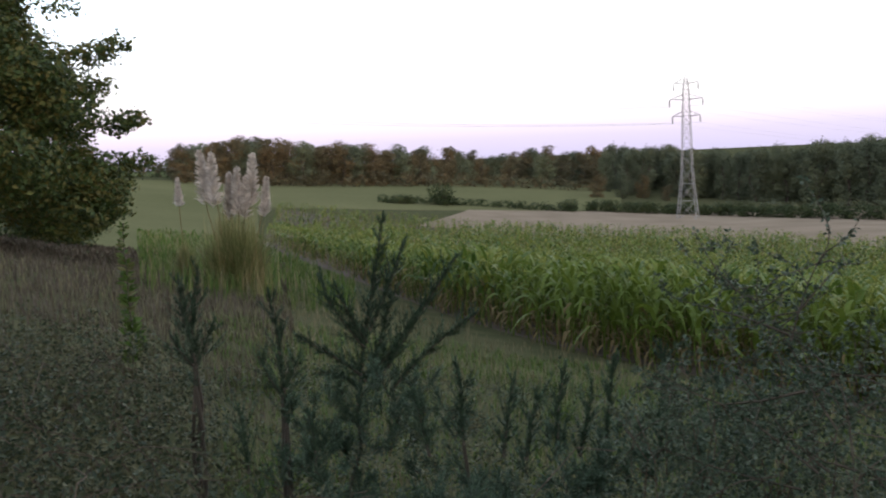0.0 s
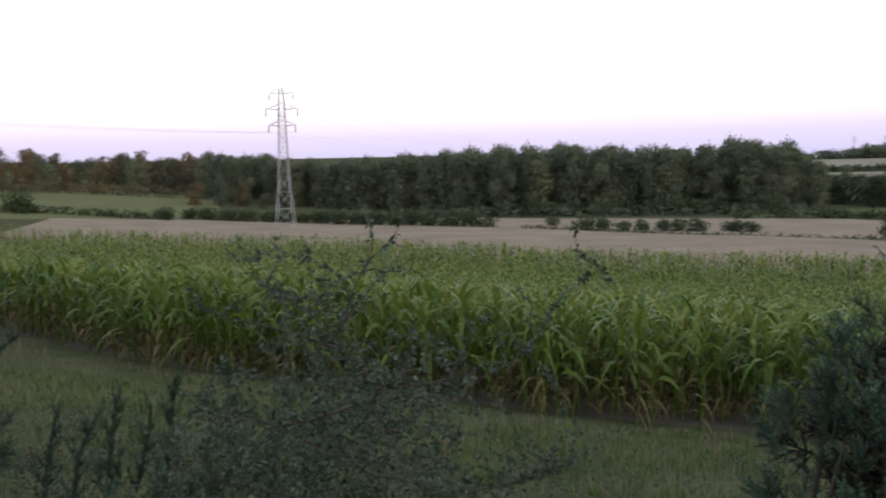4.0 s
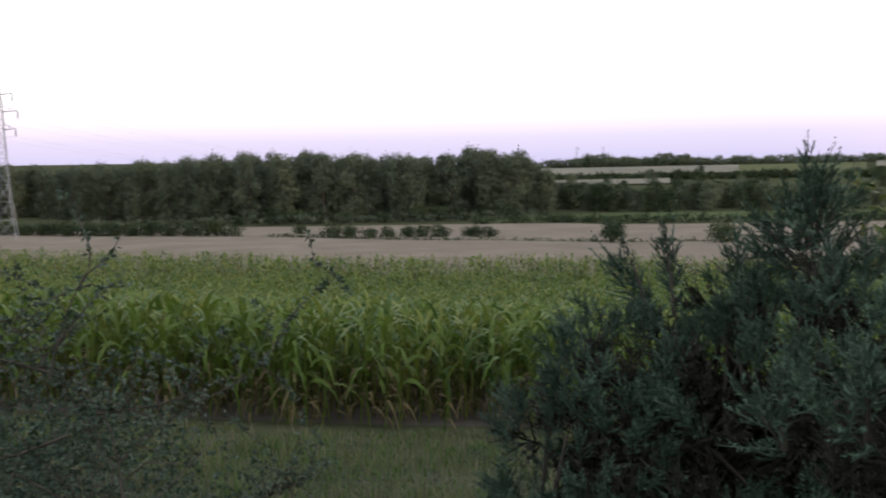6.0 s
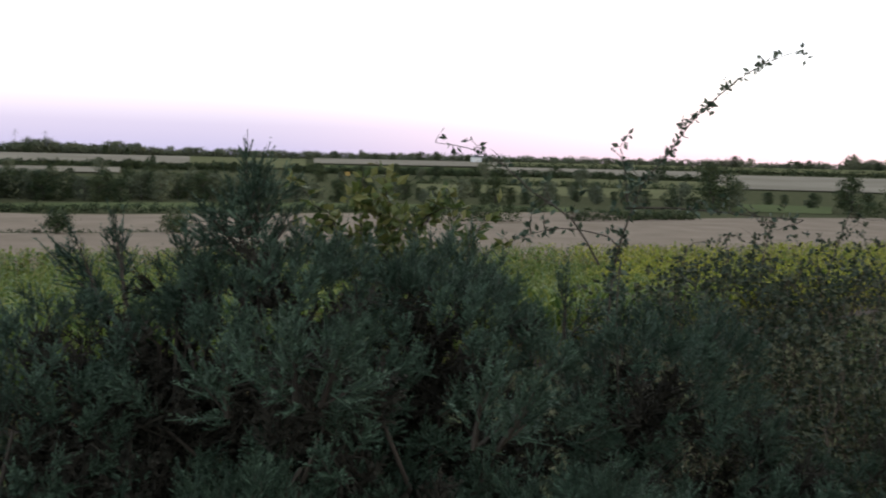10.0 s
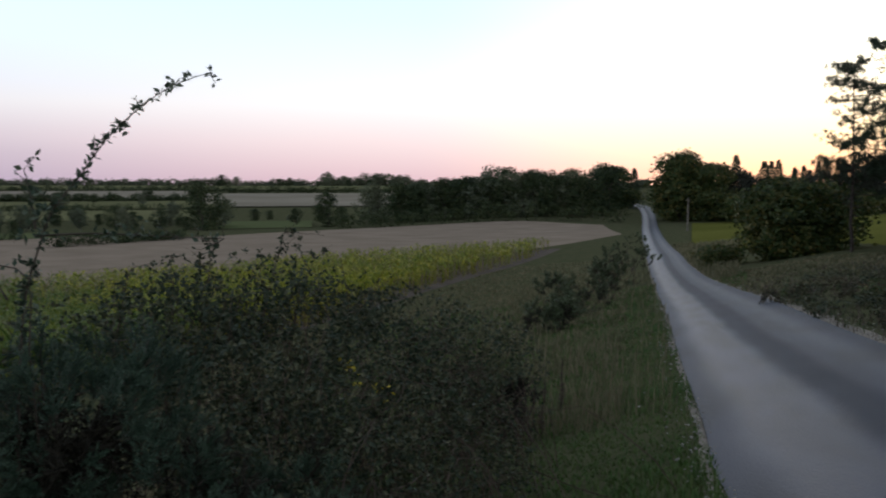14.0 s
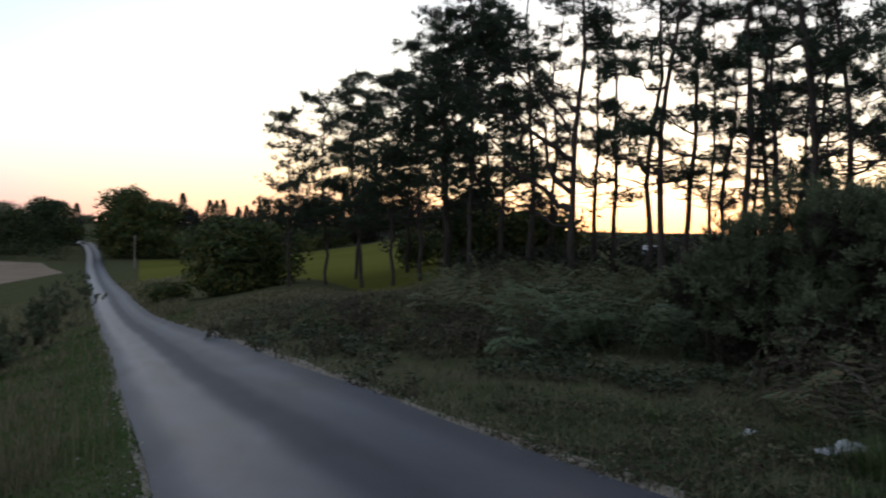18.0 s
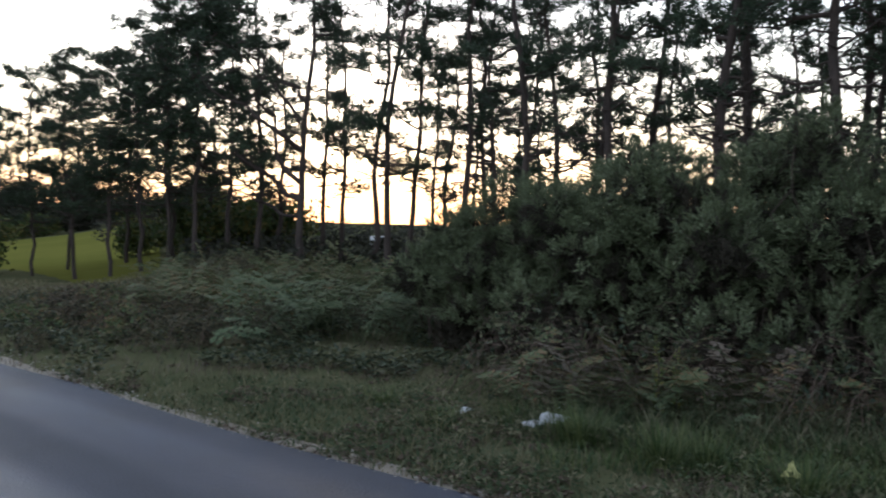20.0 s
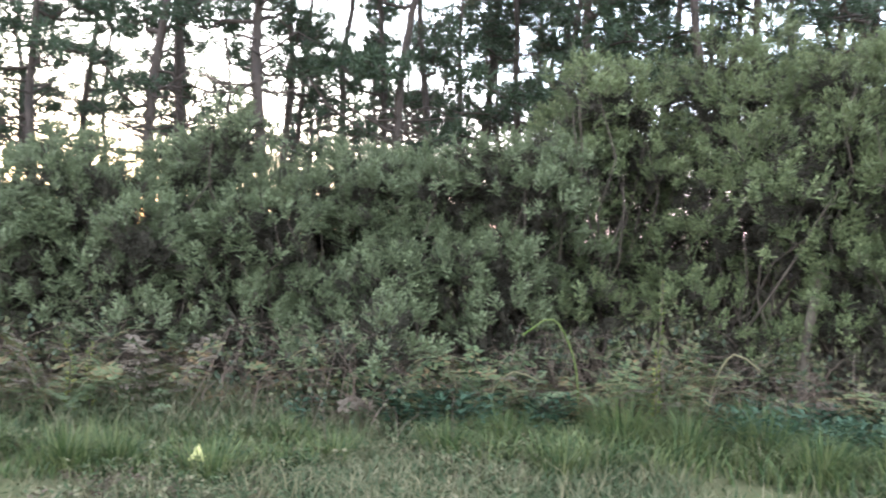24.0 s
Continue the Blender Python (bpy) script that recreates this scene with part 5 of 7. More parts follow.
# the big bush in front of the corn
gorse([lobe(77, -18.5, 3.55, 0.78), lobe(68.5, -18, 3.45, 0.56, 0.62), lobe(82.5, -18, 3.6, 0.72), lobe(73, -14, 3.5, 0.42), lobe(80, -12, 3.5, 0.42), lobe(86.5, -12.5, 3.6, 0.44), lobe(69.5, -14.5, 3.4, 0.32), lobe(79.5, -16.5, 2.75, 0.27), lobe(64.5, -14.5, 3.4, 0.36), lobe(75.4, -9.2, 3.5, 0.15, 0.24), lobe(75.6, -4.8, 3.5, 0.05, 0.16), lobe(67.8, -10, 3.4, 0.11, 0.14), lobe(71.6, -9.5, 3.45, 0.1, 0.14), lobe(88.5, -17.5, 3.6, 0.74), lobe(64, -26, 3.3, 0.5), lobe(63.6, -18.5, 3.35, 0.4), lobe(66, -21, 3.2, 0.45), lobe(62.4, -24, 3.2, 0.36), lobe(74, -31, 2.9, 0.55), lobe(90, -30, 2.8, 0.6), lobe(81, -24, 2.95, 0.5)],
      3800, PADS, "large dark green gorse bush on the verge", 1, dead=0.01, size=(0.6, 0.95),
      spikes=[(sight(75.4, -5, 3.5), sight(75.3, 0.0, 3.5), 7), (sight(75.7, -5, 3.5), sight(76.3, -1.3, 3.5), 4), (sight(75.8, -5, 3.5), sight(77.3, -1.6, 3.5), 4), (sight(75.2, -6, 3.5), sight(73.2, -3.8, 3.45), 4), (sight(75, -5, 3.5), sight(74.4, -2.4, 3.45), 3),
              (sight(75.6, -7, 3.5), sight(72.6, -4.2, 3.45), 4), (sight(75.8, -7, 3.5), sight(78.4, -3.4, 3.5), 4),
              (sight(68.2, -9, 3.4), sight(67.6, -4.2, 3.4), 4), (sight(66.8, -9, 3.4), sight(65.6, -5.4, 3.4), 4), (sight(72, -9, 3.4), sight(71.8, -5.2, 3.4), 4), (sight(89, -9, 3.6), sight(89.4, -4.6, 3.6), 4),
              (sight(74.2, -16, 2.6), sight(73.8, -12.3, 2.5), 3), (sight(78.4, -15.5, 2.5), sight(78.4, -11.4, 2.4), 4), (sight(80, -15.5, 2.5), sight(81.3, -12, 2.4), 4), (sight(90, -18, 2.5), sight(90.4, -14.2, 2.4), 4),
              (sight(91.5, -18, 2.5), sight(93.8, -15, 2.4), 4)])
gorse([lobe(99, -19, 3.9, 0.75), lobe(108, -21, 4.0, 0.66), lobe(97, -31, 2.9, 0.6), lobe(106, -31, 3.0, 0.55), lobe(114, -28, 3.4, 0.5)], 1300, PADS, "dark green gorse bush beside the brambles", 2, dead=0.02, size=(0.6, 0.95),
      spikes=[(sight(95.6, -11, 3.8), sight(95.6, -7, 3.8), 4), (sight(99.2, -12, 3.8), sight(99, -8.4, 3.8), 4), (sight(104, -13, 3.8), sight(105, -8.8, 3.8), 4)])
# young gorse on the slope towards the pampas
S0 = (0.0, 0.0, 1.6)


def young_gorse(shoots, label, seed, d, spine=0.034, low=(), n=0):
    """An open young gorse: a few upright bottle-brush shoots with short side shoots, low spiny growth at the foot."""
    rng = np.random.default_rng(seed)
    paths = [smooth_path([sight(b, u, d + 0.04 * k, S0) for k, (b, u) in enumerate(s)], 0.05) for s in shoots]
    x, y = paths[0][0][:2]
    base = np.array([x, y, float(land(x, y))])
    e = thing("gorse_bush", base, label, "gorse bush", "gorse bushes")
    for k, p in enumerate(paths):
        p = p - base
        g = Geo()
        root = p[0] * np.array([0.4, 0.4, 0]) - np.array([0, 0, 0.05])
        if k == 0 or not len(low):
            g.tube(bent(root, p[0], 5, 0.15, rng), np.linspace(0.012, 0.008, 5), 5, 1)
        g.tube(p, np.linspace(0.008, 0.003, len(p)), 5, 1)
        for j in range(len(p) - 1):
            step_ = p[j + 1] - p[j]
            L, dv = np.linalg.norm(step_), unit(step_)
            t = (j + 1) / len(p)
            shoot(g, rng, p[j], dv, L * 1.1, int(L * 1300), spine * (1.15 - 0.5 * t), 0.0055, 0, 3)
            for _ in range(3 if t < 0.8 else 1):
                side = unit(np.cross(dv, rng.normal(size=3)))
                finger(g, rng, p[j] + dv * L * rng.uniform(), unit(side + dv * rng.uniform(0.7, 1.3)), rng.uniform(0.06, 0.15) * (1.25 - 0.75 * t), 34, spine * 0.8, 0.0055, 0.003)
        part("shoot", g, [M_GORSE, M_TWIG, M_CANE, M_GORSE_TIP], e, "upright spiny shoot")
    if len(low):
        g = Geo()
        l = np.asarray(low, float)
        k = rng.integers(0, len(l), n)
        dirs = unit(rng.normal(size=(n, 3)) + np.array([0, 0, 0.6]))
        q = l[k, :3] + dirs * rng.uniform(0.4, 1.0, n)[:, None] * l[k, 3:6]
        q = q[q[:, 2] > land(q[:, 0], q[:, 1])]
        for i in range(4):
            g.copies(PADS[i], frames_along(q[i::4] - base, np.tile([0, 0, 0.9], (len(q[i::4]), 1)) + rng.normal(size=q[i::4].shape) * 0.5, rng.uniform(0.6, 1.0, len(q[i::4])), rng))
        part("foliage", g, [M_GORSE, M_TWIG, M_CANE, M_GORSE_TIP], e)
    return e


young_gorse([[(6.78, -15.0), (7.44, -10.32), (8.38, -5.73), (8.99, -2.53)], [(7.44, -10.9), (6.3, -9.37), (5.24, -7.71), (4.83, -5.98)], [(7.17, -12.6), (5.06, -11.06), (2.99, -9.83)], [(7.79, -9.8), (9.23, -6.84), (10.2, -4.41)],
             [(8.63, -12.4), (10.94, -9.07), (13.47, -5.45)], [(8.95, -13.6), (11.95, -10.9), (14.79, -8.97)], [(7.63, -10.6), (6.61, -8.85), (5.68, -6.74)], [(7.3, -13), (9.6, -10.6), (11.4, -8.2)], [(7, -13.5), (6, -12.6), (4.4, -12.2)], [(8, -12), (8.9, -9), (9.6, -7.2)]],
            "young upright gorse bush with long leading shoots", 3, 4.4, low=[lobe(7.5, -15.5, 4.4, 0.36, 0.3, S0), lobe(10.5, -17, 4.3, 0.36, 0.3, S0), lobe(4.5, -18.5, 4.2, 0.36, 0.32, S0)], n=110)
young_gorse([[(2.22, -15.5), (2.06, -10.68), (1.53, -7.02)], [(2.1, -13.5), (1.27, -12.19), (0.78, -10.93)], [(2.19, -13.2), (2.87, -11.96), (3.36, -10.95)]], "slender young gorse with a single leading shoot", 4, 4.2)
young_gorse([[(356.82, -12.6), (356.82, -8.87), (357.37, -5.45)], [(356.84, -10.6), (356.36, -8.14), (356.18, -5.71)], [(356.86, -11.4), (357.6, -9.97), (358.19, -8.63)], [(356.8, -11.2), (356.0, -10.2), (355.5, -9.2)]], "slender young gorse with two leading shoots", 5, 4.6)
young_gorse([[(13.55, -17.2), (13.47, -13.78), (13.21, -12.01)], [(16.09, -18), (16.53, -14.92), (17.03, -13.11)], [(19.56, -17.6), (19.81, -14.28), (20.3, -12.36)], [(22.6, -17.6), (23.03, -14.28), (23.3, -12.03)], [(11.32, -17.8), (10.68, -14.72), (10.37, -13.65)],
             [(17.54, -18.2), (18.15, -15.3), (18.92, -13.92)], [(359.73, -18), (359.51, -15.29), (359.25, -13.9)], [(3.98, -18.4), (3.9, -16.02), (3.61, -14.62)], [(26, -18), (26.4, -14), (26.2, -11.2)], [(21, -18), (21.6, -15.5), (21.9, -13.6)]],
            "low gorse bush with fresh green shoots among brambles", 6, 3.8, low=[lobe(18.5, -22, 3.6, 0.45, 0.3, S0), lobe(24, -21, 3.7, 0.45, 0.32, S0), lobe(12, -24, 3.3, 0.42, 0.28, S0), lobe(28.5, -19, 4.0, 0.4, 0.4, S0), lobe(3.5, -23, 3.4, 0.4, 0.25, S0)], n=200)

# the gorse bank across the lane
BANK = [  # bearing, distance, top of the bush above ground, radius
    (171.6, 12.6, 1.2, 0.9), (174.8, 12.0, 1.75, 1.1), (178.6, 11.6, 2.0, 1.3), (182.8, 11.3, 2.5, 1.4), (187.2, 11.0, 2.35, 1.3), (191.8, 10.8, 2.55, 1.3), (196.5, 10.6, 2.6, 1.35), (201.2, 10.4, 2.4, 1.3),
    (206.0, 10.6, 2.5, 1.35), (211.2, 10.8, 2.75, 1.4), (216.4, 11.2, 3.7, 1.6), (222.3, 11.2, 4.15, 1.7), (229.0, 11.0, 3.9, 1.6), (236, 11.0, 3.8, 1.7)]
for i, (b, d, top, r) in enumerate(BANK):
    ls = []
    rr = np.random.default_rng(700 + i)
    top += 0.4
    count = 11 if top < 3.9 else 18
    for k in range(count):
        t = (k / (count - 1)) ** 0.65
        x, y, z = at(b + rr.normal() * 2.2, d - 0.8 + t * 0.9 + rr.normal() * 0.5)
        s = r * (0.55 - 0.13 * t) * rr.uniform(0.85, 1.2)
        ls.append((x, y, z + 0.35 + (top - s * 0.95 - 0.45) * t, s, s, s * 0.85))
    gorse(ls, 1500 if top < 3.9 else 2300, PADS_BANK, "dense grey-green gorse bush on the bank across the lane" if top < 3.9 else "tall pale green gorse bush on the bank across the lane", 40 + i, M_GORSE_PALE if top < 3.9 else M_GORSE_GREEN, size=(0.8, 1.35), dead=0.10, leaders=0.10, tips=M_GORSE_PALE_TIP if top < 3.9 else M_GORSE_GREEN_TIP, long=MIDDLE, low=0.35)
# scrub beside the lane and far verge bushes
for i, (b, d, top, r) in enumerate(((127.6, 27, 1.2, 1.0), (128.8, 33, 1.6, 1.1), (130.3, 44, 2.0, 1.3), (126.6, 22, 0.8, 0.7), (130.9, 62, 2.6, 1.6), (122.0, 8.0, 0.95, 0.6), (124.2, 8.2, 0.7, 0.45))):
    rr = np.random.default_rng(760 + i)
    ls = []
    for k in range(5):
        x, y, z = at(b + rr.normal() * 1.0, d + rr.normal() * 0.4)
        s = r * rr.uniform(0.45, 0.65)
        ls.append((x, y, z + (top - s * 0.9) * (0.4 + 0.6 * k / 4), s, s, s * 0.9))
    gorse(ls, 120, PADS_FAR if d > 15 else PADS_BANK, "scrubby dull green gorse on the grass verge", 80 + i, M_GORSE_PALE, tips=M_GORSE_PALE, dead=0.3,  size=(0.7, 1.2) if d > 15 else (0.5, 0.8), long=MIDDLE)


# ---- brambles, hawthorn and leafy shrubs ----
def leafy_twig(g, path, r0, leaf, per_metre, rng, slot=1, width=0.6, cluster=3):
    """A thin woody shoot with clusters of small leaves."""
    p = np.asarray(path, float)
    g.tube(p, np.linspace(r0, r0 * 0.25, len(p)), 4, 0)
    seg = np.linalg.norm(np.diff(p, axis=0), axis=1)
    n = max(2, int(seg.sum() * per_metre))
    s = np.concatenate([[0], np.cumsum(seg)])
    t = np.sort(rng.uniform(0.1, 1.0, n)) * s[-1]
    q = np.stack([np.interp(t, s, p[:, k]) for k in range(3)], -1)
    q = np.repeat(q, cluster, 0)
    m = len(q)
    d = unit(rng.normal(size=(m, 3)) + np.array([0, 0, 0.25]))
    g.leaves(q + d * leaf * 0.15, d, rng.normal(size=(m, 3)), leaf * rng.uniform(0.6, 1.3, m), leaf * width * rng.uniform(0.7, 1.2, m), slot, 0.06)


def twig_shrub(name, mains, label, category, seed, leaf=0.03, per_metre=38, leaf_mat=None, side=7, side_len=0.35, wood=None, thick=0.008, cluster=3):
    rng = np.random.default_rng(seed)
    x, y = mains[0][0][0], mains[0][0][1]
    base = np.array([x, y, float(land(x, y))])
    e = thing(name, base, label, category)
    for k, m in enumerate(mains):
        g = Geo()
        pts = smooth_path(m, 0.08) - base
        if k == 0:
            pts = np.vstack([bent((pts[0][0], pts[0][1], -0.1), pts[0], 5, 0.1, rng)[:-1], pts])
        leafy_twig(g, pts, thick, leaf, per_metre, rng, cluster=cluster)
        for i in range(side):
            j = int(rng.integers(len(pts) // 5, len(pts)))
            d = unit(rng.normal(size=3) + np.array([0, 0, 0.35]))
            leafy_twig(g, bent(pts[j], pts[j] + d * side_len * rng.uniform(0.4, 1.1), 5, 0.3, rng), thick * 0.5, leaf, per_metre, rng, cluster=cluster)
        part("branch", g, [wood or M_TWIG, leaf_mat or M_BRAMBLE], e)
    return e


def line(points, d, stand):
    return [sight(b, u, d + 0.03 * i, stand) for i, (b, u) in enumerate(points)]


S1, S5, S10 = (0.07, 0.06, 1.59), (0.29, 0.18, 1.57), (0.12, 0.08, 1.59)
M_THORN = material("hawthorn_leaves", (0.03, 0.05, 0.03), (0.06, 0.085, 0.05), 2.0, 0.5, 8.0, 0, island=0.5, third=(0.10, 0.12, 0.075), through_light=0.15)
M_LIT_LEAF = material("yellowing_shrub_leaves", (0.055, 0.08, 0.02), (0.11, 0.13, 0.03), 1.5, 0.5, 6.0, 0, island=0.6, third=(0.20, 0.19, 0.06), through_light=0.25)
twig_shrub("blackthorn_shrub", [line([(36.8, -19.5), (36.5, -15.6), (35.5, -12.6), (32.2, -10.0), (28.8, -6.5), (27.5, -4.0)], 2.2, S1), line([(35.5, -13.0), (38.8, -12.8), (41.3, -12.1)], 2.2, S1),
                                line([(33.2, -11.0), (34.2, -7.5), (35.4, -5.1)], 2.2, S1), line([(33.1, -10.6), (30.5, -9.6), (26.5, -8.5)], 2.25, S1), line([(34, -14), (29, -15), (25, -13)], 2.3, S1)],
           "blackthorn shrub with thin grey twigs and small leaves", "shrub", 1, 0.015, 60, M_THORN, 10, 0.24, thick=0.004, cluster=3)
twig_shrub("blackthorn_shrub", [line([(33.0, -19.4), (33.1, -17.1), (36.0, -15.0), (38.2, -13.8), (41.2, -12.6), (43.1, -10.7), (44.9, -8.1), (47.3, -6.4)], 2.3, S5), line([(33.1, -17.1), (31.8, -14.9), (30.5, -12.1), (28.3, -8.8), (25.7, -7.6)], 2.35, S5),
                                line([(33.0, -19.4), (38.0, -20.4), (42.5, -19.8), (45.4, -18.6)], 2.3, S5), line([(32, -20), (28, -17), (24, -15), (21, -14.5)], 2.4, S5), line([(31, -21), (26, -20), (20, -18)], 2.5, S5), line([(33, -20), (30, -17.5), (27, -13)], 2.45, S5)],
           "spreading blackthorn shrub with grey twigs", "shrub", 2, 0.015, 80, M_THORN, 18, 0.24, thick=0.004, cluster=3)
twig_shrub("hawthorn_shrub", [line([(98.2, -12), (98.4, -7.9), (98.7, -5.4), (99.3, -3.3), (100.0, -1.2), (101.5, 0.8), (102.9, 2.9), (104.9, 4.9), (106.8, 6.2), (108.9, 7.0)], 3.5, S10)],
           "tall arching hawthorn shoot with sparse small leaves", "shrub", 3, 0.028, 52, M_THORN, 20, 0.07, thick=0.006, cluster=3)
twig_shrub("hawthorn_shrub", [line([(98.8, -9), (98.8, -5.1), (97.2, -4.2), (95.1, -4.0), (93.3, -4.4), (91.9, -5.0)], 3.5, S10), line([(97.6, -6.2), (95.8, -3.4), (93.2, -1.7), (91.4, -0.1), (89.2, 0.9), (87.1, 1.2)], 3.6, S10),
                              line([(99.1, -2.6), (101.6, -2.5), (104.3, -2.6), (106.9, -2.8), (109.5, -2.9)], 3.6, S10), line([(99.2, -2.2), (99.0, -0.5), (98.6, 1.2)], 3.55, S10)],
           "hawthorn shrub with thin leafy side shoots", "shrub", 4, 0.032, 30, M_THORN, 7, 0.14, thick=0.0045, cluster=2)
twig_shrub("dogwood_shrub", [line([(83.5, -14), (83, -8), (82.4, -3.5), (82.6, -0.9)], 4.3, S10), line([(84.5, -12), (85.5, -7), (86.2, -3.8)], 4.3, S10), line([(86, -12), (87.6, -7.5), (88, -5)], 4.2, S10), line([(83, -10), (81.5, -6.5), (80.8, -4)], 4.3, S10),
                             line([(85, -11), (84.2, -6), (84.4, -3.0)], 4.35, S10)], "leafy shrub turning yellow-green behind the gorse", "shrub", 5, 0.062, 34, M_LIT_LEAF, 14, 0.34, cluster=3)

twig_shrub("bramble_shoots", [line([(105, -10), (105.3, -6.5), (105.2, -3.9)], 5.2, S10), line([(107, -10), (107.3, -6), (107.7, -3.1)], 5.3, S10), line([(110, -10), (111, -6), (111.9, -2.6)], 5.4, S10), line([(112, -10), (112.8, -6.5), (113.7, -4.2)], 5.5, S10),
                              line([(102, -10), (102.5, -7), (103, -4.8)], 5.0, S10), line([(108.4, -10), (109.1, -7), (110, -5.2)], 5.3, S10), line([(115, -11), (115.8, -8), (117, -6.4)], 5.8, S10)],
           "upright leafy bramble shoots over the thicket", "bramble", 6, 0.03, 28, M_BRAMBLE, 8, 0.24, wood=M_CANE, thick=0.005, cluster=3)


def bramble(lobes, n, label, seed, leaf=0.05, mat=None, canes=60):
    """A bramble mound: arching canes, leaves in threes over lobes, dead canes beneath."""
    rng = np.random.default_rng(seed)
    lobes = np.asarray(lobes, float)
    c = lobes[:, :2].mean(0)
    base = np.array([c[0], c[1], float(land(c[0], c[1]))])
    e = thing("bramble_thicket", base, label, "bramble", "bramble thickets")
    g, cane = Geo(), Geo()
    w = lobes[:, 3] ** 2
    pick = rng.choice(len(lobes), n, p=w / w.sum())
    d = unit(rng.normal(size=(n, 3)) + np.array([0, 0, 0.3]))
    p = lobes[pick, :3] + d * rng.uniform(0.6, 1.05, n)[:, None] * lobes[pick, 3:6]
    lump = np.sin(p[:, 0] * 9 + seed) * np.sin(p[:, 1] * 8 + 2 * np.sin(p[:, 0] * 3)) * np.sin(p[:, 2] * 10) + 0.4 * np.sin(p[:, 0] * 23) * np.sin(p[:, 1] * 21)
    ok = (p[:, 2] > land(p[:, 0], p[:, 1])) & (lump > -0.08)
    p, d = np.repeat(p[ok], 3, 0), np.repeat(d[ok], 3, 0)
    al = d * 0.4 + rng.normal(size=p.shape) * 0.8
    g.leaves(p - base, al, d + rng.normal(size=p.shape) * 0.5, leaf * rng.uniform(0.6, 1.3, len(p)), leaf * rng.uniform(0.5, 0.8, len(p)), 0, 0.08)
    for i in range(canes):
        l = lobes[int(rng.integers(len(lobes)))]
        a = l[:3] + np.array([rng.normal() * l[3] * 0.7, rng.normal() * l[3] * 0.7, 0])
        a[2] = float(land(a[0], a[1]))
        b = l[:3] + unit(rng.normal(size=3) + np.array([0, 0, 0.3])) * l[3:6] * rng.uniform(0.8, 1.15)
        cane.tube(bent(a, b, 7, 0.25, rng, 0.22) - base, np.linspace(0.0042, 0.0018, 7), 3)
    part("cane_tangle", cane, M_CANE, e, "dry reddish arching canes")
    part("foliage", g, mat or M_BRAMBLE, e)
    return e


bramble([lobe(109, -10.8, 5.3, 0.66), lobe(114, -11.8, 5.7, 0.7), lobe(118.5, -12.4, 6.1, 0.72), lobe(122, -13.0, 6.6, 0.68), lobe(112, -19, 4.6, 0.6), lobe(117, -20.5, 4.9, 0.62), lobe(122.5, -18, 5.9, 0.55), lobe(105, -11.5, 5.2, 0.6),
         lobe(124.4, -11.5, 6.8, 0.4), lobe(101, -12.5, 4.9, 0.55), lobe(109, -15, 4.6, 0.6), lobe(115, -16, 5.0, 0.6), lobe(120, -17, 5.3, 0.6), lobe(118.5, -23, 4.5, 0.5), lobe(108, -22, 4.2, 0.5), lobe(113, -10, 5.6, 0.48), lobe(118, -10.8, 6.0, 0.48), lobe(106, -9.6, 5.2, 0.42), lobe(109.5, -9.6, 5.3, 0.42), lobe(121.5, -11.5, 6.4, 0.45)], 22000,
        "dense dark bramble thicket with dead canes on the verge", 1, 0.031, canes=420)
bramble([lobe(119.5, -27, 4.0, 0.4), lobe(115, -27, 4.1, 0.42), lobe(124, -24, 4.6, 0.3)], 500, "tangle of dry bramble canes and dead stems", 6, 0.04, M_CANE, canes=120)
bramble([lobe(348, -19, 4.6, 0.7, 0.6, S0), lobe(341, -15.5, 6.2, 0.9, 0.7, S0), lobe(346, -14.5, 6.4, 0.8, 0.6, S0), lobe(351.5, -15, 6.2, 0.8, 0.55, S0), lobe(336, -16, 5.8, 0.9, 0.7, S0), lobe(353, -20, 4.4, 0.6, 0.5, S0), lobe(343, -17, 4.8, 0.7, 0.7, S0), lobe(357.5, -23, 3.9, 0.5, 0.4, S0), lobe(3, -26, 3.4, 0.5, 0.4, S0), lobe(347, -11, 6.6, 0.6, 0.5, S0), lobe(350.5, -11, 6.4, 0.55, 0.45, S0), lobe(343.5, -10.5, 6.8, 0.6, 0.55, S0), lobe(353.6, -12.5, 6.2, 0.45, 0.4, S0), lobe(340, -10.5, 6.6, 0.6, 0.5, S0), lobe(352, -24, 3.6, 0.5, 0.45, S0), lobe(347, -25, 3.6, 0.55, 0.5, S0), lobe(342, -23, 4.0, 0.6, 0.5, S0)], 21000,
        "low dark bramble patch with dull green leaves", 2, 0.03, canes=160)
bramble([lobe(30, -25, 3.2, 0.5, 0.45, S0), lobe(36, -26, 3.0, 0.5, 0.4, S0), lobe(25, -29, 2.8, 0.45, 0.35, S0), lobe(40, -30, 2.7, 0.35, 0.3, S0), lobe(33, -18.5, 2.9, 0.36, 0.3, S5), lobe(29, -18.5, 3.0, 0.36, 0.3, S5), lobe(37, -21, 2.8, 0.3, 0.28, S5), lobe(25, -19, 3.1, 0.36, 0.3, S5), lobe(31, -14.5, 3.0, 0.2, 0.2, S5)], 8500, "low leafy patch under the blackthorn", 3, 0.02, M_THORN, canes=60)
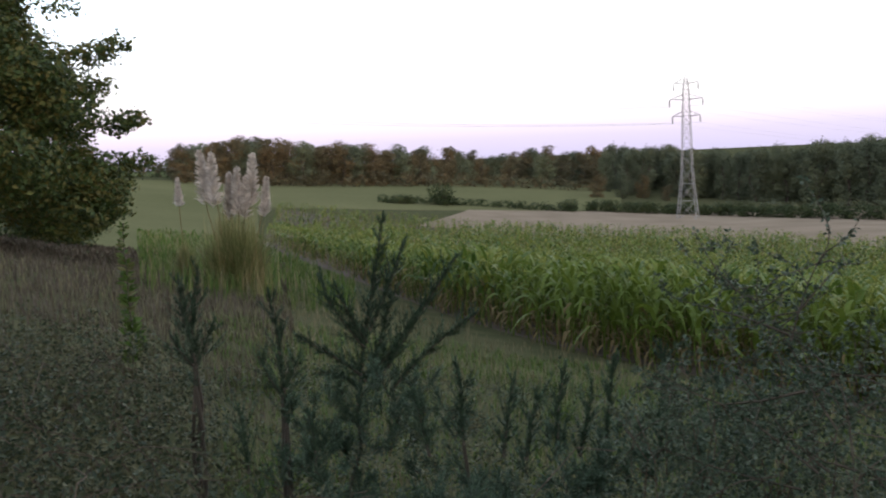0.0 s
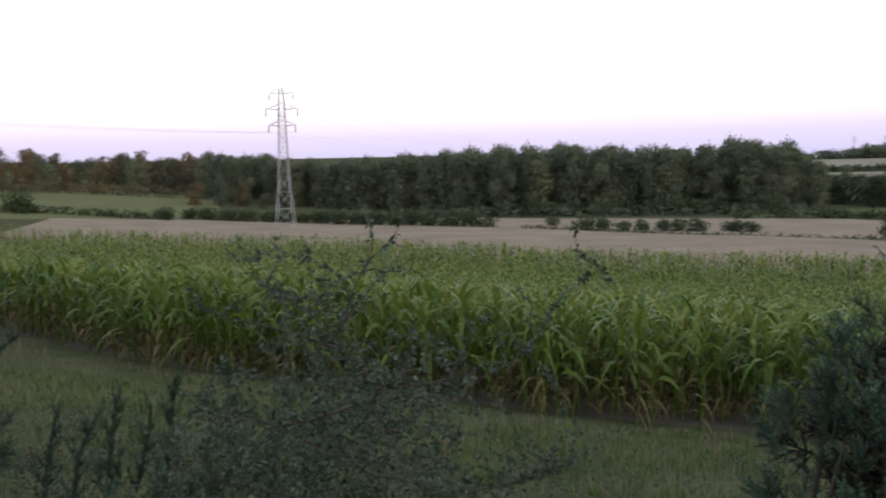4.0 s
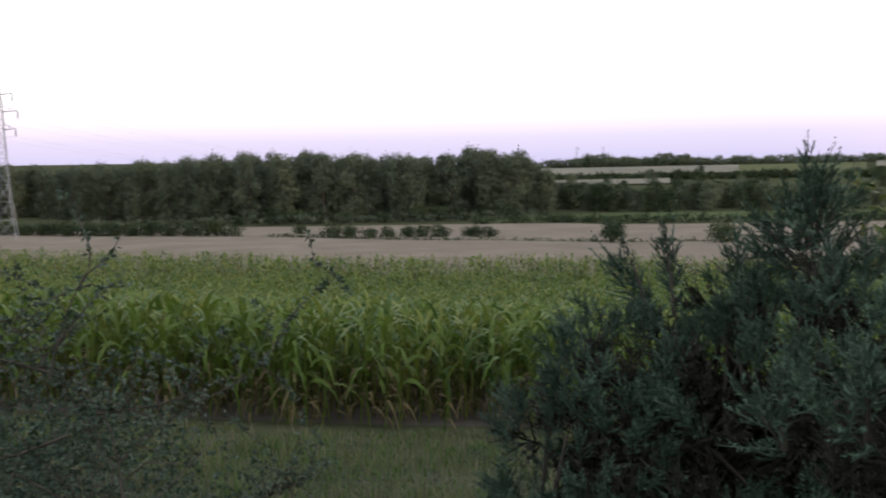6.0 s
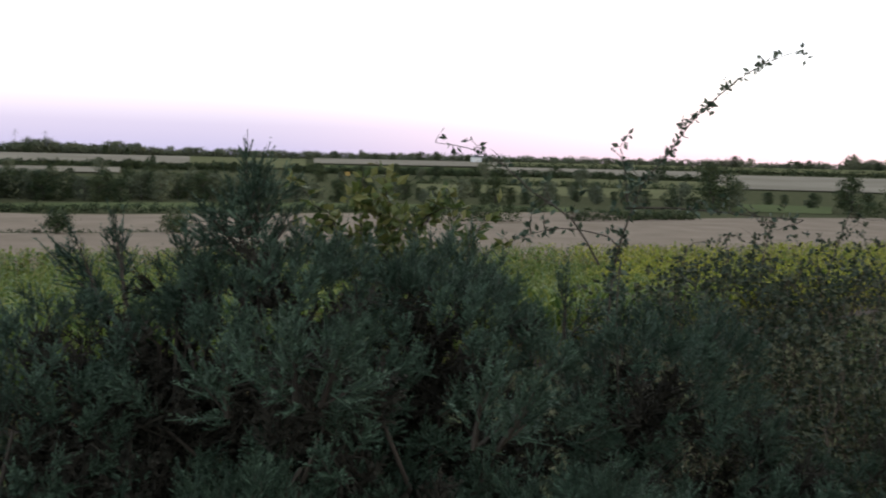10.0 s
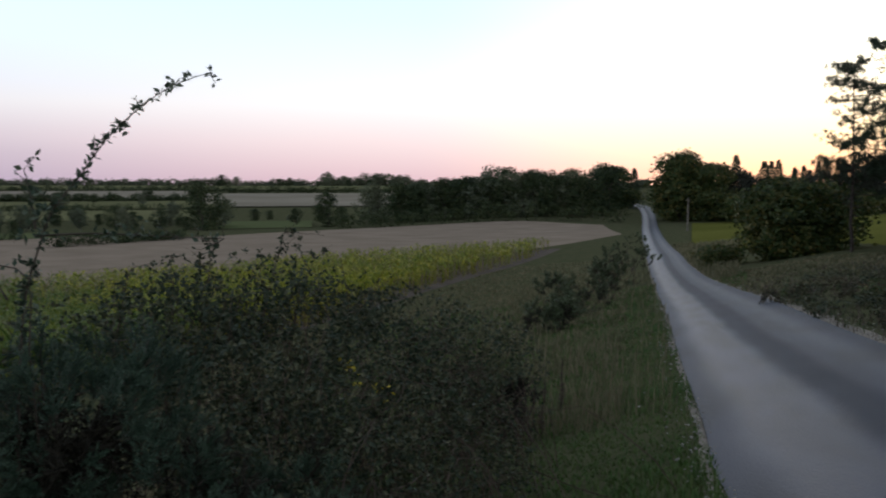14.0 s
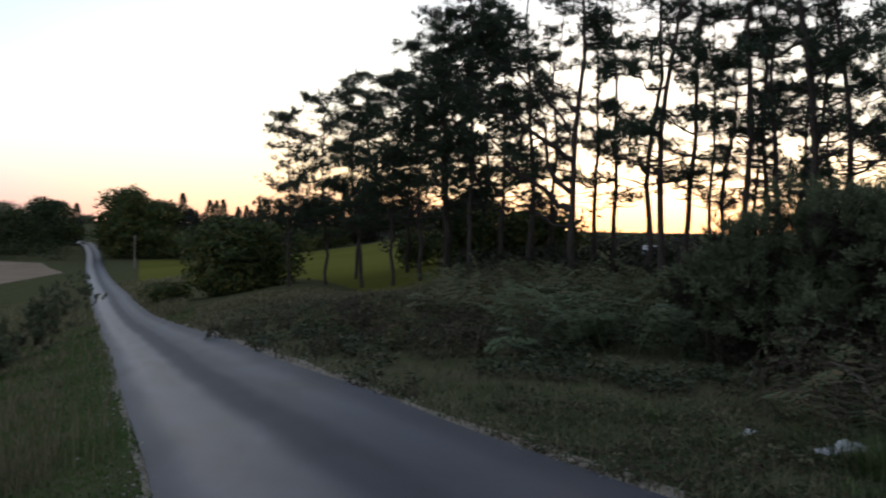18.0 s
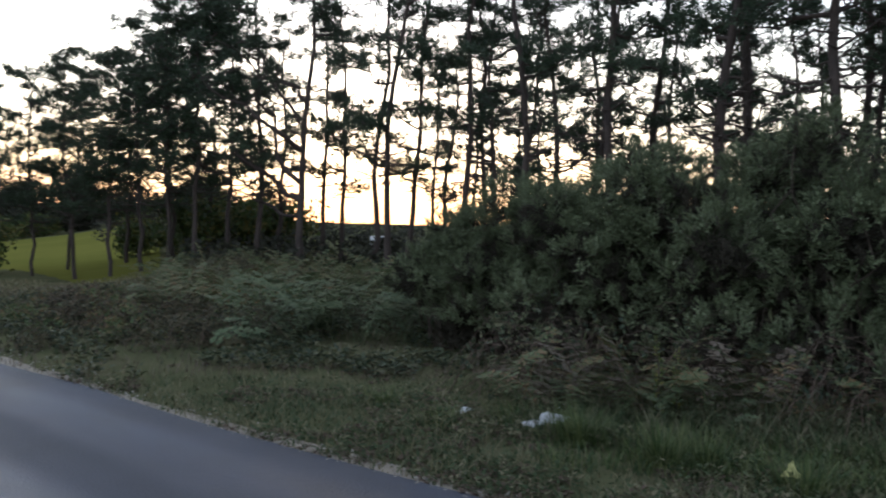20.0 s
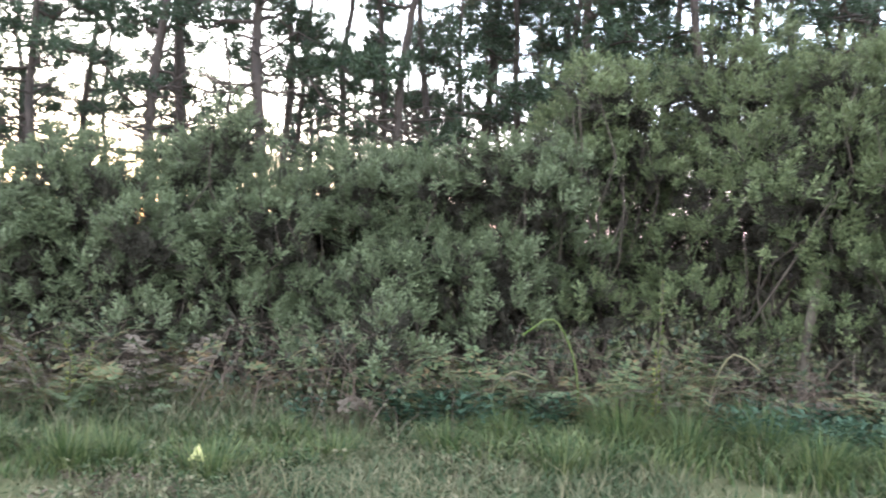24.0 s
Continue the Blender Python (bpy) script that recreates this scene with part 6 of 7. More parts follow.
for i, (b, d) in enumerate(((186, 8.9), (194, 8.5), (202, 8.3), (210, 8.3), (218, 8.6), (227, 8.8), (178, 9.4))):
    x, y, z = at(b, d)
    rr = np.random.default_rng(i)
    bramble([(x + rr.normal() * 0.5, y + rr.normal() * 0.3, z + rr.uniform(0.1, 0.5), 0.6, 0.5, 0.5) for _ in range(4)], 420, "brambles and dead stems at the foot of the gorse", 20 + i, 0.055, canes=110)


# ---- bracken ----
def frond_geo(seed):
    rng = np.random.default_rng(seed)
    g = Geo()
    t = np.linspace(0, 1, 9)
    p = np.column_stack([0.55 * t ** 1.5, np.zeros(9), 0.8 * t - 0.28 * t ** 3])
    g.tube(p, np.linspace(0.006, 0.002, 9), 3)
    for i in range(2, 9):
        for sgn in (-1, 1):
            L = 0.30 * (1 - (i - 2) / 7.5)
            base = p[i]
            n = 6
            s = np.linspace(0.1, 1, n)
            dirv = unit(np.array([0.35, sgn, rng.normal() * 0.15 - 0.1]))
            q = base + dirv * (s * L)[:, None]
            for k in (-1, 1):
                g.leaves(q, dirv * 0.5 + np.array([k * 0.9, 0, 0]) + rng.normal(size=(n, 3)) * 0.1, np.tile([0, 0, 1.0], (n, 1)), 0.075 * (1.15 - s), 0.03)
    return g


fronds = [frond_geo(i) for i in range(3)]
rng = np.random.default_rng(77)


def bracken(name, b0, b1, d0, d1, n, label, size=(0.8, 1.4), mat=None):
    e = thing(name, at((b0 + b1) / 2, (d0 + d1) / 2), label, "bracken", kind="stuff")
    off = np.array(e.matrix_basis.translation)
    g = Geo()
    b, d = rng.uniform(b0, b1, n), rng.uniform(d0, d1, n)
    x, y = d * np.sin(np.radians(b)), d * np.cos(np.radians(b))
    lump = vnoise(x, y, 1.8, 5) > 0.34
    x, y = x[lump], y[lump]
    p = np.column_stack([x, y, land(x, y)]) - off
    for k in range(3):
        q = p[k::3]
        m = frames_along(q, np.tile([0, 0, 1.0], (len(q), 1)) + rng.normal(size=q.shape) * 0.2, rng.uniform(*size, len(q)), rng)
        g.copies(fronds[k], m)
    part("fronds", g, mat or M_BRACKEN, e)
    return e


bracken("bracken", 152, 173, 15, 32, 480, "bracken fronds turning brown under the pines", (0.8, 1.3))
bracken("bracken", 158, 174, 10.5, 18, 420, "green bracken fronds beside the gorse", (0.8, 1.3), M_BRACKEN_GREEN)
bracken("bracken", 176, 234, 7.8, 9.0, 120, "dead brown bracken leaning on the gorse", (0.4, 1.0), M_DEAD_WEED)
bracken("bracken", 174, 234, 7.7, 8.9, 260, "browning bracken at the foot of the gorse", (0.4, 1.1))
bracken("bracken", 178, 234, 7.5, 8.6, 120, "green bracken at the foot of the gorse", (0.4, 0.75), M_BRACKEN_GREEN)


# ---- grass ----
lane_poly = [tuple(p) for p in lane_left[::4]] + [tuple(p) for p in lane_right[::-4]]


def grass(name, b0, b1, d0, d1, n, h, mat, label, width=0.006, lean=0.5, keep=None, clump=0.0, near=1.0):
    """Blades of grass over a stretch of ground, denser towards the camera."""
    b = rng.uniform(b0, b1, n)
    d = (d0 ** near + (d1 ** near - d0 ** near) * rng.uniform(size=n)) ** (1 / near)
    x, y = d * np.sin(np.radians(b)), d * np.cos(np.radians(b))
    ok = ~inside(x, y, lane_poly)
    if clump:
        ok &= vnoise(x, y, 0.9, 1) * 0.6 + vnoise(x, y, 0.27, 2) * 0.4 > rng.uniform(0.5 - 0.5 * clump, 0.5 + 0.22 * clump, n)
    if keep is not None:
        ok &= keep(x, y)
    x, y, d = x[ok], y[ok], d[ok]
    m = len(x)
    p = np.column_stack([x, y, land(x, y) - 0.01])
    a = rng.uniform(0, 6.28, m)
    hh = rng.uniform(h[0], h[1], m) * (0.45 + 0.9 * vnoise(x, y, 1.3, 3))
    out_ = np.column_stack([np.cos(a), np.sin(a), np.zeros(m)]) * (hh * rng.uniform(0.05, lean, m))[:, None]
    up = np.array([0, 0, 1.0]) * hh[:, None]
    sd = np.column_stack([-np.sin(a), np.cos(a), np.zeros(m)]) * (width * np.maximum(1, d / 9) * rng.uniform(0.7, 1.3, m))[:, None]
    v = np.stack([p - sd, p + sd, p + up * 0.6 + out_ * 0.35 + sd * 0.7, p + up * 0.6 + out_ * 0.35 - sd * 0.7, p + up * 0.95 + out_], 1)
    i = np.arange(m)[:, None] * 5
    g = Geo()
    g.add(v, i + np.array([[0, 1, 2, 3]]))
    g.f.append((i + np.array([[3, 2, 4]]), 0))
    return solid(name, g, mat, label, "grass", kind="stuff")


soil_line = smooth_path(CORN_NEAR, 1.0)


def clear_corn(x, y):
    """Outside the corn and the strip of bare soil along it."""
    gap = np.min(np.hypot(x[:, None] - soil_line[None, :, 0], y[:, None] - soil_line[None, :, 1]), 1)
    return ~inside(x, y, corn_poly) & (gap > 0.85 + 0.5 * vnoise(x, y, 1.4, 6))



grass("slope_grass", -2, 66, 3.6, 17, 42000, (0.06, 0.24), M_GRASS, "rough green grass on the slope below the verge", 0.006, 1.3, clear_corn, 0.8)
grass("slope_dry_grass", -16, 70, 3.6, 30, 26000, (0.10, 0.36), M_GRASS_DRY, "dry seeding grass on the slope", 0.005, 0.5, clear_corn, 1.0)
grass("dead_weeds", -16, 3, 7, 60, 26000, (0.08, 0.34), M_DEAD_WEED, "dead brown weeds along the field path", 0.006, 0.5, clear_corn, 1.0)
grass("field_edge_grass", -6, 7, 22, 120, 9000, (0.4, 0.9), M_GRASS, "long green grass beside the corn", 0.007, 0.5, clear_corn, 0.6)
grass("verge_grass", 112, 138, 3.4, 40, 90000, (0.03, 0.085), M_VERGE, "short green grass of the lane verge", 0.006, 1.1, None, 0.0, 0.5)
grass("verge_dry_grass", 122, 134, 8, 60, 4000, (0.12, 0.4), M_GRASS_DRY, "dry grass stems along the verge", 0.005, 0.4, clear_corn, 1.0, 0.6)
grass("field_margin_grass", 100, 131, 8, 95, 60000, (0.05, 0.2), M_GRASS_DRY, "dull dry grass margin beside the corn", 0.008, 0.6, clear_corn, 0.5, 0.5)
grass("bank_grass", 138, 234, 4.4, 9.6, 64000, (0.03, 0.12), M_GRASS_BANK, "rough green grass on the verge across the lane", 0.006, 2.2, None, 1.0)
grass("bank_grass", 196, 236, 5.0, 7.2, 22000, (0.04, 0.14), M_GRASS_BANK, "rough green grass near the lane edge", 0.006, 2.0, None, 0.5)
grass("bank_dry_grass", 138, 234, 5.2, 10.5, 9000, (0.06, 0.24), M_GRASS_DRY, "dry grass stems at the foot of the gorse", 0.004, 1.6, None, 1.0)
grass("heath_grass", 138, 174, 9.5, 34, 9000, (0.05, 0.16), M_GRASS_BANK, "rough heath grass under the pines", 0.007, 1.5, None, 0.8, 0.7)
grass("heath_dry_grass", 138, 174, 9.5, 30, 9000, (0.06, 0.2), M_DEAD_WEED, "dry brown heath grass under the pines", 0.006, 1.5, None, 1.0, 0.7)


grass("lane_bank_grass", 132.6, 137.5, 34, 120, 9000, (0.25, 0.6), M_GRASS_DRY, "tall dry grass along the lane bank", 0.007, 0.8, None, 0.7, 0.7)
grass("stand_grass", 0, 360, 0.7, 3.9, 30000, (0.03, 0.09), M_VERGE, "short green grass of the verge", 0.005, 1.2, None, 0.3)
grass("long_verge_grass", 207, 235, 6.5, 8.0, 7500, (0.08, 0.30), M_TUFT, "long bright green grass along the foot of the gorse", 0.006, 2.2, None, 1.0)
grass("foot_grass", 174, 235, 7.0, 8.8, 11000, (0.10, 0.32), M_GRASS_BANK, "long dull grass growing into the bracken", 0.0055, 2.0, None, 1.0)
grass("long_verge_grass", 176, 198, 6.2, 7.3, 3200, (0.08, 0.26), M_TUFT, "longer green grass near the lane", 0.006, 1.4, None, 0.9)
grass("lane_side_grass", 133, 152, 22, 40, 16000, (0.04, 0.16), M_GRASS_DRY, "rough dark grass beside the lane and the hawthorn", 0.008, 0.9, None, 0.6, 0.7)


# low broad-leaved weeds and leaf litter on the verge across the lane
def low_weeds(name, b0, b1, d0, d1, n, leaf, mat, label, lift):
    b, d = rng.uniform(b0, b1, n), rng.uniform(d0, d1, n)
    x, y = d * np.sin(np.radians(b)), d * np.cos(np.radians(b))
    ok = ~inside(x, y, lane_poly) & (vnoise(x, y, 0.8, 9) + 0.5 * vnoise(x, y, 0.25, 4) > 0.78)
    x, y = np.repeat(x[ok], 9), np.repeat(y[ok], 9)
    m = len(x)
    a = rng.uniform(0, 6.28, m)
    g = Geo()
    p = np.column_stack([x + np.cos(a) * 0.02, y + np.sin(a) * 0.02, land(x, y) + rng.uniform(0.01, lift, m)])
    g.leaves(p, np.column_stack([np.cos(a), np.sin(a), rng.uniform(-0.1, 0.9, m)]), np.column_stack([rng.normal(size=(m, 2)) * 0.3, np.ones(m)]), leaf * rng.uniform(0.5, 1.3, m), leaf * 0.5 * rng.uniform(0.6, 1.2, m), 0, 0.1)
    return solid(name, g, mat, label, "weeds", kind="stuff")


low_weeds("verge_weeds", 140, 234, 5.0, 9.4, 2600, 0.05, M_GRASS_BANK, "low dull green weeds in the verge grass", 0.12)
low_weeds("leaf_litter", 140, 234, 5.4, 10.5, 5200, 0.045, M_CANE, "dead brown leaves and stems lying in the verge", 0.02)
low_weeds("nettles", 196, 234, 7.4, 8.6, 1000, 0.085, M_NETTLE, "blue-green nettles at the foot of the gorse", 0.32)
low_weeds("heath_weeds", 140, 173, 9.5, 26, 5200, 0.09, M_BRAMBLE, "low dull weeds on the heath", 0.14)
low_weeds("slope_weeds", -14, 60, 3.4, 12, 5200, 0.05, M_BRAMBLE, "low dull green weeds on the slope", 0.2)


# ---- low scrub on the heath across the lane ----
M_HEATHER = material("heath_scrub_leaves", (0.03, 0.03, 0.018), (0.06, 0.055, 0.03), 0.8, 0.7, 5.0, 0, island=0.5, third=(0.10, 0.08, 0.045))
for i in range(46):
    rr = np.random.default_rng(1200 + i)
    b, dd = rr.uniform(140, 173), rr.uniform(11, 34)
    if dd < 15 and b < 150:
        dd += 8
    if i >= 34:
        b, dd = rr.uniform(137.5, 152), rr.uniform(34, 62)
    if b < 153.5 and dd > 20:
        dd, b = 12 + 8 * rr.uniform(), max(b, 146 + 6 * rr.uniform())
    ls = []
    for k in range(4):
        x, y, z = at(b + rr.normal() * 1.6, dd + rr.normal() * 0.6)
        s = rr.uniform(0.35, 0.7) * float(np.interp(b, [143, 152, 158], [0.4, 0.55, 1.0]))
        ls.append((x, y, z + s * rr.uniform(0.1, 0.5), s, s, s * 0.7))
    bramble(ls, 620 if dd < 20 else 330, "low dark scrub on the heath", 1300 + i, 0.05 if dd < 20 else 0.08, M_HEATHER if i % 3 else M_BRACKEN, canes=16)


# ---- verge details across the lane ----
def tussock(b, d, h, n, label, mat, seed):
    """A tuft of long arching grass."""
    rng = np.random.default_rng(seed)
    e = thing("grass_tussock", at(b, d), label, "grass tussock", "grass tussocks")
    g = Geo()
    for k in range(n):
        a, lean, L = rng.uniform(0, 6.28), rng.uniform(0.1, 1.0), h * rng.uniform(0.6, 1.2)
        t = np.linspace(0, 1, 5)
        o = np.array([math.cos(a), math.sin(a)])
        c = np.column_stack([np.outer(0.24 * rng.uniform() + L * lean * t ** 1.5, o), L * t * (1 - 0.55 * lean * t)])
        sd = np.array([-o[1], o[0], 0]) * 0.0055
        w = (1 - 0.92 * t)[:, None]
        i = np.arange(4) * 2
        g.add(np.stack([c - sd * w, c + sd * w], 1).reshape(-1, 3), np.stack([i, i + 1, i + 3, i + 2], -1))
    part("tuft", g, mat, e)
    return e


for i, (b, d, h, n) in enumerate(((33, 7.6, 0.3, 120), (38, 6.4, 0.26, 110), (43, 7.2, 0.32, 130), (47, 6.2, 0.26, 110), (52, 7.4, 0.3, 120), (56, 6.6, 0.26, 110), (41, 8.6, 0.34, 120), (49.5, 8.3, 0.3, 110), (27, 9.0, 0.34, 130), (20, 9.6, 0.36, 130), (14, 8.2, 0.34, 120), (35.5, 9.3, 0.3, 110))):
    tussock(b, d, h, n, "dull dry grass tussock on the slope below the verge", M_GRASS_DRY if i % 3 else M_GRASS, 1560 + i)
for i, (b, d, h, n) in enumerate(((183.4, 6.5, 0.42, 190), (191.6, 6.1, 0.36, 150), (178.6, 7.0, 0.42, 190), (186.0, 6.6, 0.34, 120), (216.6, 7.4, 0.55, 240), (224.9, 7.5, 0.55, 240), (213.2, 6.4, 0.34, 140), (220.5, 7.3, 0.5, 200), (228.0, 7.0, 0.5, 200),
                                  (199.0, 6.6, 0.3, 110), (206.0, 6.9, 0.34, 130), (170.0, 7.4, 0.25, 90), (166.5, 8.2, 0.25, 90), (174.5, 7.6, 0.3, 100), (232, 7.2, 0.5, 180), (196, 7.1, 0.3, 120), (209.5, 7.3, 0.38, 140))):
    tussock(b, d, h * 0.9, int(n * 1.3), "bright green arching grass tussock on the verge", M_TUFT, 1500 + i)


def crumpled(name, pos, size, mat, label, category, seed, flat=0.35):
    """A crumpled sheet of litter with folds."""
    rng = np.random.default_rng(seed)
    n = 15
    u, v = np.meshgrid(np.linspace(-1, 1, n), np.linspace(-1, 1, n))
    r = 1 - 0.18 * (np.abs(u * v))
    x, y = u * size[0] * r + rng.normal(size=u.shape) * size[0] * 0.06, v * size[1] * r + rng.normal(size=u.shape) * size[1] * 0.06
    z = size[2] * (flat + vnoise(u + 5, v + 5, 0.5, seed) * (1 - u ** 2) * (1.1 - v ** 2) * 1.3 + rng.normal(size=u.shape) * 0.08)
    g = Geo()
    i, j = np.meshgrid(np.arange(n - 1), np.arange(n - 1), indexing="ij")
    a = (i * n + j).ravel()
    g.add(np.dstack([x, y, z]).reshape(-1, 3), np.stack([a, a + 1, a + n + 1, a + n], -1))
    ob = solid(name, g, mat, label, category)
    ob.matrix_basis = Matrix.Translation(pos) @ Matrix.Rotation(rng.uniform(0, 3), 4, "Z")
    return ob


crumpled("plastic_sheet", at(176.6, 7.5, 0.03), (0.26, 0.09, 0.06), M_LITTER, "crumpled white plastic sheet lying in the verge grass", "litter", 1)
crumpled("plastic_sheet", at(171.6, 8.0), (0.11, 0.05, 0.04), M_LITTER, "small scrap of white plastic in the verge grass", "litter", 2)
crumpled("plastic_sheet", at(177.8, 8.3), (0.10, 0.05, 0.04), M_LITTER, "small scrap of white plastic in the verge grass", "litter", 3)
crumpled("wrapper", at(190.8, 6.25, 0.05), (0.06, 0.05, 0.10), M_YELLOW, "crumpled pale yellow wrapper in the verge grass", "litter", 4)


def stalk_plant(name, b, d, h, mat, label, category, seed, leaf=0.10, tilt=0.05):
    """An upright weed: one stem with whorls of leaves that thin out upward."""
    rng = np.random.default_rng(seed)
    e = thing(name, at(b, d), label, category)
    s = Geo()
    p = bent((0, 0, -0.03), (rng.normal() * tilt, rng.normal() * tilt, h), 7, 0.1, rng)
    s.tube(p, np.linspace(0.010, 0.005, 7), 5)
    part("stem", s, M_TWIG, e)
    g = Geo()
    n = int(120 * h)
    t = rng.uniform(0.05, 1, n)
    q = np.stack([np.interp(t * h, p[:, 2], p[:, k]) for k in range(3)], -1)
    dirs = np.column_stack([rng.normal(size=(n, 2)), rng.uniform(0.1, 1.0, n)])
    g.leaves(q, dirs, rng.normal(size=(n, 3)), leaf * (1.15 - 0.7 * t), leaf * 0.42 * (1.15 - 0.7 * t), 0, 0.1)
    part("foliage", g, mat, e)
    return e


stalk_plant("mullein", 218.6, 7.75, 1.35, M_LIT_LEAF, "tall withered mullein spike beside the gorse", "weed", 1, 0.06)
stalk_plant("mullein", 353.2, 9.5, 1.5, M_GRASS, "tall green weed in rough grass", "weed", 2, 0.16)
stalk_plant("dock", 126.0, 8.2, 0.5, M_CANE, "dead brown dock stem on the verge", "weed", 3, 0.05)
stalk_plant("dock", 127.2, 9.5, 0.55, M_CANE, "dead brown dock stem on the verge", "weed", 4, 0.05)
stalk_plant("dock", 124.6, 7.2, 0.4, M_CANE, "dead brown dock stem on the verge", "weed", 5, 0.05)
stalk_plant("ragwort", 183.5, 7.9, 0.75, M_LIT_LEAF, "yellowing weed at the foot of the gorse", "weed", 6, 0.07)
stalk_plant("ragwort", 184.4, 8.0, 0.65, M_LIT_LEAF, "yellowing weed at the foot of the gorse", "weed", 7, 0.07)
for i, (b, d, h, reach) in enumerate(((214.0, 7.9, 0.95, 0.5), (206.5, 8.0, 0.6, 0.4), (208.2, 7.8, 0.5, -0.45), (221.5, 7.9, 0.75, -0.4), (198.4, 8.1, 0.6, 0.35))):
    g = Geo()
    foot = np.array(at(b, d))
    across = np.array([-math.cos(radians(b)), math.sin(radians(b)), 0.0]) * reach
    g.tube(smooth_path([foot - np.array([0, 0, 0.05]), foot + across * 0.1 + np.array([0, 0, h * 0.6]), foot + across * 0.5 + np.array([0, 0, h]), foot + across + np.array([0, 0, h * 0.85])], 0.08), 0.008, 5)
    solid("arching_stem", g, M_GRASS_DRY if i else M_GRASS, "bare arching stem at the foot of the gorse", "stem", "arching stems", smooth=True)
for i, (b, u, d) in enumerate(((116.2, -11.0, 5.0), (116.7, -12.0, 4.9), (117.8, -12.2, 5.0), (115.8, -10.6, 5.1), (118.4, -12.5, 5.0))):
    g = Geo()
    rr = np.random.default_rng(i)
    q = sight(b, u, d) + rr.normal(size=(5, 3)) * 0.02
    g.leaves(q, rr.normal(size=(5, 3)), rr.normal(size=(5, 3)), 0.028, 0.02, 0, 0.1)
    solid("bramble_spray", g, M_BERRY, "spray of yellow bramble leaves in the thicket", "leaves", "yellow bramble sprays")

# loose stones and grit along the edges of the lane
rng = np.random.default_rng(91)


def grit(edge, side_, n, label, spread, s0, s1):
    """Broken stones and crumbs strewn along an edge of the lane."""
    e = np.asarray(edge)
    near = e[(np.hypot(e[:, 0], e[:, 1]) < 32)]
    k = rng.integers(0, len(near) - 1, n)
    t = rng.uniform(size=n)[:, None]
    p = near[k] * (1 - t) + near[k + 1] * t
    d = unit(near[k + 1] - near[k])
    p = p + np.column_stack([-d[:, 1], d[:, 0]]) * side_ * (rng.exponential(spread, n) - 0.05)[:, None]
    s = rng.uniform(s0, s1, n) ** 1.0
    base = np.array([[1, 0, 0.0], [0, 1, 0], [-1, 0, 0], [0, -1, 0], [0, 0, 0.8], [0, 0, -0.5]])
    v = base[None] * s[:, None, None] * rng.uniform(0.6, 1.2, (n, 6, 1))
    a = rng.uniform(0, 6.28, n)
    c, sn = np.cos(a), np.sin(a)
    v = np.stack([v[..., 0] * c[:, None] - v[..., 1] * sn[:, None], v[..., 0] * sn[:, None] + v[..., 1] * c[:, None], v[..., 2]], -1)
    v += np.column_stack([p, land(p[:, 0], p[:, 1]) + 0.022])[:, None]
    tri = np.array([[0, 1, 4], [1, 2, 4], [2, 3, 4], [3, 0, 4], [1, 0, 5], [2, 1, 5], [3, 2, 5], [0, 3, 5]])
    g = Geo()
    g.add(v, (np.arange(n)[:, None, None] * 6 + tri[None]).reshape(-1, 3))
    return solid("lane_grit", g, M_STONE, label, "gravel", kind="stuff")


grit(lane_left, 1, 2600, "pale loose stones along the edge of the lane", 0.10, 0.006, 0.022)
grit(lane_right, -1, 6500, "pale sandy grit along the edge of the lane", 0.12, 0.005, 0.018)
M_SAND = material("sandy_margin", (0.16, 0.13, 0.10), (0.30, 0.26, 0.21), 4.0, 0.95, 30.0, 0.5)


def margin(edge, side_, width, label):
    e = np.asarray(edge)
    e = e[np.hypot(e[:, 0], e[:, 1]) < 90]
    d = unit(np.gradient(e, axis=0))
    w = width * (0.35 + 1.1 * vnoise(e[:, 0], e[:, 1], 0.9, 7))
    outer = e + np.column_stack([-d[:, 1], d[:, 0]]) * side_ * w[:, None]
    a, b = (e, outer) if side_ < 0 else (outer, e)
    return draped("margin", a, b, 4, 0.006, M_SAND, label, "verge", uv=True)


margin(lane_right, -1, 0.2, "pale sandy edge of the lane")
margin(lane_left, 1, 0.06, "pale sandy edge of the lane")

# a telegraph pole and far details
e = thing("telegraph_pole", at(134.45, 205), "weathered wooden telegraph pole beside the lane", "pole")
g = Geo()
g.tube([(0, 0, -0.5), (0, 0, 3.5), (0.02, 0, 7.2)], [0.19, 0.17, 0.14], 8)
part("post", g, M_WOOD_POLE, e, smooth=True)
g = Geo()
g.tube([(-0.7, 0, 6.7), (0.7, 0, 6.7)], 0.06, 4)
part("crossbar", g, M_WOOD_POLE, e)


def box(g, x0, x1, y0, y1, z0, z1, slot=0):
    v = [(x, y, z) for z in (z0, z1) for y in (y0, y1) for x in (x0, x1)]
    g.add(v, [(0, 2, 3, 1), (4, 5, 7, 6), (0, 1, 5, 4), (2, 6, 7, 3), (0, 4, 6, 2), (1, 3, 7, 5)], slot)


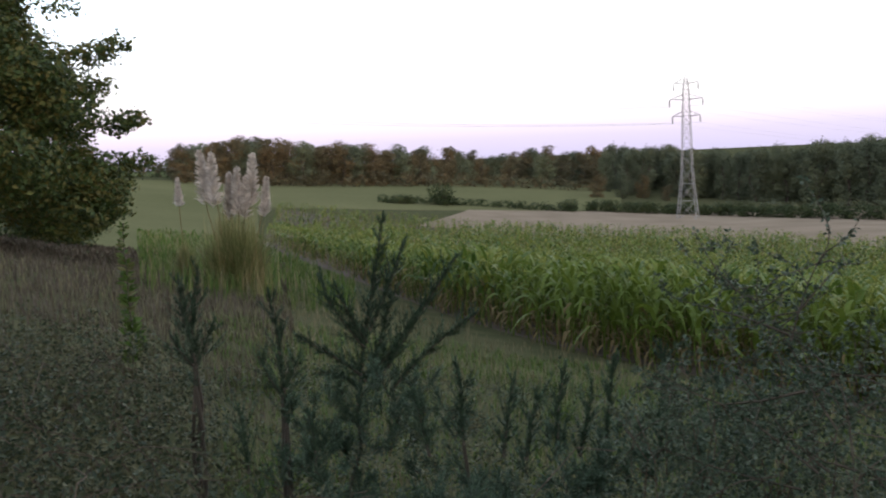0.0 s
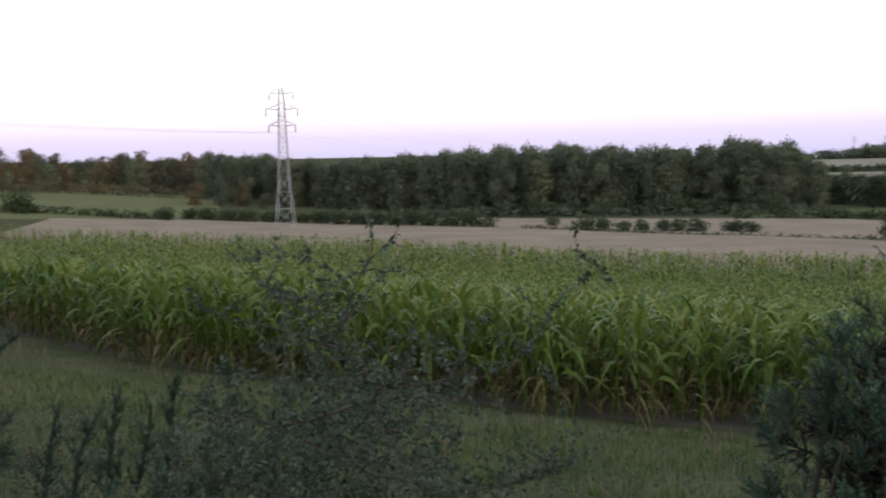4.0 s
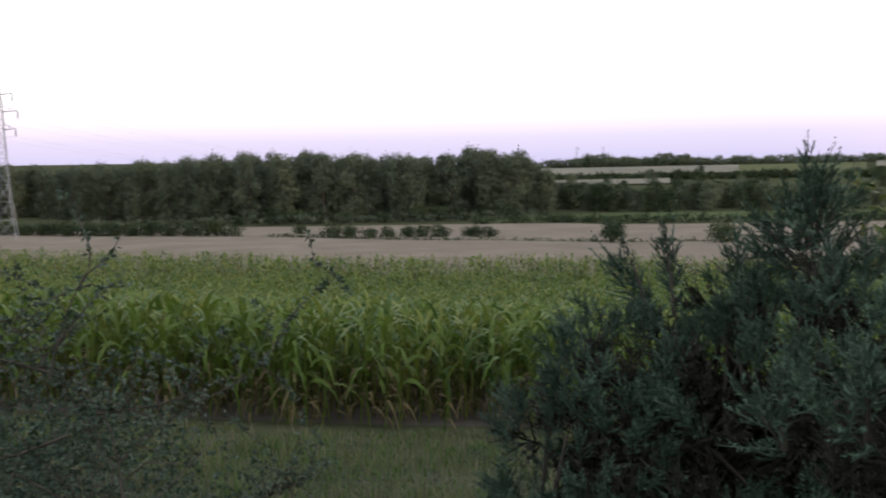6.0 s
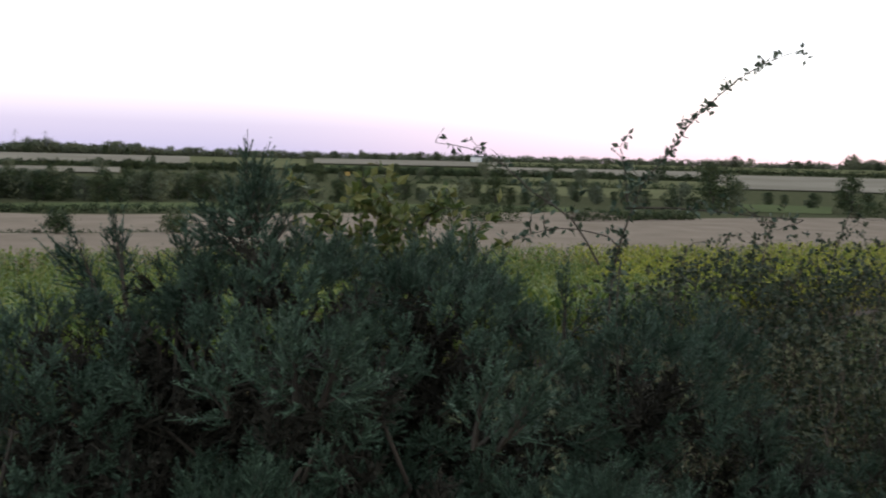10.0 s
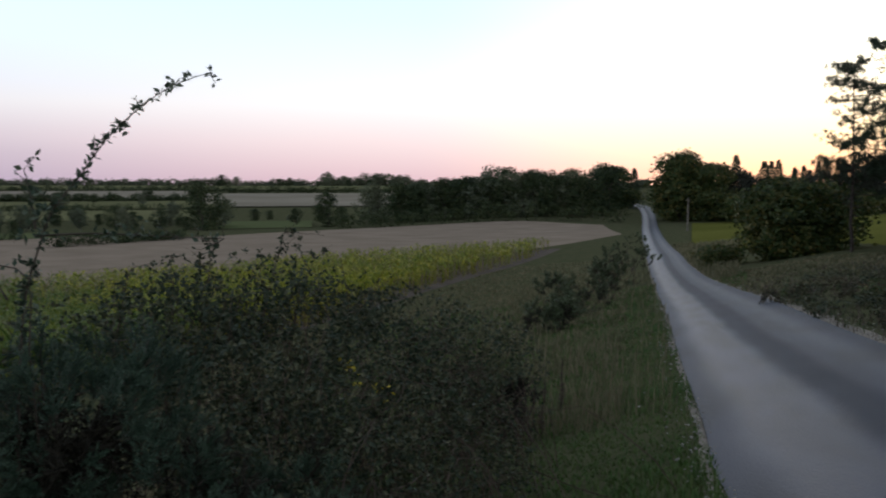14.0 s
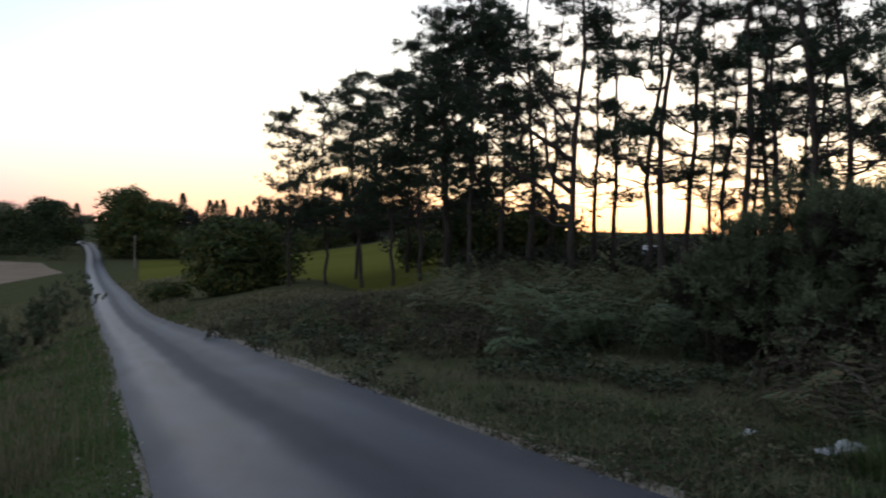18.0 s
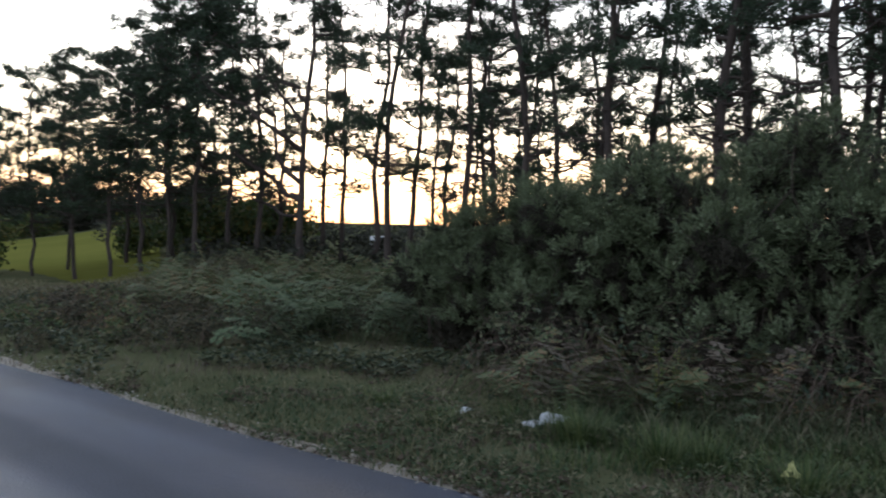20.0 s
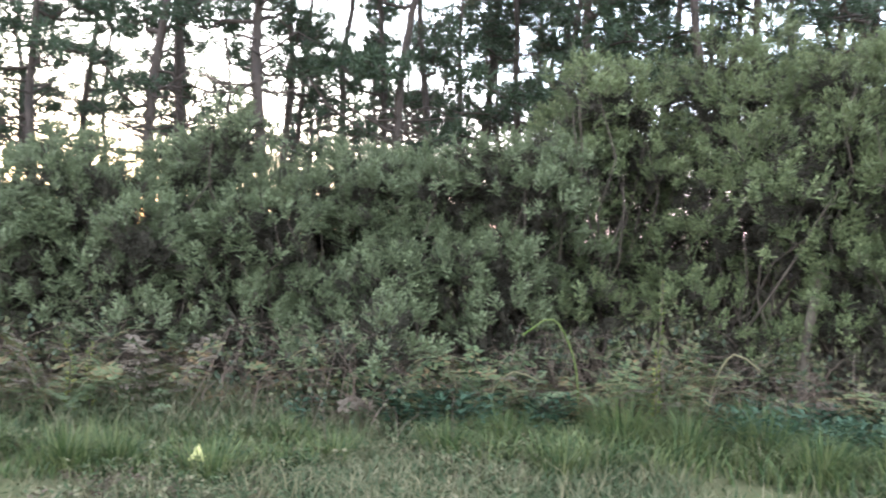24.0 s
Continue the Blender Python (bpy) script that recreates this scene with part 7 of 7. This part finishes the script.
e = thing("farm_trailer", at(81.6, 470), "long yellow farm trailer parked on a far field", "trailer", turn=radians(8))
g = Geo()
box(g, -4.6, 4.6, -1.2, 1.2, 1.0, 1.2)
for y in (-1.2, 1.12):
    box(g, -4.6, 4.6, y, y + 0.08, 1.2, 2.9)
for x in (-4.6, 4.52):
    box(g, x, x + 0.08, -1.12, 1.12, 1.2, 2.9)
for x in np.linspace(-4, 4, 7):
    box(g, x - 0.06, x + 0.06, -1.28, -1.2, 1.0, 2.9)
part("body", g, M_DIGGER, e)
for x in (-2.6, -1.2, 3.0):
    for y in (-1.1, 1.1):
        g = Geo()
        a = np.linspace(0, 2 * np.pi, 17)
        g.tube(np.column_stack([x + 0.32 * np.cos(a), np.full(17, y), 0.5 + 0.32 * np.sin(a)]), 0.18, 6)
        part("wheel", g, M_RUBBER, e)

M_WHITE_WALL = material("white_render", (0.62, 0.61, 0.58), (0.76, 0.75, 0.72), 0.5, 0.8, 5.0, 0.1)
M_SLATE = material("slate_roof", (0.10, 0.10, 0.11), (0.18, 0.18, 0.19), 0.8, 0.7, 6.0, 0.2)
e = thing("farmhouse", at(89.7, 850), "pale far farm building on the skyline", "house", turn=radians(10))
g = Geo()
box(g, -7, 7, -4, 4, 0, 6.5)
part("wall", g, M_WHITE_WALL, e)
g = Geo()
g.add([(-7.4, -4.4, 6.4), (7.4, -4.4, 6.4), (7.4, 4.4, 6.4), (-7.4, 4.4, 6.4), (-7.4, 0, 9.0), (7.4, 0, 9.0)], [(0, 1, 5, 4), (2, 3, 4, 5)])
g.f.append((np.array([[0, 4, 3], [1, 2, 5]]), 0))
part("roof", g, M_SLATE, e)
for x in (-4.5, 0, 4.5):
    for z in (1.2, 4.0):
        g = Geo()
        box(g, x - 0.6, x + 0.6, -4.06, -4.0, z, z + 1.4)
        part("window", g, M_RUBBER, e)

# a pale fallen trunk in the gap of the tall gorse, and a white object behind the pines
g = Geo()
rr = np.random.default_rng(5)
g.tube(bent(at(226.6, 9.5, -0.1), at(227.5, 10.1, 1.5), 7, 0.08, rr), np.linspace(0.06, 0.045, 7), 8)
solid("dead_trunk", g, M_TWIG, "bare grey trunk standing in a gap of the gorse", "tree trunk", smooth=True)
# rounded stand-in for a white object of unknown kind
g = Geo()
a = np.array(at(166.3, 58, 0.45))
g.tube([a + np.array([-0.6, 0, 0]), a + np.array([-0.55, 0, 0]), a + np.array([0.5, 0.1, 0]), a + np.array([0.55, 0.1, 0])], [0.2, 0.42, 0.42, 0.2], 12)
solid("water_tank", g, M_LITTER, "small white object lying behind the pines", "tank", smooth=True)
